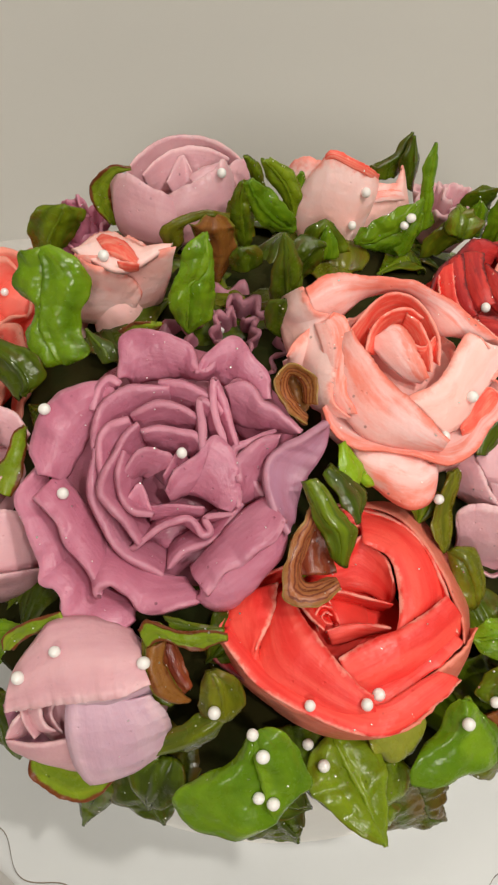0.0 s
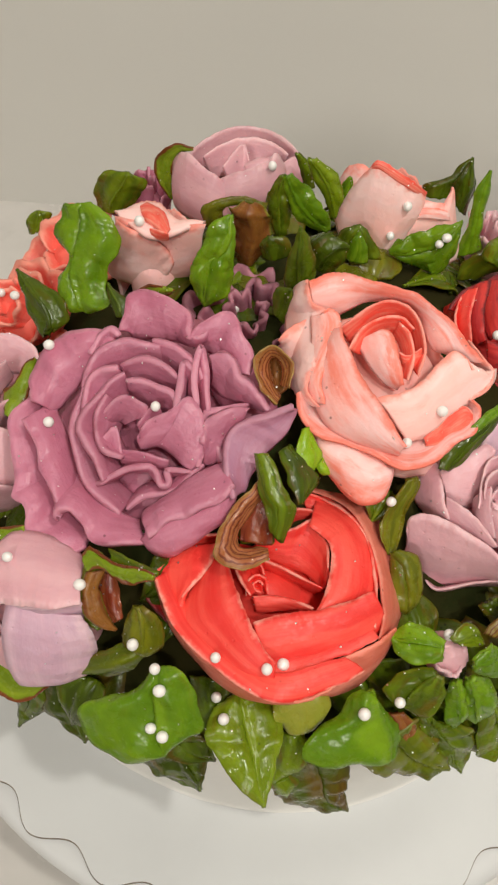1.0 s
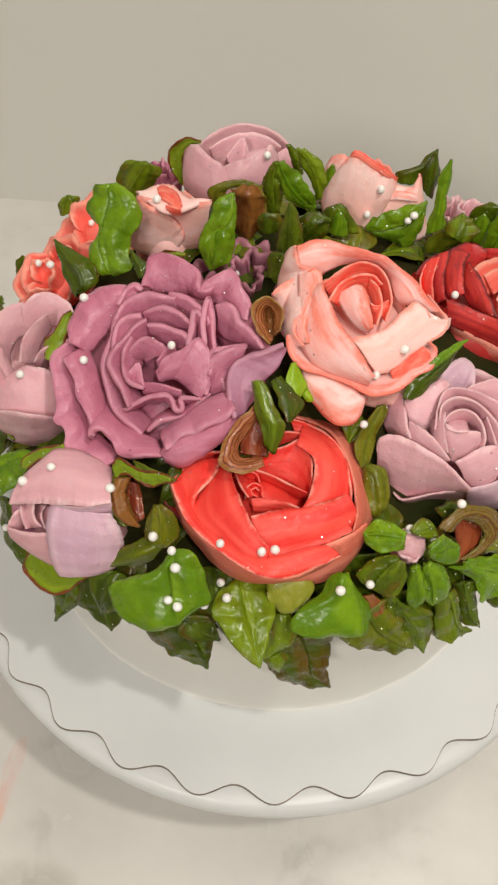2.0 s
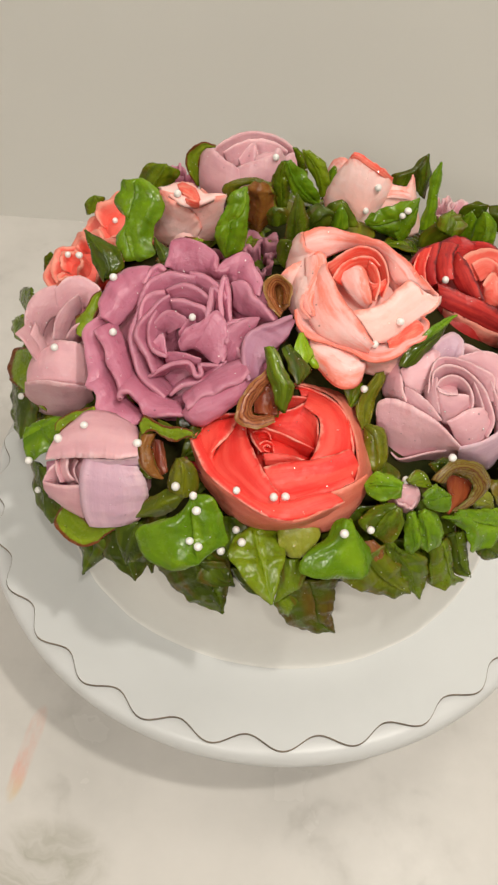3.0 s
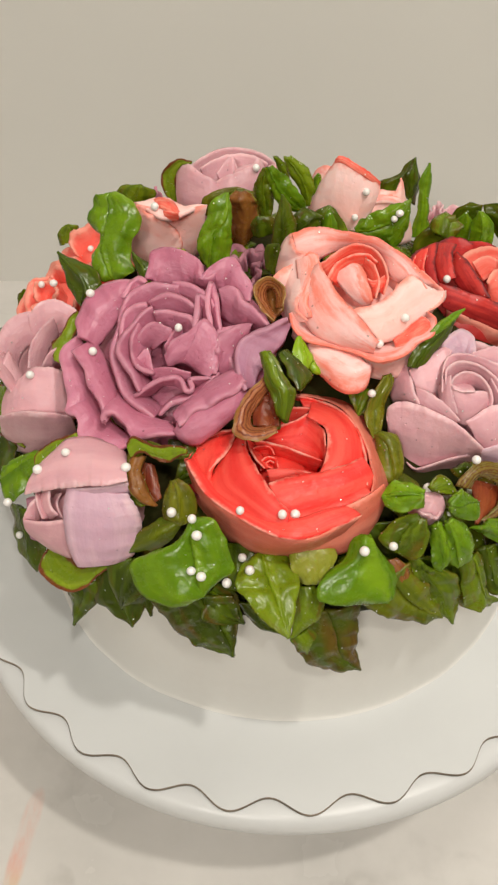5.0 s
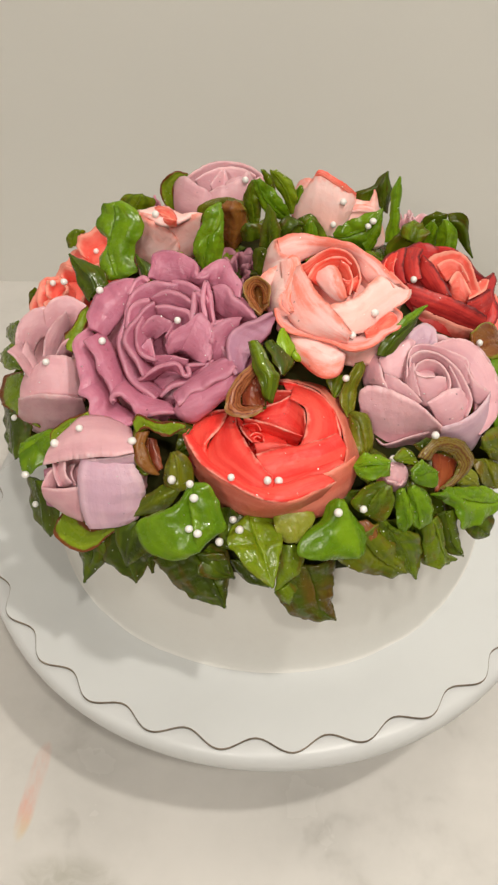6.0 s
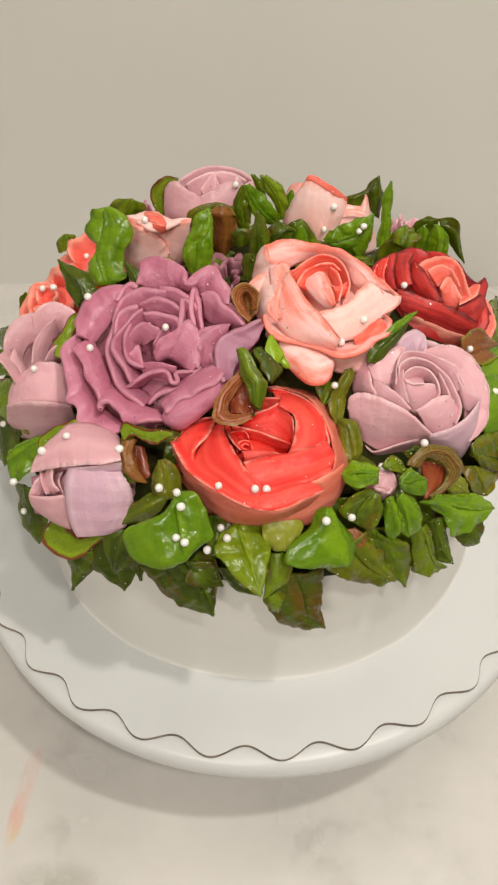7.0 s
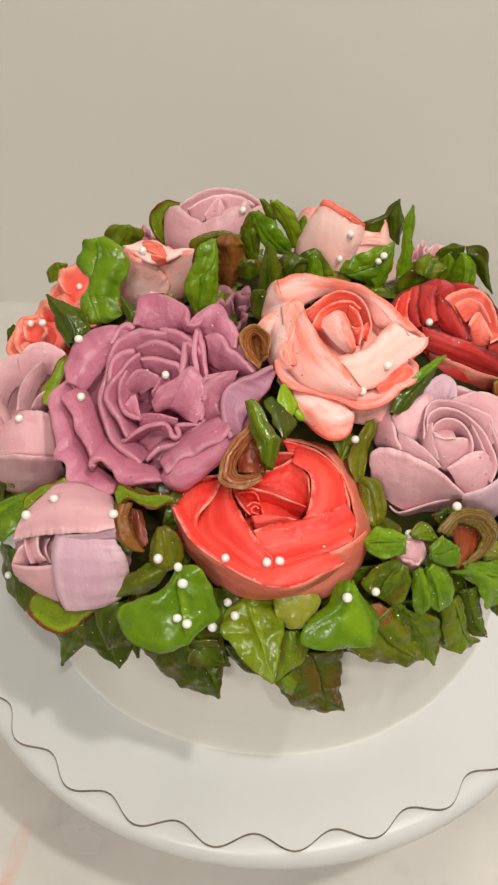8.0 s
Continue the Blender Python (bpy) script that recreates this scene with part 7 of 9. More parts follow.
blade(leaf_rim, ((-0.1137, -0.0203, 0.1832), (-0.1231, -0.0139, 0.1750), (-0.1245, -0.0243, 0.1699), (-0.1134, -0.0400, 0.1747), (-0.0991, -0.0539, 0.1799)), ((-0.1101, -0.0280, 0.1829), (-0.1071, -0.0370, 0.1813), (-0.0992, -0.0528, 0.1802)), puff=-0.8, rib=0)
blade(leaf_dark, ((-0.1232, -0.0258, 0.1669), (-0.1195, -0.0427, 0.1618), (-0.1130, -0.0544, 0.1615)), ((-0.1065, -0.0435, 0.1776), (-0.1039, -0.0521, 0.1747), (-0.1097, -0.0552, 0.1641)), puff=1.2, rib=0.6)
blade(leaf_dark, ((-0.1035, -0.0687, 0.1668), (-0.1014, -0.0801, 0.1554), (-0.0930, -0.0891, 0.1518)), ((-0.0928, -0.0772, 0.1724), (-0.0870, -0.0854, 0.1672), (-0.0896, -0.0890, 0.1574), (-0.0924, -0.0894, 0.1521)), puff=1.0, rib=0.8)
blade(leaf_mid, ((-0.1304, 0.0281, 0.1609), (-0.1388, 0.0424, 0.1554), (-0.1361, 0.0423, 0.1624), (-0.1253, 0.0267, 0.1765)), ((-0.1229, 0.0127, 0.1711), (-0.1224, 0.0168, 0.1751), (-0.1234, 0.0237, 0.1771)), puff=0.8)
blade(leaf_mid, ((-0.1168, -0.0100, 0.1754), (-0.1280, 0.0000, 0.1688), (-0.1334, 0.0135, 0.1662), (-0.1230, 0.0040, 0.1798)), ((-0.1154, -0.0075, 0.1768), (-0.1171, -0.0022, 0.1794), (-0.1203, 0.0001, 0.1824)), puff=1.0)
blade(leaf_mid, ((-0.1237, 0.0508, 0.1652), (-0.1255, 0.0480, 0.1702), (-0.1236, 0.0464, 0.1784), (-0.1203, 0.0475, 0.1820)), ((-0.1148, 0.0425, 0.1722), (-0.1184, 0.0522, 0.1709), (-0.1192, 0.0490, 0.1795)), puff=0.8)
folded_leaf(leaf_bright, ((-0.0692, 0.0117, 0.2480), (-0.0732, 0.0127, 0.2477), (-0.0741, 0.0105, 0.2445), (-0.0766, 0.0083, 0.2408), (-0.0742, 0.0057, 0.2383), (-0.0713, 0.0036, 0.2368), (-0.0720, 0.0014, 0.2338), (-0.0750, -0.0006, 0.2301), (-0.0735, -0.0042, 0.2260), (-0.0708, -0.0071, 0.2234), (-0.0665, -0.0076, 0.2244)), ((-0.0669, 0.0118, 0.2489), (-0.0661, 0.0078, 0.2442), (-0.0680, 0.0038, 0.2383), (-0.0694, -0.0004, 0.2325), (-0.0679, -0.0048, 0.2275), (-0.0659, -0.0076, 0.2246)), ((-0.0645, 0.0118, 0.2499), (-0.0582, 0.0081, 0.2476), (-0.0552, 0.0042, 0.2438), (-0.0565, 0.0013, 0.2397), (-0.0592, -0.0005, 0.2363), (-0.0598, -0.0042, 0.2313), (-0.0581, -0.0077, 0.2275), (-0.0645, -0.0083, 0.2243)), over="other", puff=1.6)
folded_leaf(leaf_bright, ((-0.0240, 0.0098, 0.2509), (-0.0294, 0.0088, 0.2475), (-0.0312, 0.0066, 0.2418), (-0.0347, 0.0040, 0.2350), (-0.0340, 0.0014, 0.2288), (-0.0306, -0.0009, 0.2236)), ((-0.0234, 0.0097, 0.2505), (-0.0238, 0.0070, 0.2440), (-0.0266, 0.0054, 0.2395), (-0.0296, 0.0042, 0.2362), (-0.0304, -0.0007, 0.2243)), ((-0.0229, 0.0098, 0.2509), (-0.0217, 0.0065, 0.2431), (-0.0220, 0.0027, 0.2336), (-0.0235, 0.0003, 0.2277), (-0.0300, -0.0009, 0.2237)), over="one", puff=1.2)
blade(leaf_dark, ((-0.0801, -0.0088, 0.2127), (-0.0833, -0.0068, 0.2170), (-0.0865, -0.0021, 0.2243), (-0.0890, 0.0035, 0.2291)), ((-0.0755, -0.0110, 0.2185), (-0.0707, -0.0091, 0.2226), (-0.0742, -0.0042, 0.2272), (-0.0826, 0.0010, 0.2282), (-0.0885, 0.0035, 0.2291)), puff=1.4, rib=1.8)
blade(leaf_dark, ((-0.0549, -0.0124, 0.2284), (-0.0577, -0.0097, 0.2324), (-0.0584, -0.0060, 0.2348)), ((-0.0506, -0.0144, 0.2303), (-0.0516, -0.0110, 0.2333), (-0.0578, -0.0061, 0.2348)), puff=0.8, rib=0.8)
blade(leaf_rim, ((-0.0495, -0.0066, 0.2339), (-0.0458, -0.0086, 0.2391), (-0.0415, -0.0108, 0.2402)), ((-0.0425, -0.0101, 0.2341), (-0.0393, -0.0110, 0.2367), (-0.0382, -0.0110, 0.2389)), puff=1.0)
blade(leaf_rim, ((-0.0492, 0.0558, 0.2198), (-0.0534, 0.0567, 0.2285), (-0.0527, 0.0571, 0.2342), (-0.0473, 0.0573, 0.2404), (-0.0397, 0.0570, 0.2397)), ((-0.0463, 0.0558, 0.2198), (-0.0471, 0.0567, 0.2300), (-0.0448, 0.0571, 0.2367), (-0.0398, 0.0570, 0.2386)), puff=-1.0, rib=0)
blade(leaf_mid, ((-0.0743, 0.0533, 0.2147), (-0.0749, 0.0538, 0.2223), (-0.0712, 0.0536, 0.2300), (-0.0627, 0.0532, 0.2315)), ((-0.0627, 0.0520, 0.2156), (-0.0579, 0.0523, 0.2232), (-0.0555, 0.0527, 0.2288), (-0.0620, 0.0531, 0.2309)), puff=1.2, rib=0.8)
blade(leaf_brown, ((-0.0229, 0.0283, 0.2158), (-0.0237, 0.0277, 0.2264), (-0.0244, 0.0274, 0.2354), (-0.0253, 0.0274, 0.2400), (-0.0206, 0.0276, 0.2422)), ((-0.0163, 0.0281, 0.2171), (-0.0130, 0.0275, 0.2258), (-0.0117, 0.0276, 0.2331), (-0.0133, 0.0278, 0.2393), (-0.0176, 0.0277, 0.2419)), puff=5.0, rib=0.3, ruffle=1.6)
blade(leaf_olive, ((-0.0331, 0.0283, 0.2314), (-0.0341, 0.0285, 0.2376), (-0.0269, 0.0287, 0.2421), (-0.0202, 0.0289, 0.2432), (-0.0135, 0.0292, 0.2408)), ((-0.0273, 0.0286, 0.2324), (-0.0271, 0.0286, 0.2370), (-0.0244, 0.0287, 0.2393), (-0.0197, 0.0289, 0.2400), (-0.0141, 0.0290, 0.2380)), puff=1.0, rib=0.1)
folded_leaf(leaf_mid, ((-0.0104, 0.0319, 0.2494), (-0.0139, 0.0314, 0.2414), (-0.0123, 0.0301, 0.2331), (-0.0086, 0.0287, 0.2252)), ((-0.0093, 0.0318, 0.2497), (-0.0101, 0.0309, 0.2417), (-0.0094, 0.0298, 0.2338), (-0.0084, 0.0287, 0.2256)), ((-0.0080, 0.0315, 0.2489), (-0.0063, 0.0302, 0.2397), (-0.0062, 0.0292, 0.2324), (-0.0079, 0.0286, 0.2252)), over="one", puff=1.0)
folded_leaf(leaf_bright, ((-0.0093, 0.0310, 0.2496), (-0.0072, 0.0299, 0.2410), (-0.0020, 0.0290, 0.2341), (0.0059, 0.0285, 0.2317)), ((-0.0080, 0.0310, 0.2503), (-0.0044, 0.0301, 0.2433), (0.0013, 0.0292, 0.2367), (0.0064, 0.0286, 0.2324)), ((-0.0065, 0.0311, 0.2512), (-0.0008, 0.0304, 0.2461), (0.0059, 0.0293, 0.2384), (0.0072, 0.0286, 0.2327)), over="other", puff=1.2)
folded_leaf(leaf_bright2, ((-0.0019, 0.0423, 0.2490), (-0.0002, 0.0414, 0.2431), (0.0044, 0.0401, 0.2365), (0.0074, 0.0389, 0.2292)), ((-0.0008, 0.0422, 0.2488), (0.0037, 0.0411, 0.2437), (0.0073, 0.0399, 0.2371), (0.0085, 0.0389, 0.2297)), ((0.0006, 0.0421, 0.2496), (0.0070, 0.0410, 0.2453), (0.0107, 0.0396, 0.2373), (0.0090, 0.0388, 0.2293)), over="other", puff=1.0)
blade(leaf_mid, ((-0.0022, 0.0495, 0.2328), (-0.0042, 0.0497, 0.2401), (-0.0064, 0.0494, 0.2461)), ((0.0019, 0.0499, 0.2326), (-0.0005, 0.0503, 0.2412), (-0.0047, 0.0497, 0.2461)), puff=0.8)
blade(leaf_bright, ((0.0096, 0.0477, 0.2294), (0.0101, 0.0487, 0.2348), (0.0121, 0.0491, 0.2385)), ((0.0134, 0.0478, 0.2308), (0.0143, 0.0485, 0.2349), (0.0132, 0.0490, 0.2382)), puff=0.6)
blade(leaf_dark, ((-0.0065, 0.0017, 0.2225), (-0.0066, 0.0017, 0.2397), (-0.0046, 0.0026, 0.2488), (-0.0033, 0.0034, 0.2534)), ((0.0026, 0.0003, 0.2351), (0.0022, 0.0013, 0.2429), (-0.0003, 0.0028, 0.2495), (-0.0028, 0.0035, 0.2534)), puff=1.6, rib=1.4)
blade(leaf_dark, ((-0.0005, 0.0144, 0.2322), (0.0015, 0.0155, 0.2387), (0.0065, 0.0162, 0.2412), (0.0121, 0.0152, 0.2382)), ((0.0068, 0.0134, 0.2271), (0.0105, 0.0138, 0.2312), (0.0121, 0.0149, 0.2372)), puff=1.2, rib=0.8)
blade(leaf_dark, ((-0.0097, -0.0064, 0.2307), (-0.0089, -0.0067, 0.2379), (-0.0049, -0.0075, 0.2398)), ((-0.0040, -0.0077, 0.2258), (-0.0023, -0.0079, 0.2332), (-0.0041, -0.0076, 0.2394)), puff=1.0)
blade(leaf_dark, ((-0.0140, 0.0212, 0.2251), (-0.0150, 0.0211, 0.2309), (-0.0126, 0.0210, 0.2346)), ((-0.0049, 0.0200, 0.2288), (-0.0062, 0.0206, 0.2342), (-0.0113, 0.0210, 0.2346)), puff=1.0)
blade(leaf_mid, ((0.0082, 0.0285, 0.2239), (0.0104, 0.0301, 0.2313), (0.0143, 0.0305, 0.2337), (0.0164, 0.0303, 0.2335)), ((0.0248, 0.0279, 0.2228), (0.0223, 0.0287, 0.2284), (0.0193, 0.0296, 0.2322), (0.0169, 0.0302, 0.2336)), puff=1.2, rib=0.8)
blade(leaf_bright, ((0.0128, 0.0247, 0.2247), (0.0140, 0.0258, 0.2309), (0.0159, 0.0267, 0.2350)), ((0.0203, 0.0244, 0.2240), (0.0193, 0.0252, 0.2295), (0.0164, 0.0267, 0.2351)), puff=0.8, rib=-0.8)
folded_leaf(leaf_bright, ((0.0275, 0.0339, 0.2220), (0.0327, 0.0351, 0.2275), (0.0415, 0.0360, 0.2309), (0.0499, 0.0368, 0.2338)), ((0.0281, 0.0338, 0.2213), (0.0354, 0.0342, 0.2224), (0.0429, 0.0350, 0.2256), (0.0497, 0.0367, 0.2333)), ((0.0286, 0.0337, 0.2206), (0.0359, 0.0331, 0.2168), (0.0455, 0.0328, 0.2144), (0.0496, 0.0348, 0.2238), (0.0501, 0.0367, 0.2333)), over="one", puff=1.2)
blade(leaf_bright, ((0.0404, 0.0326, 0.2186), (0.0448, 0.0332, 0.2250), (0.0484, 0.0340, 0.2300)), ((0.0446, 0.0334, 0.2126), (0.0483, 0.0338, 0.2179), (0.0493, 0.0341, 0.2293)), puff=0.8)
blade(leaf_dark, ((0.0400, 0.0636, 0.2231), (0.0405, 0.0643, 0.2276), (0.0478, 0.0657, 0.2294), (0.0516, 0.0675, 0.2333), (0.0549, 0.0687, 0.2355)), ((0.0508, 0.0647, 0.2214), (0.0539, 0.0663, 0.2254), (0.0560, 0.0678, 0.2296), (0.0554, 0.0688, 0.2355)), puff=1.2, rib=0.6)
blade(leaf_dark, ((0.0503, 0.0609, 0.2225), (0.0508, 0.0629, 0.2315), (0.0537, 0.0648, 0.2375)), ((0.0561, 0.0613, 0.2176), (0.0578, 0.0636, 0.2270), (0.0549, 0.0651, 0.2373)), puff=1.2, rib=0.8)
blade(leaf_bright, ((0.0541, 0.0526, 0.2066), (0.0566, 0.0533, 0.2206), (0.0564, 0.0559, 0.2329), (0.0595, 0.0575, 0.2386)), ((0.0636, 0.0535, 0.2094), (0.0611, 0.0541, 0.2216), (0.0611, 0.0564, 0.2312), (0.0601, 0.0576, 0.2386)), puff=1.0, rib=-1.2)
blade(leaf_olive2, ((0.0532, 0.0389, 0.2078), (0.0556, 0.0391, 0.2164), (0.0648, 0.0399, 0.2231), (0.0700, 0.0401, 0.2248)), ((0.0637, 0.0395, 0.2098), (0.0704, 0.0396, 0.2134), (0.0710, 0.0398, 0.2213)), puff=1.4, rib=0.6)
blade(leaf_dark, ((0.0713, 0.0543, 0.2122), (0.0733, 0.0549, 0.2195), (0.0792, 0.0547, 0.2224), (0.0844, 0.0533, 0.2221)), ((0.0764, 0.0539, 0.2027), (0.0807, 0.0537, 0.2062), (0.0840, 0.0533, 0.2173)), puff=1.4, rib=0.6)
blade(leaf_bright, ((0.0720, 0.0479, 0.2096), (0.0726, 0.0481, 0.2174), (0.0758, 0.0482, 0.2211)), ((0.0798, 0.0475, 0.2060), (0.0808, 0.0474, 0.2148), (0.0771, 0.0480, 0.2209)), puff=0.8, rib=0.4)
blade(leaf_bright, ((0.0783, 0.0447, 0.2065), (0.0786, 0.0447, 0.2174), (0.0803, 0.0446, 0.2242)), ((0.0889, 0.0437, 0.2058), (0.0876, 0.0431, 0.2183), (0.0820, 0.0441, 0.2244)), puff=1.4, rib=0.8)
blade(leaf_dark, ((0.0853, 0.0463, 0.2195), (0.0912, 0.0458, 0.2105), (0.0981, 0.0450, 0.2029)), ((0.0822, 0.0471, 0.2258), (0.0910, 0.0444, 0.2262), (0.0941, 0.0447, 0.2150), (0.0982, 0.0449, 0.2036)), puff=1.2, rib=0.6)
blade(leaf_mid, ((-0.1006, 0.0508, 0.2031), (-0.1005, 0.0518, 0.2089), (-0.0966, 0.0524, 0.2125)), ((-0.0937, 0.0514, 0.2060), (-0.0911, 0.0522, 0.2114), (-0.0955, 0.0524, 0.2125)), puff=0.8)
blade(leaf_mid, ((-0.0107, -0.0612, 0.2321), (-0.0094, -0.0681, 0.2275), (-0.0066, -0.0738, 0.2234), (-0.0055, -0.0768, 0.2196)), ((-0.0076, -0.0619, 0.2339), (-0.0043, -0.0663, 0.2308), (-0.0010, -0.0712, 0.2279), (0.0014, -0.0734, 0.2247), (-0.0022, -0.0778, 0.2169)), puff=1.4, rib=-0.6)
blade(leaf_dark, ((-0.0043, -0.0586, 0.2296), (-0.0024, -0.0649, 0.2285), (0.0013, -0.0709, 0.2249)), ((-0.0024, -0.0543, 0.2276), (0.0046, -0.0587, 0.2234), (0.0061, -0.0612, 0.2219), (0.0018, -0.0687, 0.2222)), puff=1.0)
blade(leaf_dark, ((-0.0074, -0.0698, 0.2218), (-0.0055, -0.0755, 0.2184), (-0.0027, -0.0778, 0.2169)), ((-0.0037, -0.0711, 0.2230), (0.0003, -0.0727, 0.2221), (-0.0018, -0.0775, 0.2171)), puff=0.8)
blade(leaf_band, ((-0.0088, -0.0646, 0.2264), (-0.0146, -0.0725, 0.2255), (-0.0183, -0.0789, 0.2231), (-0.0194, -0.0834, 0.2199), (-0.0169, -0.0863, 0.2183), (-0.0107, -0.0871, 0.2186), (-0.0050, -0.0843, 0.2187)), ((-0.0071, -0.0653, 0.2223), (-0.0101, -0.0700, 0.2214), (-0.0128, -0.0745, 0.2196), (-0.0137, -0.0782, 0.2180), (-0.0115, -0.0802, 0.2170), (-0.0058, -0.0803, 0.2172)), puff=1.4, rib=0)
blade(leaf_russet, ((-0.0096, -0.0670, 0.2212), (-0.0128, -0.0725, 0.2177), (-0.0131, -0.0776, 0.2155)), ((-0.0070, -0.0671, 0.2213), (-0.0051, -0.0720, 0.2184), (-0.0047, -0.0782, 0.2157)), puff=-0.6, rib=0)
blade(leaf_band, ((-0.0066, -0.0463, 0.2331), (-0.0106, -0.0435, 0.2369), (-0.0129, -0.0389, 0.2392), (-0.0125, -0.0358, 0.2416), (-0.0095, -0.0335, 0.2428), (-0.0050, -0.0353, 0.2435), (-0.0027, -0.0378, 0.2413), (-0.0030, -0.0424, 0.2366)), ((-0.0059, -0.0400, 0.2313), (-0.0083, -0.0359, 0.2337), (-0.0091, -0.0321, 0.2350), (-0.0080, -0.0306, 0.2363), (-0.0061, -0.0309, 0.2367), (-0.0053, -0.0325, 0.2349), (-0.0056, -0.0364, 0.2323)), puff=1.0, rib=0)
blade(leaf_lime, ((0.0011, -0.0513, 0.2310), (0.0000, -0.0565, 0.2287), (0.0018, -0.0604, 0.2248), (0.0039, -0.0609, 0.2223)), ((0.0025, -0.0500, 0.2295), (0.0055, -0.0533, 0.2270), (0.0073, -0.0549, 0.2250), (0.0052, -0.0579, 0.2237), (0.0041, -0.0605, 0.2224)), puff=0.6, rib=0.6)
blade(leaf_lime, ((0.0052, -0.0575, 0.2236), (0.0071, -0.0589, 0.2217), (0.0108, -0.0578, 0.2205)), ((0.0069, -0.0547, 0.2248), (0.0090, -0.0563, 0.2227), (0.0109, -0.0573, 0.2208)), puff=0.5)
blade(leaf_olive, ((0.0309, -0.0562, 0.2186), (0.0258, -0.0627, 0.2136), (0.0248, -0.0683, 0.2084), (0.0274, -0.0714, 0.2040)), ((0.0339, -0.0548, 0.2187), (0.0350, -0.0564, 0.2163), (0.0319, -0.0625, 0.2110), (0.0306, -0.0690, 0.2048), (0.0282, -0.0714, 0.2040)), puff=-0.8, rib=0)
blade(leaf_olive, ((0.0275, -0.0725, 0.2061), (0.0285, -0.0784, 0.2025), (0.0299, -0.0838, 0.1975), (0.0326, -0.0841, 0.1950)), ((0.0300, -0.0720, 0.2077), (0.0353, -0.0725, 0.2064), (0.0371, -0.0754, 0.2024), (0.0365, -0.0810, 0.1967), (0.0338, -0.0840, 0.1949)), puff=1.6, rib=-1.4)
blade(leaf_bright, ((0.0451, -0.0458, 0.2250), (0.0473, -0.0433, 0.2280), (0.0503, -0.0400, 0.2292), (0.0564, -0.0347, 0.2296), (0.0604, -0.0320, 0.2293)), ((0.0465, -0.0448, 0.2228), (0.0513, -0.0416, 0.2257), (0.0565, -0.0368, 0.2273), (0.0606, -0.0323, 0.2291)), puff=0.6)
blade(leaf_dark, ((0.0387, -0.0529, 0.2199), (0.0412, -0.0484, 0.2237), (0.0457, -0.0447, 0.2257), (0.0545, -0.0369, 0.2276)), ((0.0443, -0.0506, 0.2173), (0.0498, -0.0457, 0.2207), (0.0542, -0.0408, 0.2232), (0.0574, -0.0355, 0.2266)), puff=0.8, rib=-0.6)
blade(leaf_brown, ((-0.0522, -0.0875, 0.2101), (-0.0530, -0.0921, 0.2072), (-0.0515, -0.0963, 0.2033), (-0.0483, -0.0981, 0.2002), (-0.0445, -0.0978, 0.1985)), ((-0.0475, -0.0852, 0.2092), (-0.0487, -0.0896, 0.2067), (-0.0477, -0.0928, 0.2038), (-0.0457, -0.0952, 0.2010), (-0.0439, -0.0970, 0.1987)), puff=1.0, rib=0)
blade(leaf_russet, ((-0.0495, -0.0845, 0.2055), (-0.0493, -0.0908, 0.2004), (-0.0450, -0.0951, 0.1975)), ((-0.0451, -0.0852, 0.2046), (-0.0436, -0.0912, 0.2010), (-0.0428, -0.0942, 0.1987)), puff=-0.6)
blade(leaf_rim, ((-0.0538, -0.0842, 0.2132), (-0.0512, -0.0832, 0.2162), (-0.0474, -0.0853, 0.2157), (-0.0430, -0.0872, 0.2159), (-0.0385, -0.0885, 0.2169), (-0.0333, -0.0901, 0.2180)), ((-0.0519, -0.0874, 0.2100), (-0.0484, -0.0872, 0.2125), (-0.0442, -0.0893, 0.2122), (-0.0398, -0.0910, 0.2125), (-0.0333, -0.0912, 0.2164)), puff=-1.0, rib=0)
blade(leaf_mid, ((-0.0476, -0.0799, 0.2113), (-0.0400, -0.0832, 0.2111), (-0.0333, -0.0858, 0.2104)), ((-0.0451, -0.0847, 0.2094), (-0.0388, -0.0871, 0.2095), (-0.0339, -0.0869, 0.2098)), puff=0.4)
blade(leaf_rim, ((-0.0861, -0.0371, 0.2098), (-0.0874, -0.0308, 0.2117), (-0.0832, -0.0312, 0.2165), (-0.0802, -0.0271, 0.2215), (-0.0771, -0.0276, 0.2245)), ((-0.0833, -0.0385, 0.2092), (-0.0800, -0.0364, 0.2129), (-0.0777, -0.0320, 0.2168), (-0.0767, -0.0254, 0.2212)), puff=1.0, rib=0)
blade(leaf_rim, ((-0.0892, -0.0749, 0.1929), (-0.0878, -0.0726, 0.1967), (-0.0836, -0.0722, 0.2008), (-0.0785, -0.0727, 0.2047), (-0.0726, -0.0742, 0.2082)), ((-0.0864, -0.0758, 0.1944), (-0.0836, -0.0751, 0.1977), (-0.0787, -0.0756, 0.2014), (-0.0742, -0.0761, 0.2049), (-0.0715, -0.0759, 0.2075)), puff=-1.2, rib=0)
blade(leaf_dark, ((0.0522, -0.0840, 0.2018), (0.0571, -0.0860, 0.1970), (0.0632, -0.0824, 0.1966)), ((0.0569, -0.0806, 0.2026), (0.0634, -0.0781, 0.1993), (0.0650, -0.0798, 0.1972)), puff=0.8, rib=0.8)
blade(leaf_brown, ((-0.0070, -0.0417, 0.2310), (-0.0098, -0.0341, 0.2340), (-0.0088, -0.0303, 0.2366)), ((-0.0029, -0.0381, 0.2323), (-0.0037, -0.0338, 0.2351), (-0.0053, -0.0306, 0.2372)), puff=-0.6, rib=0.1)
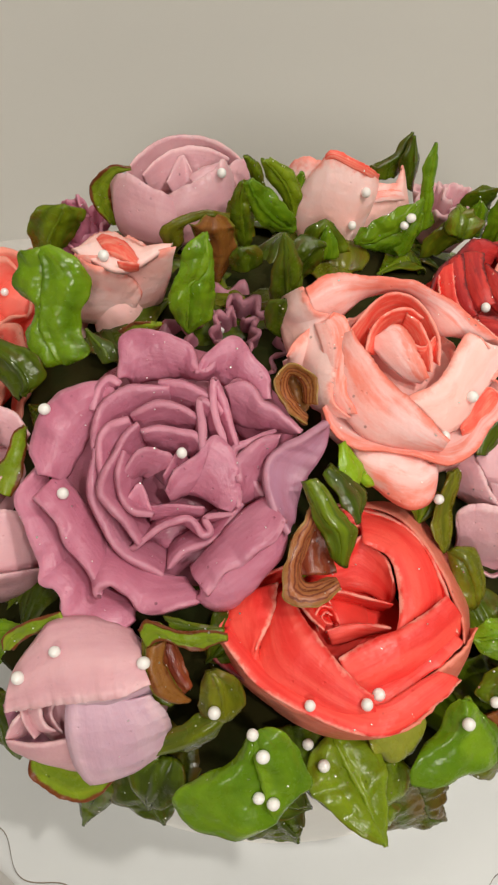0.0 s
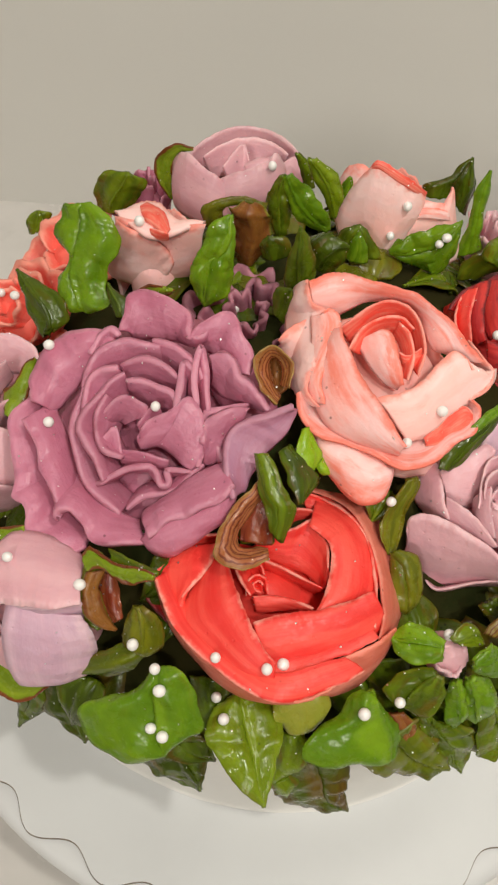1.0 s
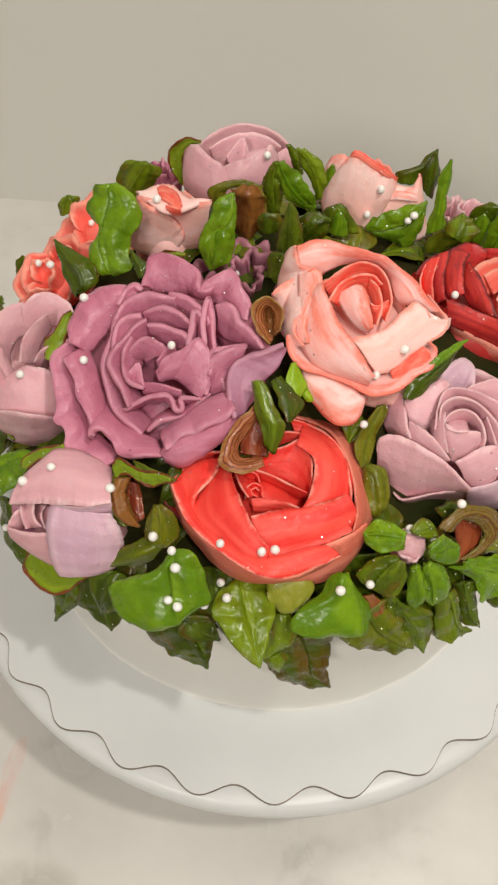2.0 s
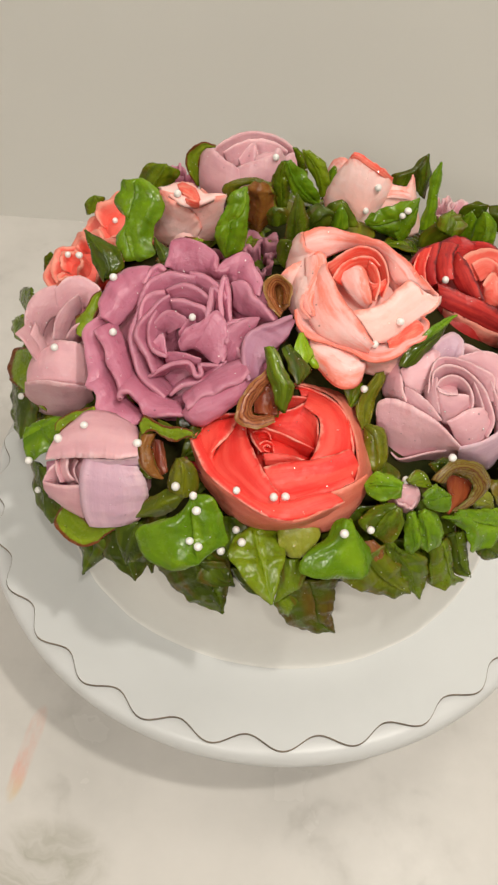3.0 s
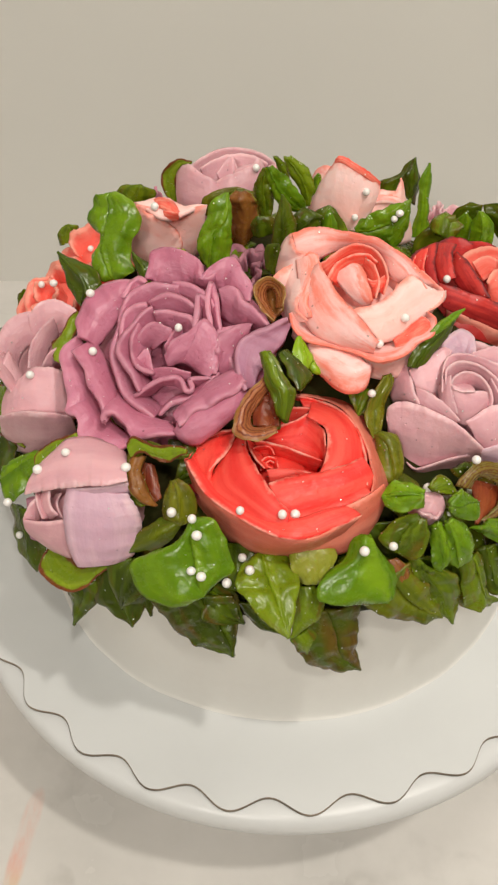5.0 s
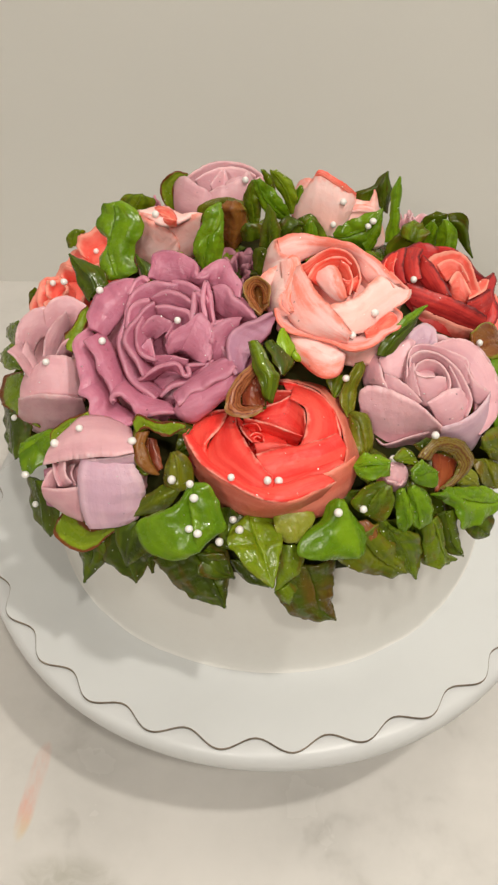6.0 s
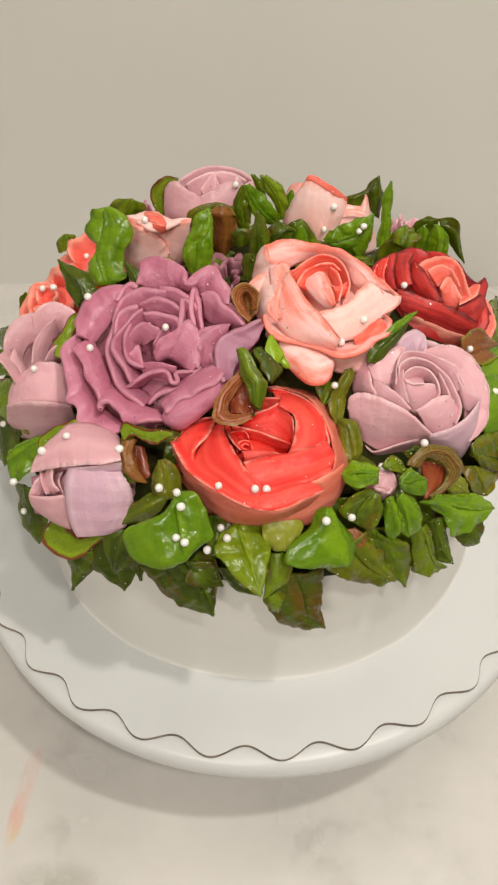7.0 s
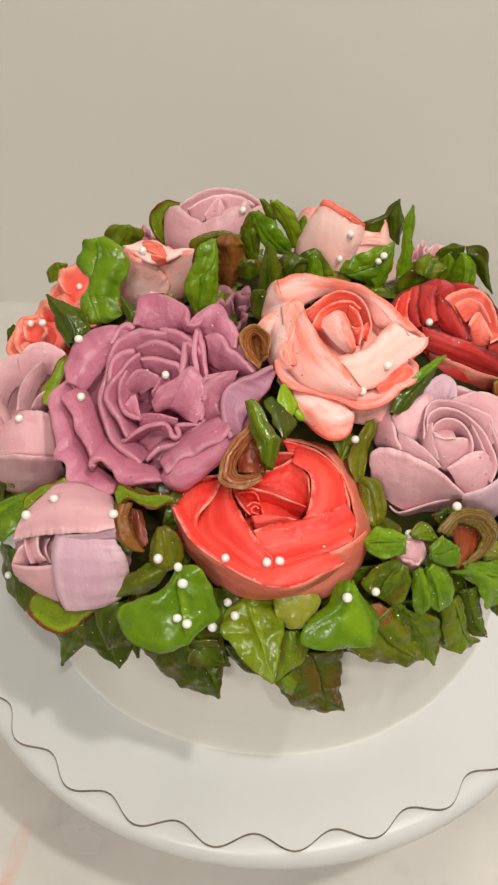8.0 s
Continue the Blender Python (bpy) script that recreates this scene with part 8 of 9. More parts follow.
blade(leaf_mid, ((-0.0130, -0.0657, 0.2156), (-0.0148, -0.0707, 0.2125), (-0.0128, -0.0759, 0.2107)), ((-0.0055, -0.0642, 0.2169), (-0.0036, -0.0694, 0.2140), (-0.0042, -0.0754, 0.2115)), puff=0.6, rib=0.5)
blade(leaf_dark, ((-0.0237, -0.1039, 0.1873), (-0.0228, -0.1088, 0.1829), (-0.0210, -0.1143, 0.1768)), ((-0.0131, -0.1043, 0.1895), (-0.0118, -0.1094, 0.1837), (-0.0143, -0.1152, 0.1770)), puff=1.0, rib=0.6)
blade(leaf_olive2, ((-0.0529, -0.0848, 0.2101), (-0.0548, -0.0907, 0.2052), (-0.0523, -0.0956, 0.1995), (-0.0487, -0.0979, 0.1979)), ((-0.0486, -0.0844, 0.2099), (-0.0501, -0.0908, 0.2054), (-0.0488, -0.0950, 0.2004), (-0.0471, -0.0978, 0.1987)), puff=0.8, rib=0.1)
blade(leaf_mid, ((0.0391, -0.1046, 0.1821), (0.0416, -0.1081, 0.1760), (0.0464, -0.1113, 0.1674), (0.0522, -0.1123, 0.1596)), ((0.0532, -0.1011, 0.1799), (0.0547, -0.1055, 0.1730), (0.0542, -0.1092, 0.1648), (0.0527, -0.1124, 0.1593)), puff=1.0, rib=0.8)
blade(leaf_mid, ((0.0520, -0.1020, 0.1793), (0.0547, -0.1070, 0.1713), (0.0577, -0.1103, 0.1627), (0.0630, -0.1090, 0.1592)), ((0.0618, -0.0986, 0.1770), (0.0653, -0.1018, 0.1703), (0.0670, -0.1047, 0.1629), (0.0721, -0.1039, 0.1576)), puff=1.4, rib=-0.8)
blade(leaf_dark, ((0.0634, -0.0973, 0.1755), (0.0674, -0.1012, 0.1677), (0.0732, -0.1028, 0.1589)), ((0.0697, -0.0927, 0.1756), (0.0726, -0.0978, 0.1674), (0.0758, -0.1017, 0.1571)), puff=0.8, rib=0.6)
blade(leaf_dark, ((0.0215, -0.0963, 0.1876), (0.0260, -0.1028, 0.1815), (0.0307, -0.1082, 0.1741)), ((0.0351, -0.0934, 0.1879), (0.0419, -0.1012, 0.1799), (0.0445, -0.1066, 0.1724)), puff=1.0, rib=0.6)
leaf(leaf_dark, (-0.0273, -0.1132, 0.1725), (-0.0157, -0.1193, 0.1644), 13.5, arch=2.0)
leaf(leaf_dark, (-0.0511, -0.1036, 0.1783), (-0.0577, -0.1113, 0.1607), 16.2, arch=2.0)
leaf(leaf_mid, (0.0931, -0.0619, 0.1862), (0.1116, -0.0573, 0.1680), 23.2, arch=4.0)
leaf(leaf_bright, (0.0868, -0.0590, 0.1966), (0.1115, -0.0239, 0.1891), 22.0, arch=5.0, fold=-0.2)
leaf(leaf_bright, (0.0937, -0.0414, 0.1971), (0.1189, 0.0011, 0.1861), 21.7, arch=5.0, fold=-0.2)
leaf(leaf_mid, (0.1035, -0.0041, 0.1899), (0.1174, 0.0436, 0.1844), 16.2, arch=2.0)
leaf(leaf_brown, (0.0831, -0.0293, 0.2061), (0.1070, -0.0078, 0.1928), 16.0, arch=3.0, fold=0.3)
leaf(leaf_mid, (0.0988, -0.0429, 0.1886), (0.1254, -0.0259, 0.1667), 21.7, arch=4.0)
leaf(leaf_mid, (0.1122, 0.0289, 0.1789), (0.1325, 0.0370, 0.1732), 21.5, arch=4.0)
leaf(leaf_mid, (0.0259, -0.0538, 0.2098), (0.0223, -0.0631, 0.2055), 11.5, arch=2.0)
leaf(leaf_dark, (-0.0277, -0.0818, 0.2043), (-0.0385, -0.0892, 0.1992), 13.6, arch=3.0)
leaf(leaf_mid, (0.0651, 0.0358, 0.2169), (0.0668, 0.0446, 0.2225), 13.9, arch=3.0, up=(0, -1, 0.3))
leaf(leaf_dark, (-0.0628, -0.0688, 0.1873), (-0.0738, -0.0886, 0.1688), 18.0, arch=4.0, fold=0.17)
leaf(leaf_umber, (0.0003, 0.0314, 0.2156), (0.0121, 0.0496, 0.2145), 15.3, arch=4.0, fold=-0.24)
leaf(leaf_olive, (0.0005, 0.0954, 0.1846), (-0.0104, 0.1133, 0.1753), 14.0, arch=4.0, fold=0.18)
leaf(leaf_umber, (0.0543, 0.0708, 0.1883), (0.0562, 0.0889, 0.1819), 17.6, arch=4.0, fold=0.28)
leaf(leaf_umber, (0.0227, 0.0410, 0.2113), (0.0151, 0.0609, 0.2094), 14.1, arch=4.0, fold=0.28)
leaf(leaf_umber, (0.0338, 0.0992, 0.1766), (0.0421, 0.1158, 0.1648), 14.6, arch=4.0, fold=-0.10)
leaf(leaf_mid, (0.0332, -0.0713, 0.1856), (0.0267, -0.0951, 0.1774), 17.9, arch=4.0, fold=-0.01)
leaf(leaf_dark, (-0.0298, 0.0754, 0.1940), (-0.0351, 0.0566, 0.2068), 18.7, arch=4.0, fold=-0.09)
leaf(leaf_dark, (-0.0645, 0.0462, 0.1948), (-0.0830, 0.0569, 0.1843), 15.7, arch=4.0, fold=0.12)
leaf(leaf_olive, (-0.0712, -0.0756, 0.1765), (-0.0775, -0.0919, 0.1623), 15.1, arch=4.0, fold=-0.09)
leaf(leaf_mid, (-0.0913, -0.0127, 0.1781), (-0.1103, -0.0278, 0.1656), 13.2, arch=4.0, fold=0.27)
leaf(leaf_mid, (0.0533, 0.0403, 0.2009), (0.0330, 0.0214, 0.2178), 14.7, arch=4.0, fold=0.12)
leaf(leaf_mid, (0.0746, 0.0563, 0.1843), (0.0923, 0.0736, 0.1697), 19.0, arch=4.0, fold=-0.20)
leaf(leaf_mid, (0.0991, 0.0329, 0.1758), (0.1200, 0.0292, 0.1645), 18.0, arch=4.0, fold=-0.03)
leaf(leaf_olive, (-0.0255, 0.0218, 0.2122), (-0.0094, 0.0113, 0.2210), 15.0, arch=4.0, fold=-0.18)
leaf(leaf_olive, (0.0784, -0.0087, 0.1882), (0.0953, 0.0100, 0.1811), 13.6, arch=4.0, fold=-0.04)
leaf(leaf_umber, (0.0581, 0.0853, 0.1783), (0.0543, 0.1059, 0.1700), 18.9, arch=4.0, fold=-0.03)
leaf(leaf_umber, (-0.0897, 0.0095, 0.1862), (-0.1096, 0.0138, 0.1749), 13.7, arch=4.0, fold=0.19)
leaf(leaf_umber, (-0.0452, -0.0085, 0.2048), (-0.0222, -0.0171, 0.2144), 13.5, arch=4.0, fold=-0.14)
leaf(leaf_dark, (0.0195, -0.0945, 0.1817), (0.0339, -0.1143, 0.1673), 17.6, arch=4.0, fold=-0.08)
leaf(leaf_mid, (-0.0160, -0.0544, 0.2011), (-0.0399, -0.0525, 0.2017), 18.7, arch=4.0, fold=-0.10)
leaf(leaf_mid, (0.0423, 0.0913, 0.1802), (0.0590, 0.1118, 0.1629), 15.8, arch=4.0, fold=0.19)
leaf(leaf_olive, (-0.0546, -0.0798, 0.1845), (-0.0614, -0.0990, 0.1677), 15.1, arch=4.0, fold=0.21)
leaf(leaf_umber, (0.0581, -0.0673, 0.1875), (0.0765, -0.0835, 0.1698), 14.2, arch=4.0, fold=-0.08)
leaf(leaf_olive, (0.0350, -0.0415, 0.1976), (0.0555, -0.0318, 0.2001), 14.0, arch=4.0, fold=0.17)
leaf(leaf_mid, (-0.0736, -0.0446, 0.1871), (-0.0869, -0.0628, 0.1754), 17.3, arch=4.0, fold=-0.28)
leaf(leaf_umber, (0.0379, 0.0623, 0.1989), (0.0262, 0.0460, 0.2139), 16.8, arch=4.0, fold=-0.27)
leaf(leaf_mid, (-0.0507, 0.0115, 0.2086), (-0.0328, 0.0211, 0.2170), 18.8, arch=4.0, fold=-0.01)
leaf(leaf_dark, (-0.0654, -0.0182, 0.2004), (-0.0793, 0.0009, 0.1987), 16.5, arch=4.0, fold=-0.16)
leaf(leaf_olive, (0.0124, -0.0073, 0.2123), (-0.0045, 0.0061, 0.2167), 18.2, arch=4.0, fold=0.11)
leaf(leaf_mid, (-0.0976, -0.0301, 0.1714), (-0.1181, -0.0293, 0.1584), 18.7, arch=4.0, fold=-0.12)
leaf(leaf_mid, (-0.0241, 0.0401, 0.2094), (-0.0434, 0.0505, 0.2066), 15.8, arch=4.0, fold=-0.21)
leaf(leaf_dark, (-0.0543, 0.0524, 0.1971), (-0.0484, 0.0717, 0.1954), 15.1, arch=4.0, fold=0.24)
leaf(leaf_umber, (0.0370, 0.0011, 0.2077), (0.0159, -0.0086, 0.2173), 15.0, arch=4.0, fold=0.23)
leaf(leaf_olive, (-0.0638, -0.0259, 0.1935), (-0.0419, -0.0299, 0.2077), 18.8, arch=4.0, fold=-0.07)
leaf(leaf_olive, (0.0963, -0.0248, 0.1810), (0.1138, -0.0143, 0.1723), 14.5, arch=4.0, fold=-0.29)
leaf(leaf_dark, (0.0556, -0.0193, 0.1993), (0.0727, -0.0284, 0.1942), 13.7, arch=4.0, fold=0.07)
leaf(leaf_dark, (-0.0541, 0.0211, 0.2067), (-0.0493, -0.0035, 0.2156), 15.9, arch=4.0, fold=0.04)
leaf(leaf_umber, (0.0031, 0.0772, 0.1966), (0.0247, 0.0820, 0.1963), 17.3, arch=4.0, fold=-0.13)
leaf(leaf_dark, (-0.1041, 0.0069, 0.1754), (-0.1249, -0.0076, 0.1644), 13.1, arch=4.0, fold=-0.22)
leaf(leaf_mid, (-0.0180, 0.0950, 0.1839), (-0.0052, 0.1142, 0.1748), 15.2, arch=4.0, fold=0.15)
leaf(leaf_dark, (-0.0210, -0.0077, 0.2145), (-0.0214, 0.0164, 0.2187), 18.3, arch=4.0, fold=0.03)
leaf(leaf_olive, (0.0918, 0.0089, 0.1789), (0.1123, 0.0179, 0.1660), 18.2, arch=4.0, fold=0.20)
leaf(leaf_dark, (-0.0860, 0.0159, 0.1884), (-0.1108, 0.0210, 0.1729), 14.8, arch=4.0, fold=-0.30)
leaf(leaf_mid, (0.0145, -0.0783, 0.1874), (0.0015, -0.0960, 0.1810), 13.9, arch=4.0, fold=-0.01)
leaf(leaf_dark, (-0.0711, -0.0203, 0.1897), (-0.0806, -0.0031, 0.1906), 13.4, arch=4.0, fold=-0.16)
leaf(leaf_dark, (0.0392, -0.0847, 0.1863), (0.0520, -0.0977, 0.1776), 19.0, arch=4.0, fold=0.12)
leaf(leaf_umber, (0.0925, 0.0335, 0.1802), (0.1044, 0.0531, 0.1696), 19.0, arch=4.0, fold=0.12)
leaf(leaf_dark, (-0.0435, 0.0219, 0.2093), (-0.0338, 0.0465, 0.2110), 16.7, arch=4.0, fold=-0.27)
leaf(leaf_dark, (0.0521, 0.0492, 0.1983), (0.0693, 0.0584, 0.1915), 17.5, arch=4.0, fold=0.23)
leaf(leaf_olive, (0.0469, 0.0572, 0.1980), (0.0375, 0.0769, 0.1962), 15.1, arch=4.0, fold=0.09)
leaf(leaf_mid, (0.0354, -0.0200, 0.2064), (0.0291, 0.0018, 0.2147), 18.5, arch=4.0, fold=0.03)
leaf(leaf_mid, (-0.0398, -0.0380, 0.2019), (-0.0586, -0.0448, 0.1975), 16.1, arch=4.0, fold=-0.22)
leaf(leaf_dark, (0.0065, 0.0688, 0.2012), (0.0049, 0.0497, 0.2148), 16.9, arch=4.0, fold=-0.25)
leaf(leaf_umber, (-0.0170, -0.0296, 0.2090), (-0.0008, -0.0131, 0.2177), 15.3, arch=4.0, fold=-0.02)
leaf(leaf_olive, (0.0360, -0.0079, 0.2080), (0.0139, -0.0124, 0.2173), 13.3, arch=4.0, fold=-0.21)
leaf(leaf_olive, (0.0817, -0.0274, 0.1851), (0.0989, -0.0183, 0.1782), 17.9, arch=4.0, fold=-0.22)
leaf(leaf_mid, (-0.0445, -0.0450, 0.1981), (-0.0427, -0.0240, 0.2093), 17.8, arch=4.0, fold=-0.07)
leaf(leaf_mid, (-0.0108, -0.0625, 0.1975), (-0.0174, -0.0403, 0.2111), 16.1, arch=4.0, fold=0.06)
leaf(leaf_umber, (-0.0798, -0.0419, 0.1828), (-0.0982, -0.0354, 0.1752), 14.2, arch=4.0, fold=-0.01)
leaf(leaf_olive, (0.0771, -0.0364, 0.1878), (0.0931, -0.0502, 0.1767), 14.9, arch=4.0, fold=-0.02)
leaf(leaf_olive, (0.0306, 0.0818, 0.1900), (0.0251, 0.1067, 0.1777), 13.9, arch=4.0, fold=-0.15)
leaf(leaf_olive, (-0.0075, 0.0500, 0.2090), (-0.0122, 0.0704, 0.2047), 18.4, arch=4.0, fold=-0.09)
leaf(leaf_olive, (0.0007, -0.0587, 0.1984), (0.0180, -0.0503, 0.2036), 15.8, arch=4.0, fold=0.27)
leaf(leaf_umber, (0.0651, 0.0674, 0.1848), (0.0758, 0.0892, 0.1717), 13.2, arch=4.0, fold=0.13)
leaf(leaf_mid, (-0.0750, -0.0399, 0.1861), (-0.0927, -0.0579, 0.1718), 14.1, arch=4.0, fold=-0.08)
leaf(leaf_umber, (0.0960, 0.0465, 0.1738), (0.1193, 0.0414, 0.1639), 18.6, arch=4.0, fold=0.09)
leaf(leaf_olive, (-0.0939, 0.0463, 0.1756), (-0.1126, 0.0464, 0.1649), 14.0, arch=4.0, fold=-0.28)
leaf(leaf_umber, (0.0484, -0.0833, 0.1853), (0.0683, -0.0986, 0.1680), 18.4, arch=4.0, fold=-0.01)
leaf(leaf_olive, (0.0259, -0.0105, 0.2104), (0.0266, 0.0083, 0.2153), 17.7, arch=4.0, fold=-0.27)
leaf(leaf_umber, (0.0358, -0.0576, 0.1905), (0.0195, -0.0785, 0.1893), 14.1, arch=4.0, fold=0.01)
leaf(leaf_dark, (-0.0630, 0.0469, 0.1951), (-0.0453, 0.0590, 0.2028), 13.5, arch=4.0, fold=0.29)
leaf(leaf_olive, (0.0168, 0.0283, 0.2160), (0.0140, 0.0051, 0.2246), 16.2, arch=4.0, fold=-0.01)
leaf(leaf_mid, (-0.0585, -0.0280, 0.1966), (-0.0748, -0.0468, 0.1892), 17.1, arch=4.0, fold=0.23)
leaf(leaf_mid, (0.0787, 0.0017, 0.1875), (0.0928, 0.0186, 0.1815), 17.9, arch=4.0, fold=-0.11)
leaf(leaf_olive, (0.0228, 0.0256, 0.2156), (0.0234, 0.0453, 0.2147), 18.8, arch=4.0, fold=0.10)
leaf(leaf_mid, (-0.0120, 0.0810, 0.1938), (-0.0118, 0.1051, 0.1821), 18.3, arch=4.0, fold=0.23)
leaf(leaf_mid, (0.0840, 0.0462, 0.1823), (0.1060, 0.0345, 0.1746), 16.9, arch=4.0, fold=0.16)
leaf(leaf_dark, (-0.0623, -0.0321, 0.1942), (-0.0524, -0.0559, 0.1988), 17.4, arch=4.0, fold=0.12)
leaf(leaf_umber, (-0.0105, 0.1010, 0.1802), (0.0002, 0.1158, 0.1732), 13.8, arch=4.0, fold=-0.00)
leaf(leaf_dark, (-0.0108, 0.0288, 0.2140), (-0.0343, 0.0222, 0.2159), 13.2, arch=4.0, fold=-0.27)
leaf(leaf_dark, (0.0443, 0.0526, 0.2005), (0.0613, 0.0343, 0.2034), 14.4, arch=4.0, fold=-0.04)
leaf(leaf_umber, (-0.0403, 0.0533, 0.2015), (-0.0172, 0.0561, 0.2106), 17.4, arch=4.0, fold=-0.24)
leaf(leaf_olive, (-0.0443, -0.0083, 0.2055), (-0.0498, -0.0291, 0.2050), 17.8, arch=4.0, fold=-0.23)
leaf(leaf_umber, (-0.0414, 0.0987, 0.1755), (-0.0484, 0.1188, 0.1613), 16.2, arch=4.0, fold=0.28)
leaf(leaf_dark, (-0.0299, -0.0204, 0.2084), (-0.0215, -0.0401, 0.2104), 14.2, arch=4.0, fold=-0.30)
leaf(leaf_olive, (0.0443, -0.0259, 0.2010), (0.0387, -0.0447, 0.2004), 14.3, arch=4.0, fold=-0.13)
leaf(leaf_umber, (0.0240, 0.0786, 0.1934), (0.0090, 0.0989, 0.1866), 15.2, arch=4.0, fold=0.19)
leaf(leaf_mid, (0.0336, -0.0771, 0.1900), (0.0404, -0.0957, 0.1824), 13.9, arch=4.0, fold=0.20)
leaf(leaf_mid, (-0.0253, 0.0094, 0.2131), (-0.0159, 0.0264, 0.2185), 18.4, arch=4.0, fold=-0.18)
leaf(leaf_dark, (0.0179, -0.0549, 0.1963), (0.0075, -0.0796, 0.1912), 17.8, arch=4.0, fold=-0.07)
leaf(leaf_olive, (0.0760, 0.0082, 0.1883), (0.0591, -0.0020, 0.2026), 13.1, arch=4.0, fold=0.11)
leaf(leaf_olive, (-0.0569, -0.0525, 0.1951), (-0.0790, -0.0522, 0.1870), 15.7, arch=4.0, fold=0.17)
leaf(leaf_olive, (-0.0876, -0.0505, 0.1750), (-0.1064, -0.0478, 0.1642), 15.2, arch=4.0, fold=0.06)
leaf(leaf_dark, (-0.0322, -0.0708, 0.1928), (-0.0364, -0.0513, 0.2041), 17.6, arch=4.0, fold=0.07)
leaf(leaf_umber, (0.0648, -0.0795, 0.1756), (0.0636, -0.1032, 0.1606), 13.4, arch=4.0, fold=0.15)
leaf(leaf_umber, (-0.0484, -0.0922, 0.1753), (-0.0480, -0.1136, 0.1594), 15.9, arch=4.0, fold=-0.24)
leaf(leaf_dark, (0.0460, 0.0494, 0.2010), (0.0510, 0.0292, 0.2091), 17.0, arch=4.0, fold=-0.07)
leaf(leaf_mid, (0.0004, -0.0763, 0.1902), (0.0066, -0.0532, 0.2065), 15.3, arch=4.0, fold=-0.23)
leaf(leaf_dark, (-0.0290, -0.0751, 0.1921), (-0.0335, -0.0953, 0.1820), 14.3, arch=4.0, fold=-0.12)
leaf(leaf_umber, (-0.0091, 0.0900, 0.1883), (-0.0155, 0.1095, 0.1783), 14.3, arch=4.0, fold=-0.26)
leaf(leaf_olive, (-0.0864, -0.0397, 0.1784), (-0.1096, -0.0453, 0.1619), 15.9, arch=4.0, fold=0.06)
leaf(leaf_mid, (0.0025, 0.0729, 0.1990), (0.0245, 0.0855, 0.1941), 14.1, arch=4.0, fold=-0.28)
leaf(leaf_umber, (0.0604, 0.0606, 0.1903), (0.0443, 0.0468, 0.2076), 15.0, arch=4.0, fold=-0.24)
leaf(leaf_umber, (0.0142, -0.0561, 0.1958), (0.0374, -0.0437, 0.2008), 18.0, arch=4.0, fold=0.27)
leaf(leaf_olive, (-0.0407, 0.0955, 0.1782), (-0.0408, 0.1217, 0.1617), 18.0, arch=4.0, fold=-0.30)
leaf(leaf_dark, (-0.0175, -0.0326, 0.2079), (-0.0284, -0.0137, 0.2138), 16.4, arch=4.0, fold=-0.04)
leaf(leaf_dark, (-0.0410, 0.0891, 0.1824), (-0.0539, 0.1098, 0.1665), 15.2, arch=4.0, fold=0.19)
leaf(leaf_dark, (0.0205, 0.0599, 0.2042), (0.0324, 0.0826, 0.1941), 14.5, arch=4.0, fold=0.26)
leaf(leaf_umber, (-0.0164, 0.0100, 0.2155), (0.0095, 0.0031, 0.2238), 17.1, arch=4.0, fold=-0.00)

# ---- sugar pearls ----


def pearl(x, y, z, r=1.5):
    """A sugar pearl, a little out of round."""
    bm = bmesh.new()
    bmesh.ops.create_uvsphere(bm, u_segments=20, v_segments=12, radius=r * MM)
    me = bpy.data.meshes.new("sugar_pearl")
    bm.to_mesh(me)
    bm.free()
    me.materials.append(pearl_mat)
    me.polygons.foreach_set("use_smooth", [True] * len(me.polygons))
    ob = new("sugar_pearl", me)
    ob.location = (x, y, z)
    k = random.Random(int(x * 1e5) + int(y * 1e5)).uniform(0.94, 1.06)
    ob.scale = (k, 1, 2 - k)
    tagged(ob, "small round white pearly sugar bead on the icing", "sugar pearl", "sugar pearls on the cake")


pearl(-0.0381, -0.0495, 0.2336, 1.38)
pearl(-0.0680, -0.0500, 0.2238, 1.50)
pearl(-0.0385, -0.1023, 0.2011, 1.62)
pearl(-0.0311, -0.1110, 0.2084, 1.44)
pearl(-0.0295, -0.1155, 0.2061, 1.56)
pearl(-0.0313, -0.1218, 0.1969, 1.38)
pearl(-0.0282, -0.1235, 0.1964, 1.50)
pearl(-0.0212, -0.1140, 0.1799, 1.62)
pearl(-0.0162, -0.1093, 0.1872, 1.44)
pearl(-0.0137, -0.1154, 0.1887, 1.56)
pearl(-0.0167, -0.1062, 0.2068, 1.38)
pearl(-0.0038, -0.1085, 0.2078, 1.50)
pearl(0.0003, -0.1056, 0.2044, 1.62)
pearl(0.0291, -0.0511, 0.2284, 1.44)
pearl(0.0379, -0.0435, 0.2335, 1.56)
pearl(0.0268, -0.0619, 0.2158, 1.38)
pearl(0.0590, -0.0855, 0.2084, 1.50)
pearl(0.0217, -0.1139, 0.1970, 1.62)
pearl(0.0316, -0.1087, 0.1929, 1.44)
pearl(-0.0534, -0.0907, 0.2094, 1.56)
pearl(-0.0736, -0.0847, 0.2099, 1.38)
pearl(-0.0926, -0.0471, 0.2107, 1.50)
pearl(-0.0831, -0.0876, 0.2048, 1.62)
pearl(-0.1138, -0.0410, 0.1741, 1.44)
pearl(-0.1021, -0.0754, 0.1743, 1.56)
pearl(-0.0991, -0.0807, 0.1621, 1.38)
pearl(-0.0130, 0.0473, 0.2417, 1.50)
pearl(0.0320, 0.0411, 0.2344, 1.62)
pearl(0.0279, 0.0377, 0.2247, 1.44)
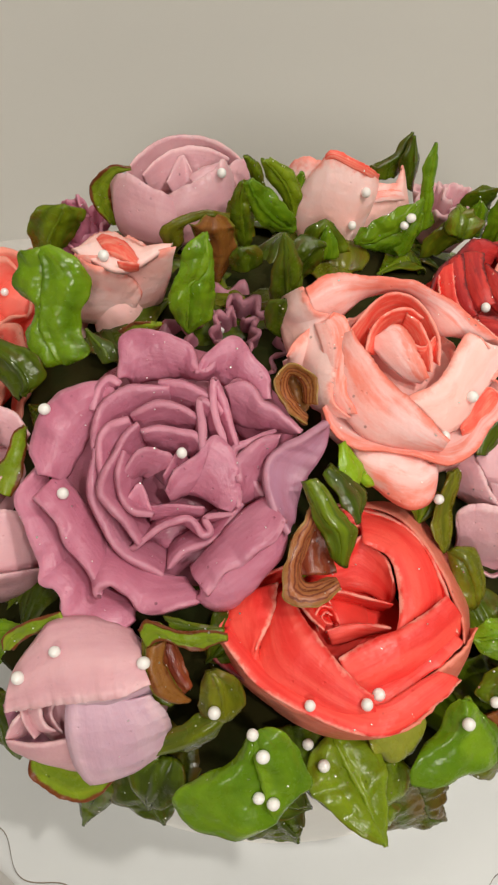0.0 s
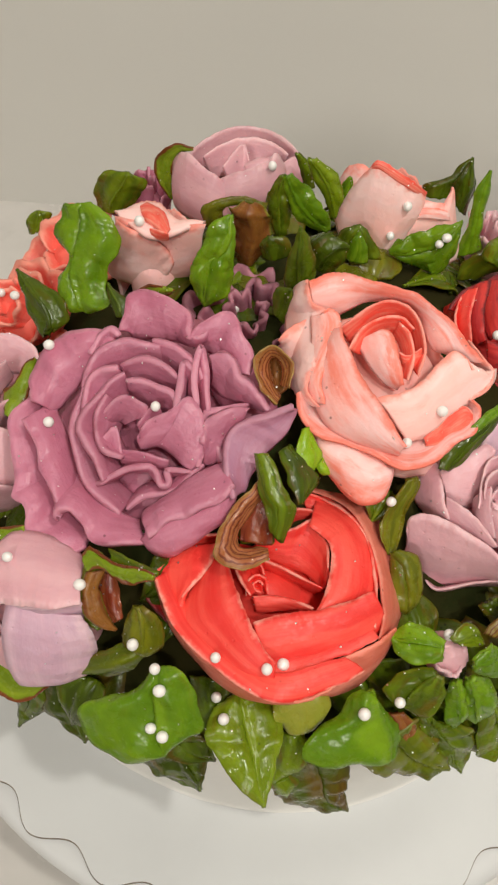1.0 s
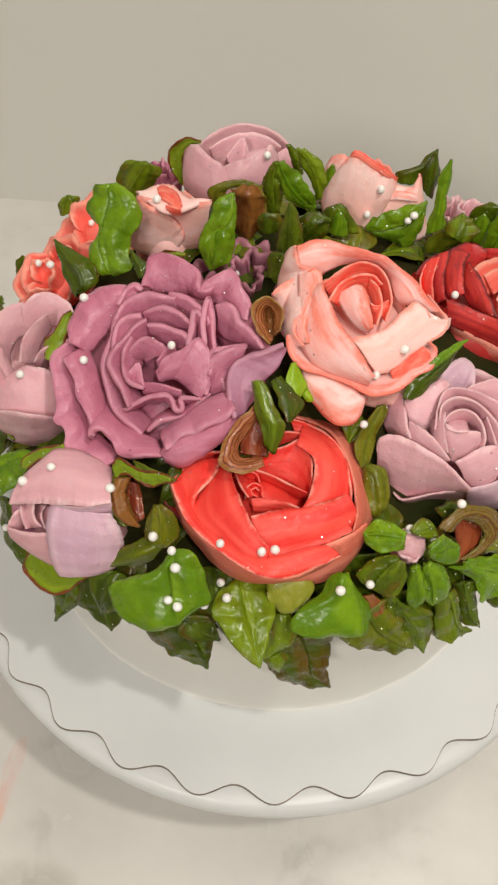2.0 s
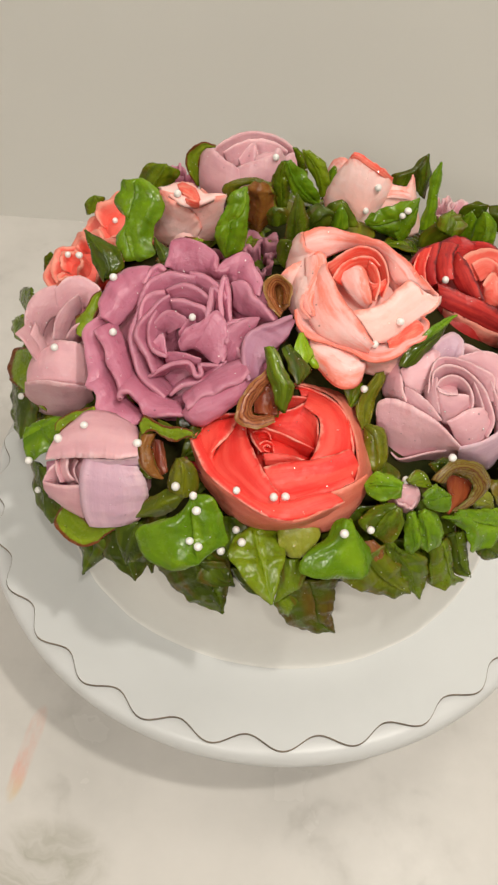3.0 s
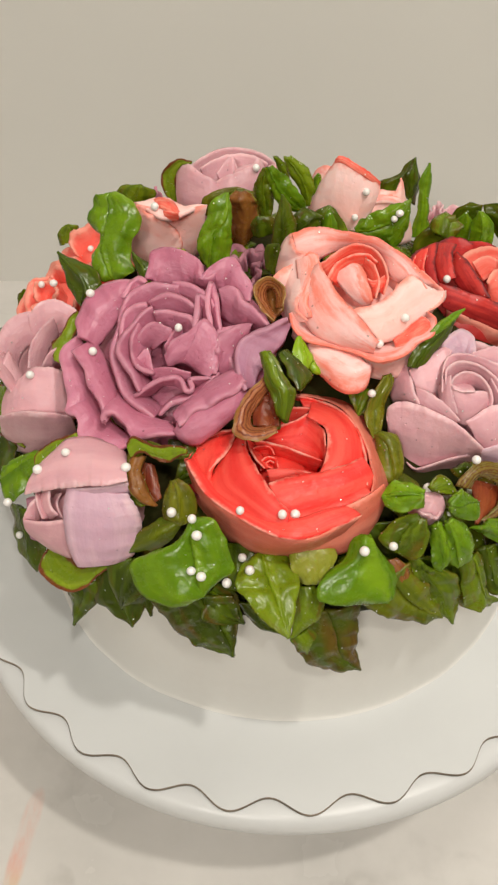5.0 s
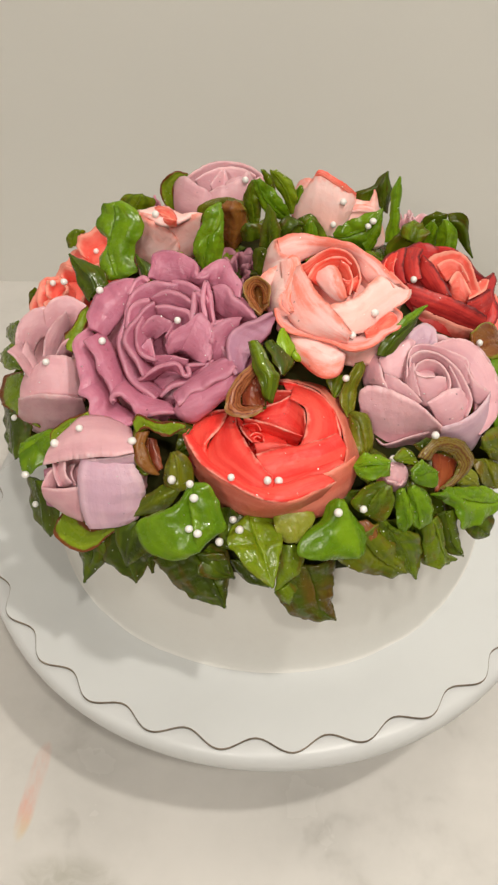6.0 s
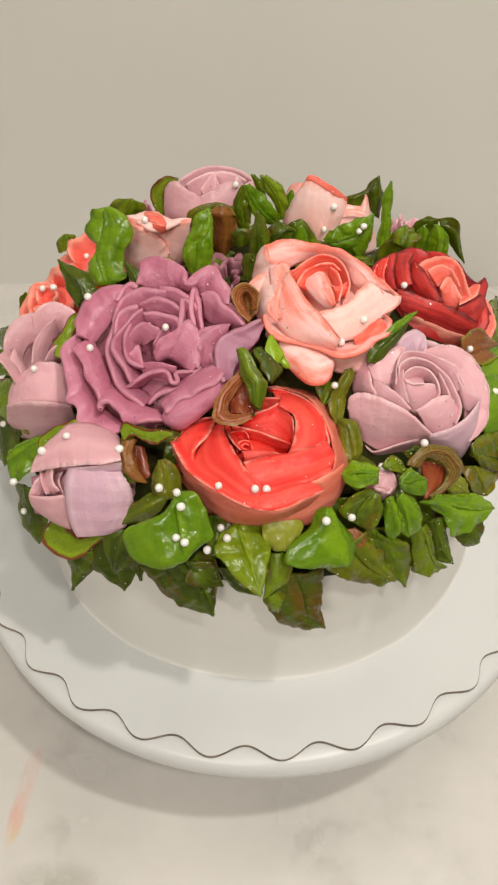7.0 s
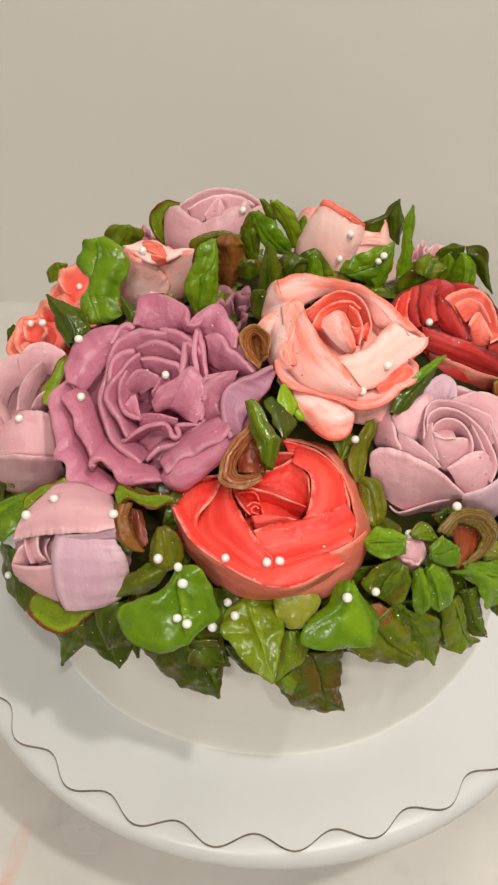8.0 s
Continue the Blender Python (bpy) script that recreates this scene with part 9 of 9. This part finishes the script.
pearl(0.0454, 0.0330, 0.2293, 1.56)
pearl(0.0434, 0.0325, 0.2270, 1.38)
pearl(0.0608, -0.0001, 0.2200, 1.50)
pearl(0.0429, -0.0939, 0.2040, 1.62)
pearl(-0.1019, 0.0172, 0.2052, 1.44)
pearl(-0.0954, 0.0125, 0.2091, 1.56)
pearl(-0.0854, 0.0438, 0.2059, 1.38)
pearl(-0.0700, -0.0319, 0.2350, 1.50)
pearl(-0.0512, 0.0132, 0.2431, 1.62)
pearl(-0.0209, 0.0008, 0.2222, 1.44)
pearl(0.0952, -0.0460, 0.1994, 1.56)
pearl(0.1023, -0.0359, 0.1973, 1.38)
pearl(0.1018, -0.0343, 0.1992, 1.50)
pearl(0.1104, 0.0059, 0.1897, 1.62)
pearl(0.0864, -0.0290, 0.2080, 1.44)
pearl(0.1055, -0.0187, 0.1989, 1.56)
pearl(0.1067, -0.0198, 0.1982, 1.38)

# ---- edible glitter scattered over the icing ----


def glitter(count):
    """Tiny bright flakes lying on petals and leaves."""
    rnd = random.Random(11)
    hosts = [o for o in scene.objects if o.type == "MESH" and o.name.split(".")[0] in ("petal", "icing_leaf", "lobe")]
    bpy.context.view_layer.update()
    verts, faces = [], []
    for _ in range(count):
        ob = rnd.choice(hosts)
        v = ob.data.vertices[rnd.randrange(len(ob.data.vertices))]
        p = ob.matrix_world @ v.co
        n = (ob.matrix_world.to_3x3() @ v.normal).normalized()
        if n.z < 0.1:
            continue
        n = (n + Vector((rnd.uniform(-0.5, 0.5), rnd.uniform(-0.5, 0.5), rnd.uniform(-0.5, 0.5)))).normalized()
        side = n.orthogonal().normalized()
        up = n.cross(side)
        r = rnd.uniform(0.12, 0.32) * MM
        k = len(verts)
        for i in range(6):
            a = math.pi / 3 * i
            verts.append(p + n * 0.12 * MM + (side * math.cos(a) + up * math.sin(a)) * r)
        verts.append(p + n * 0.20 * MM)
        faces.extend((k + i, k + (i + 1) % 6, k + 6) for i in range(6))
    m, nn, ll, bs = material("edible_glitter", 0.3, 0.5)
    bs.inputs["Metallic"].default_value = 1.0
    bs.inputs["Base Color"].default_value = (0.92, 0.94, 0.9, 1)
    ob = new("edible_glitter", mesh_of("edible_glitter", verts, faces, m, smooth=False))
    tagged(ob, "tiny silvery flakes of edible glitter on the icing", "glitter", kind="stuff")


glitter(2800)


# a crumb of white icing left on the board
bm = bmesh.new()
bmesh.ops.create_icosphere(bm, subdivisions=2, radius=1.1 * MM)
for v in bm.verts:
    v.co *= 1 + 0.35 * noise.noise(v.co * 900)
    v.co.z *= 0.6
crumb = bpy.data.meshes.new("icing_crumb")
bm.to_mesh(crumb)
bm.free()
crumb.materials.append(frosting)
ob = new("icing_crumb", crumb)
ob.location = (0.0791, -0.0752, BOARD + 0.0004)
tagged(ob, "tiny crumb of white icing lying on the cake board", "icing crumb")
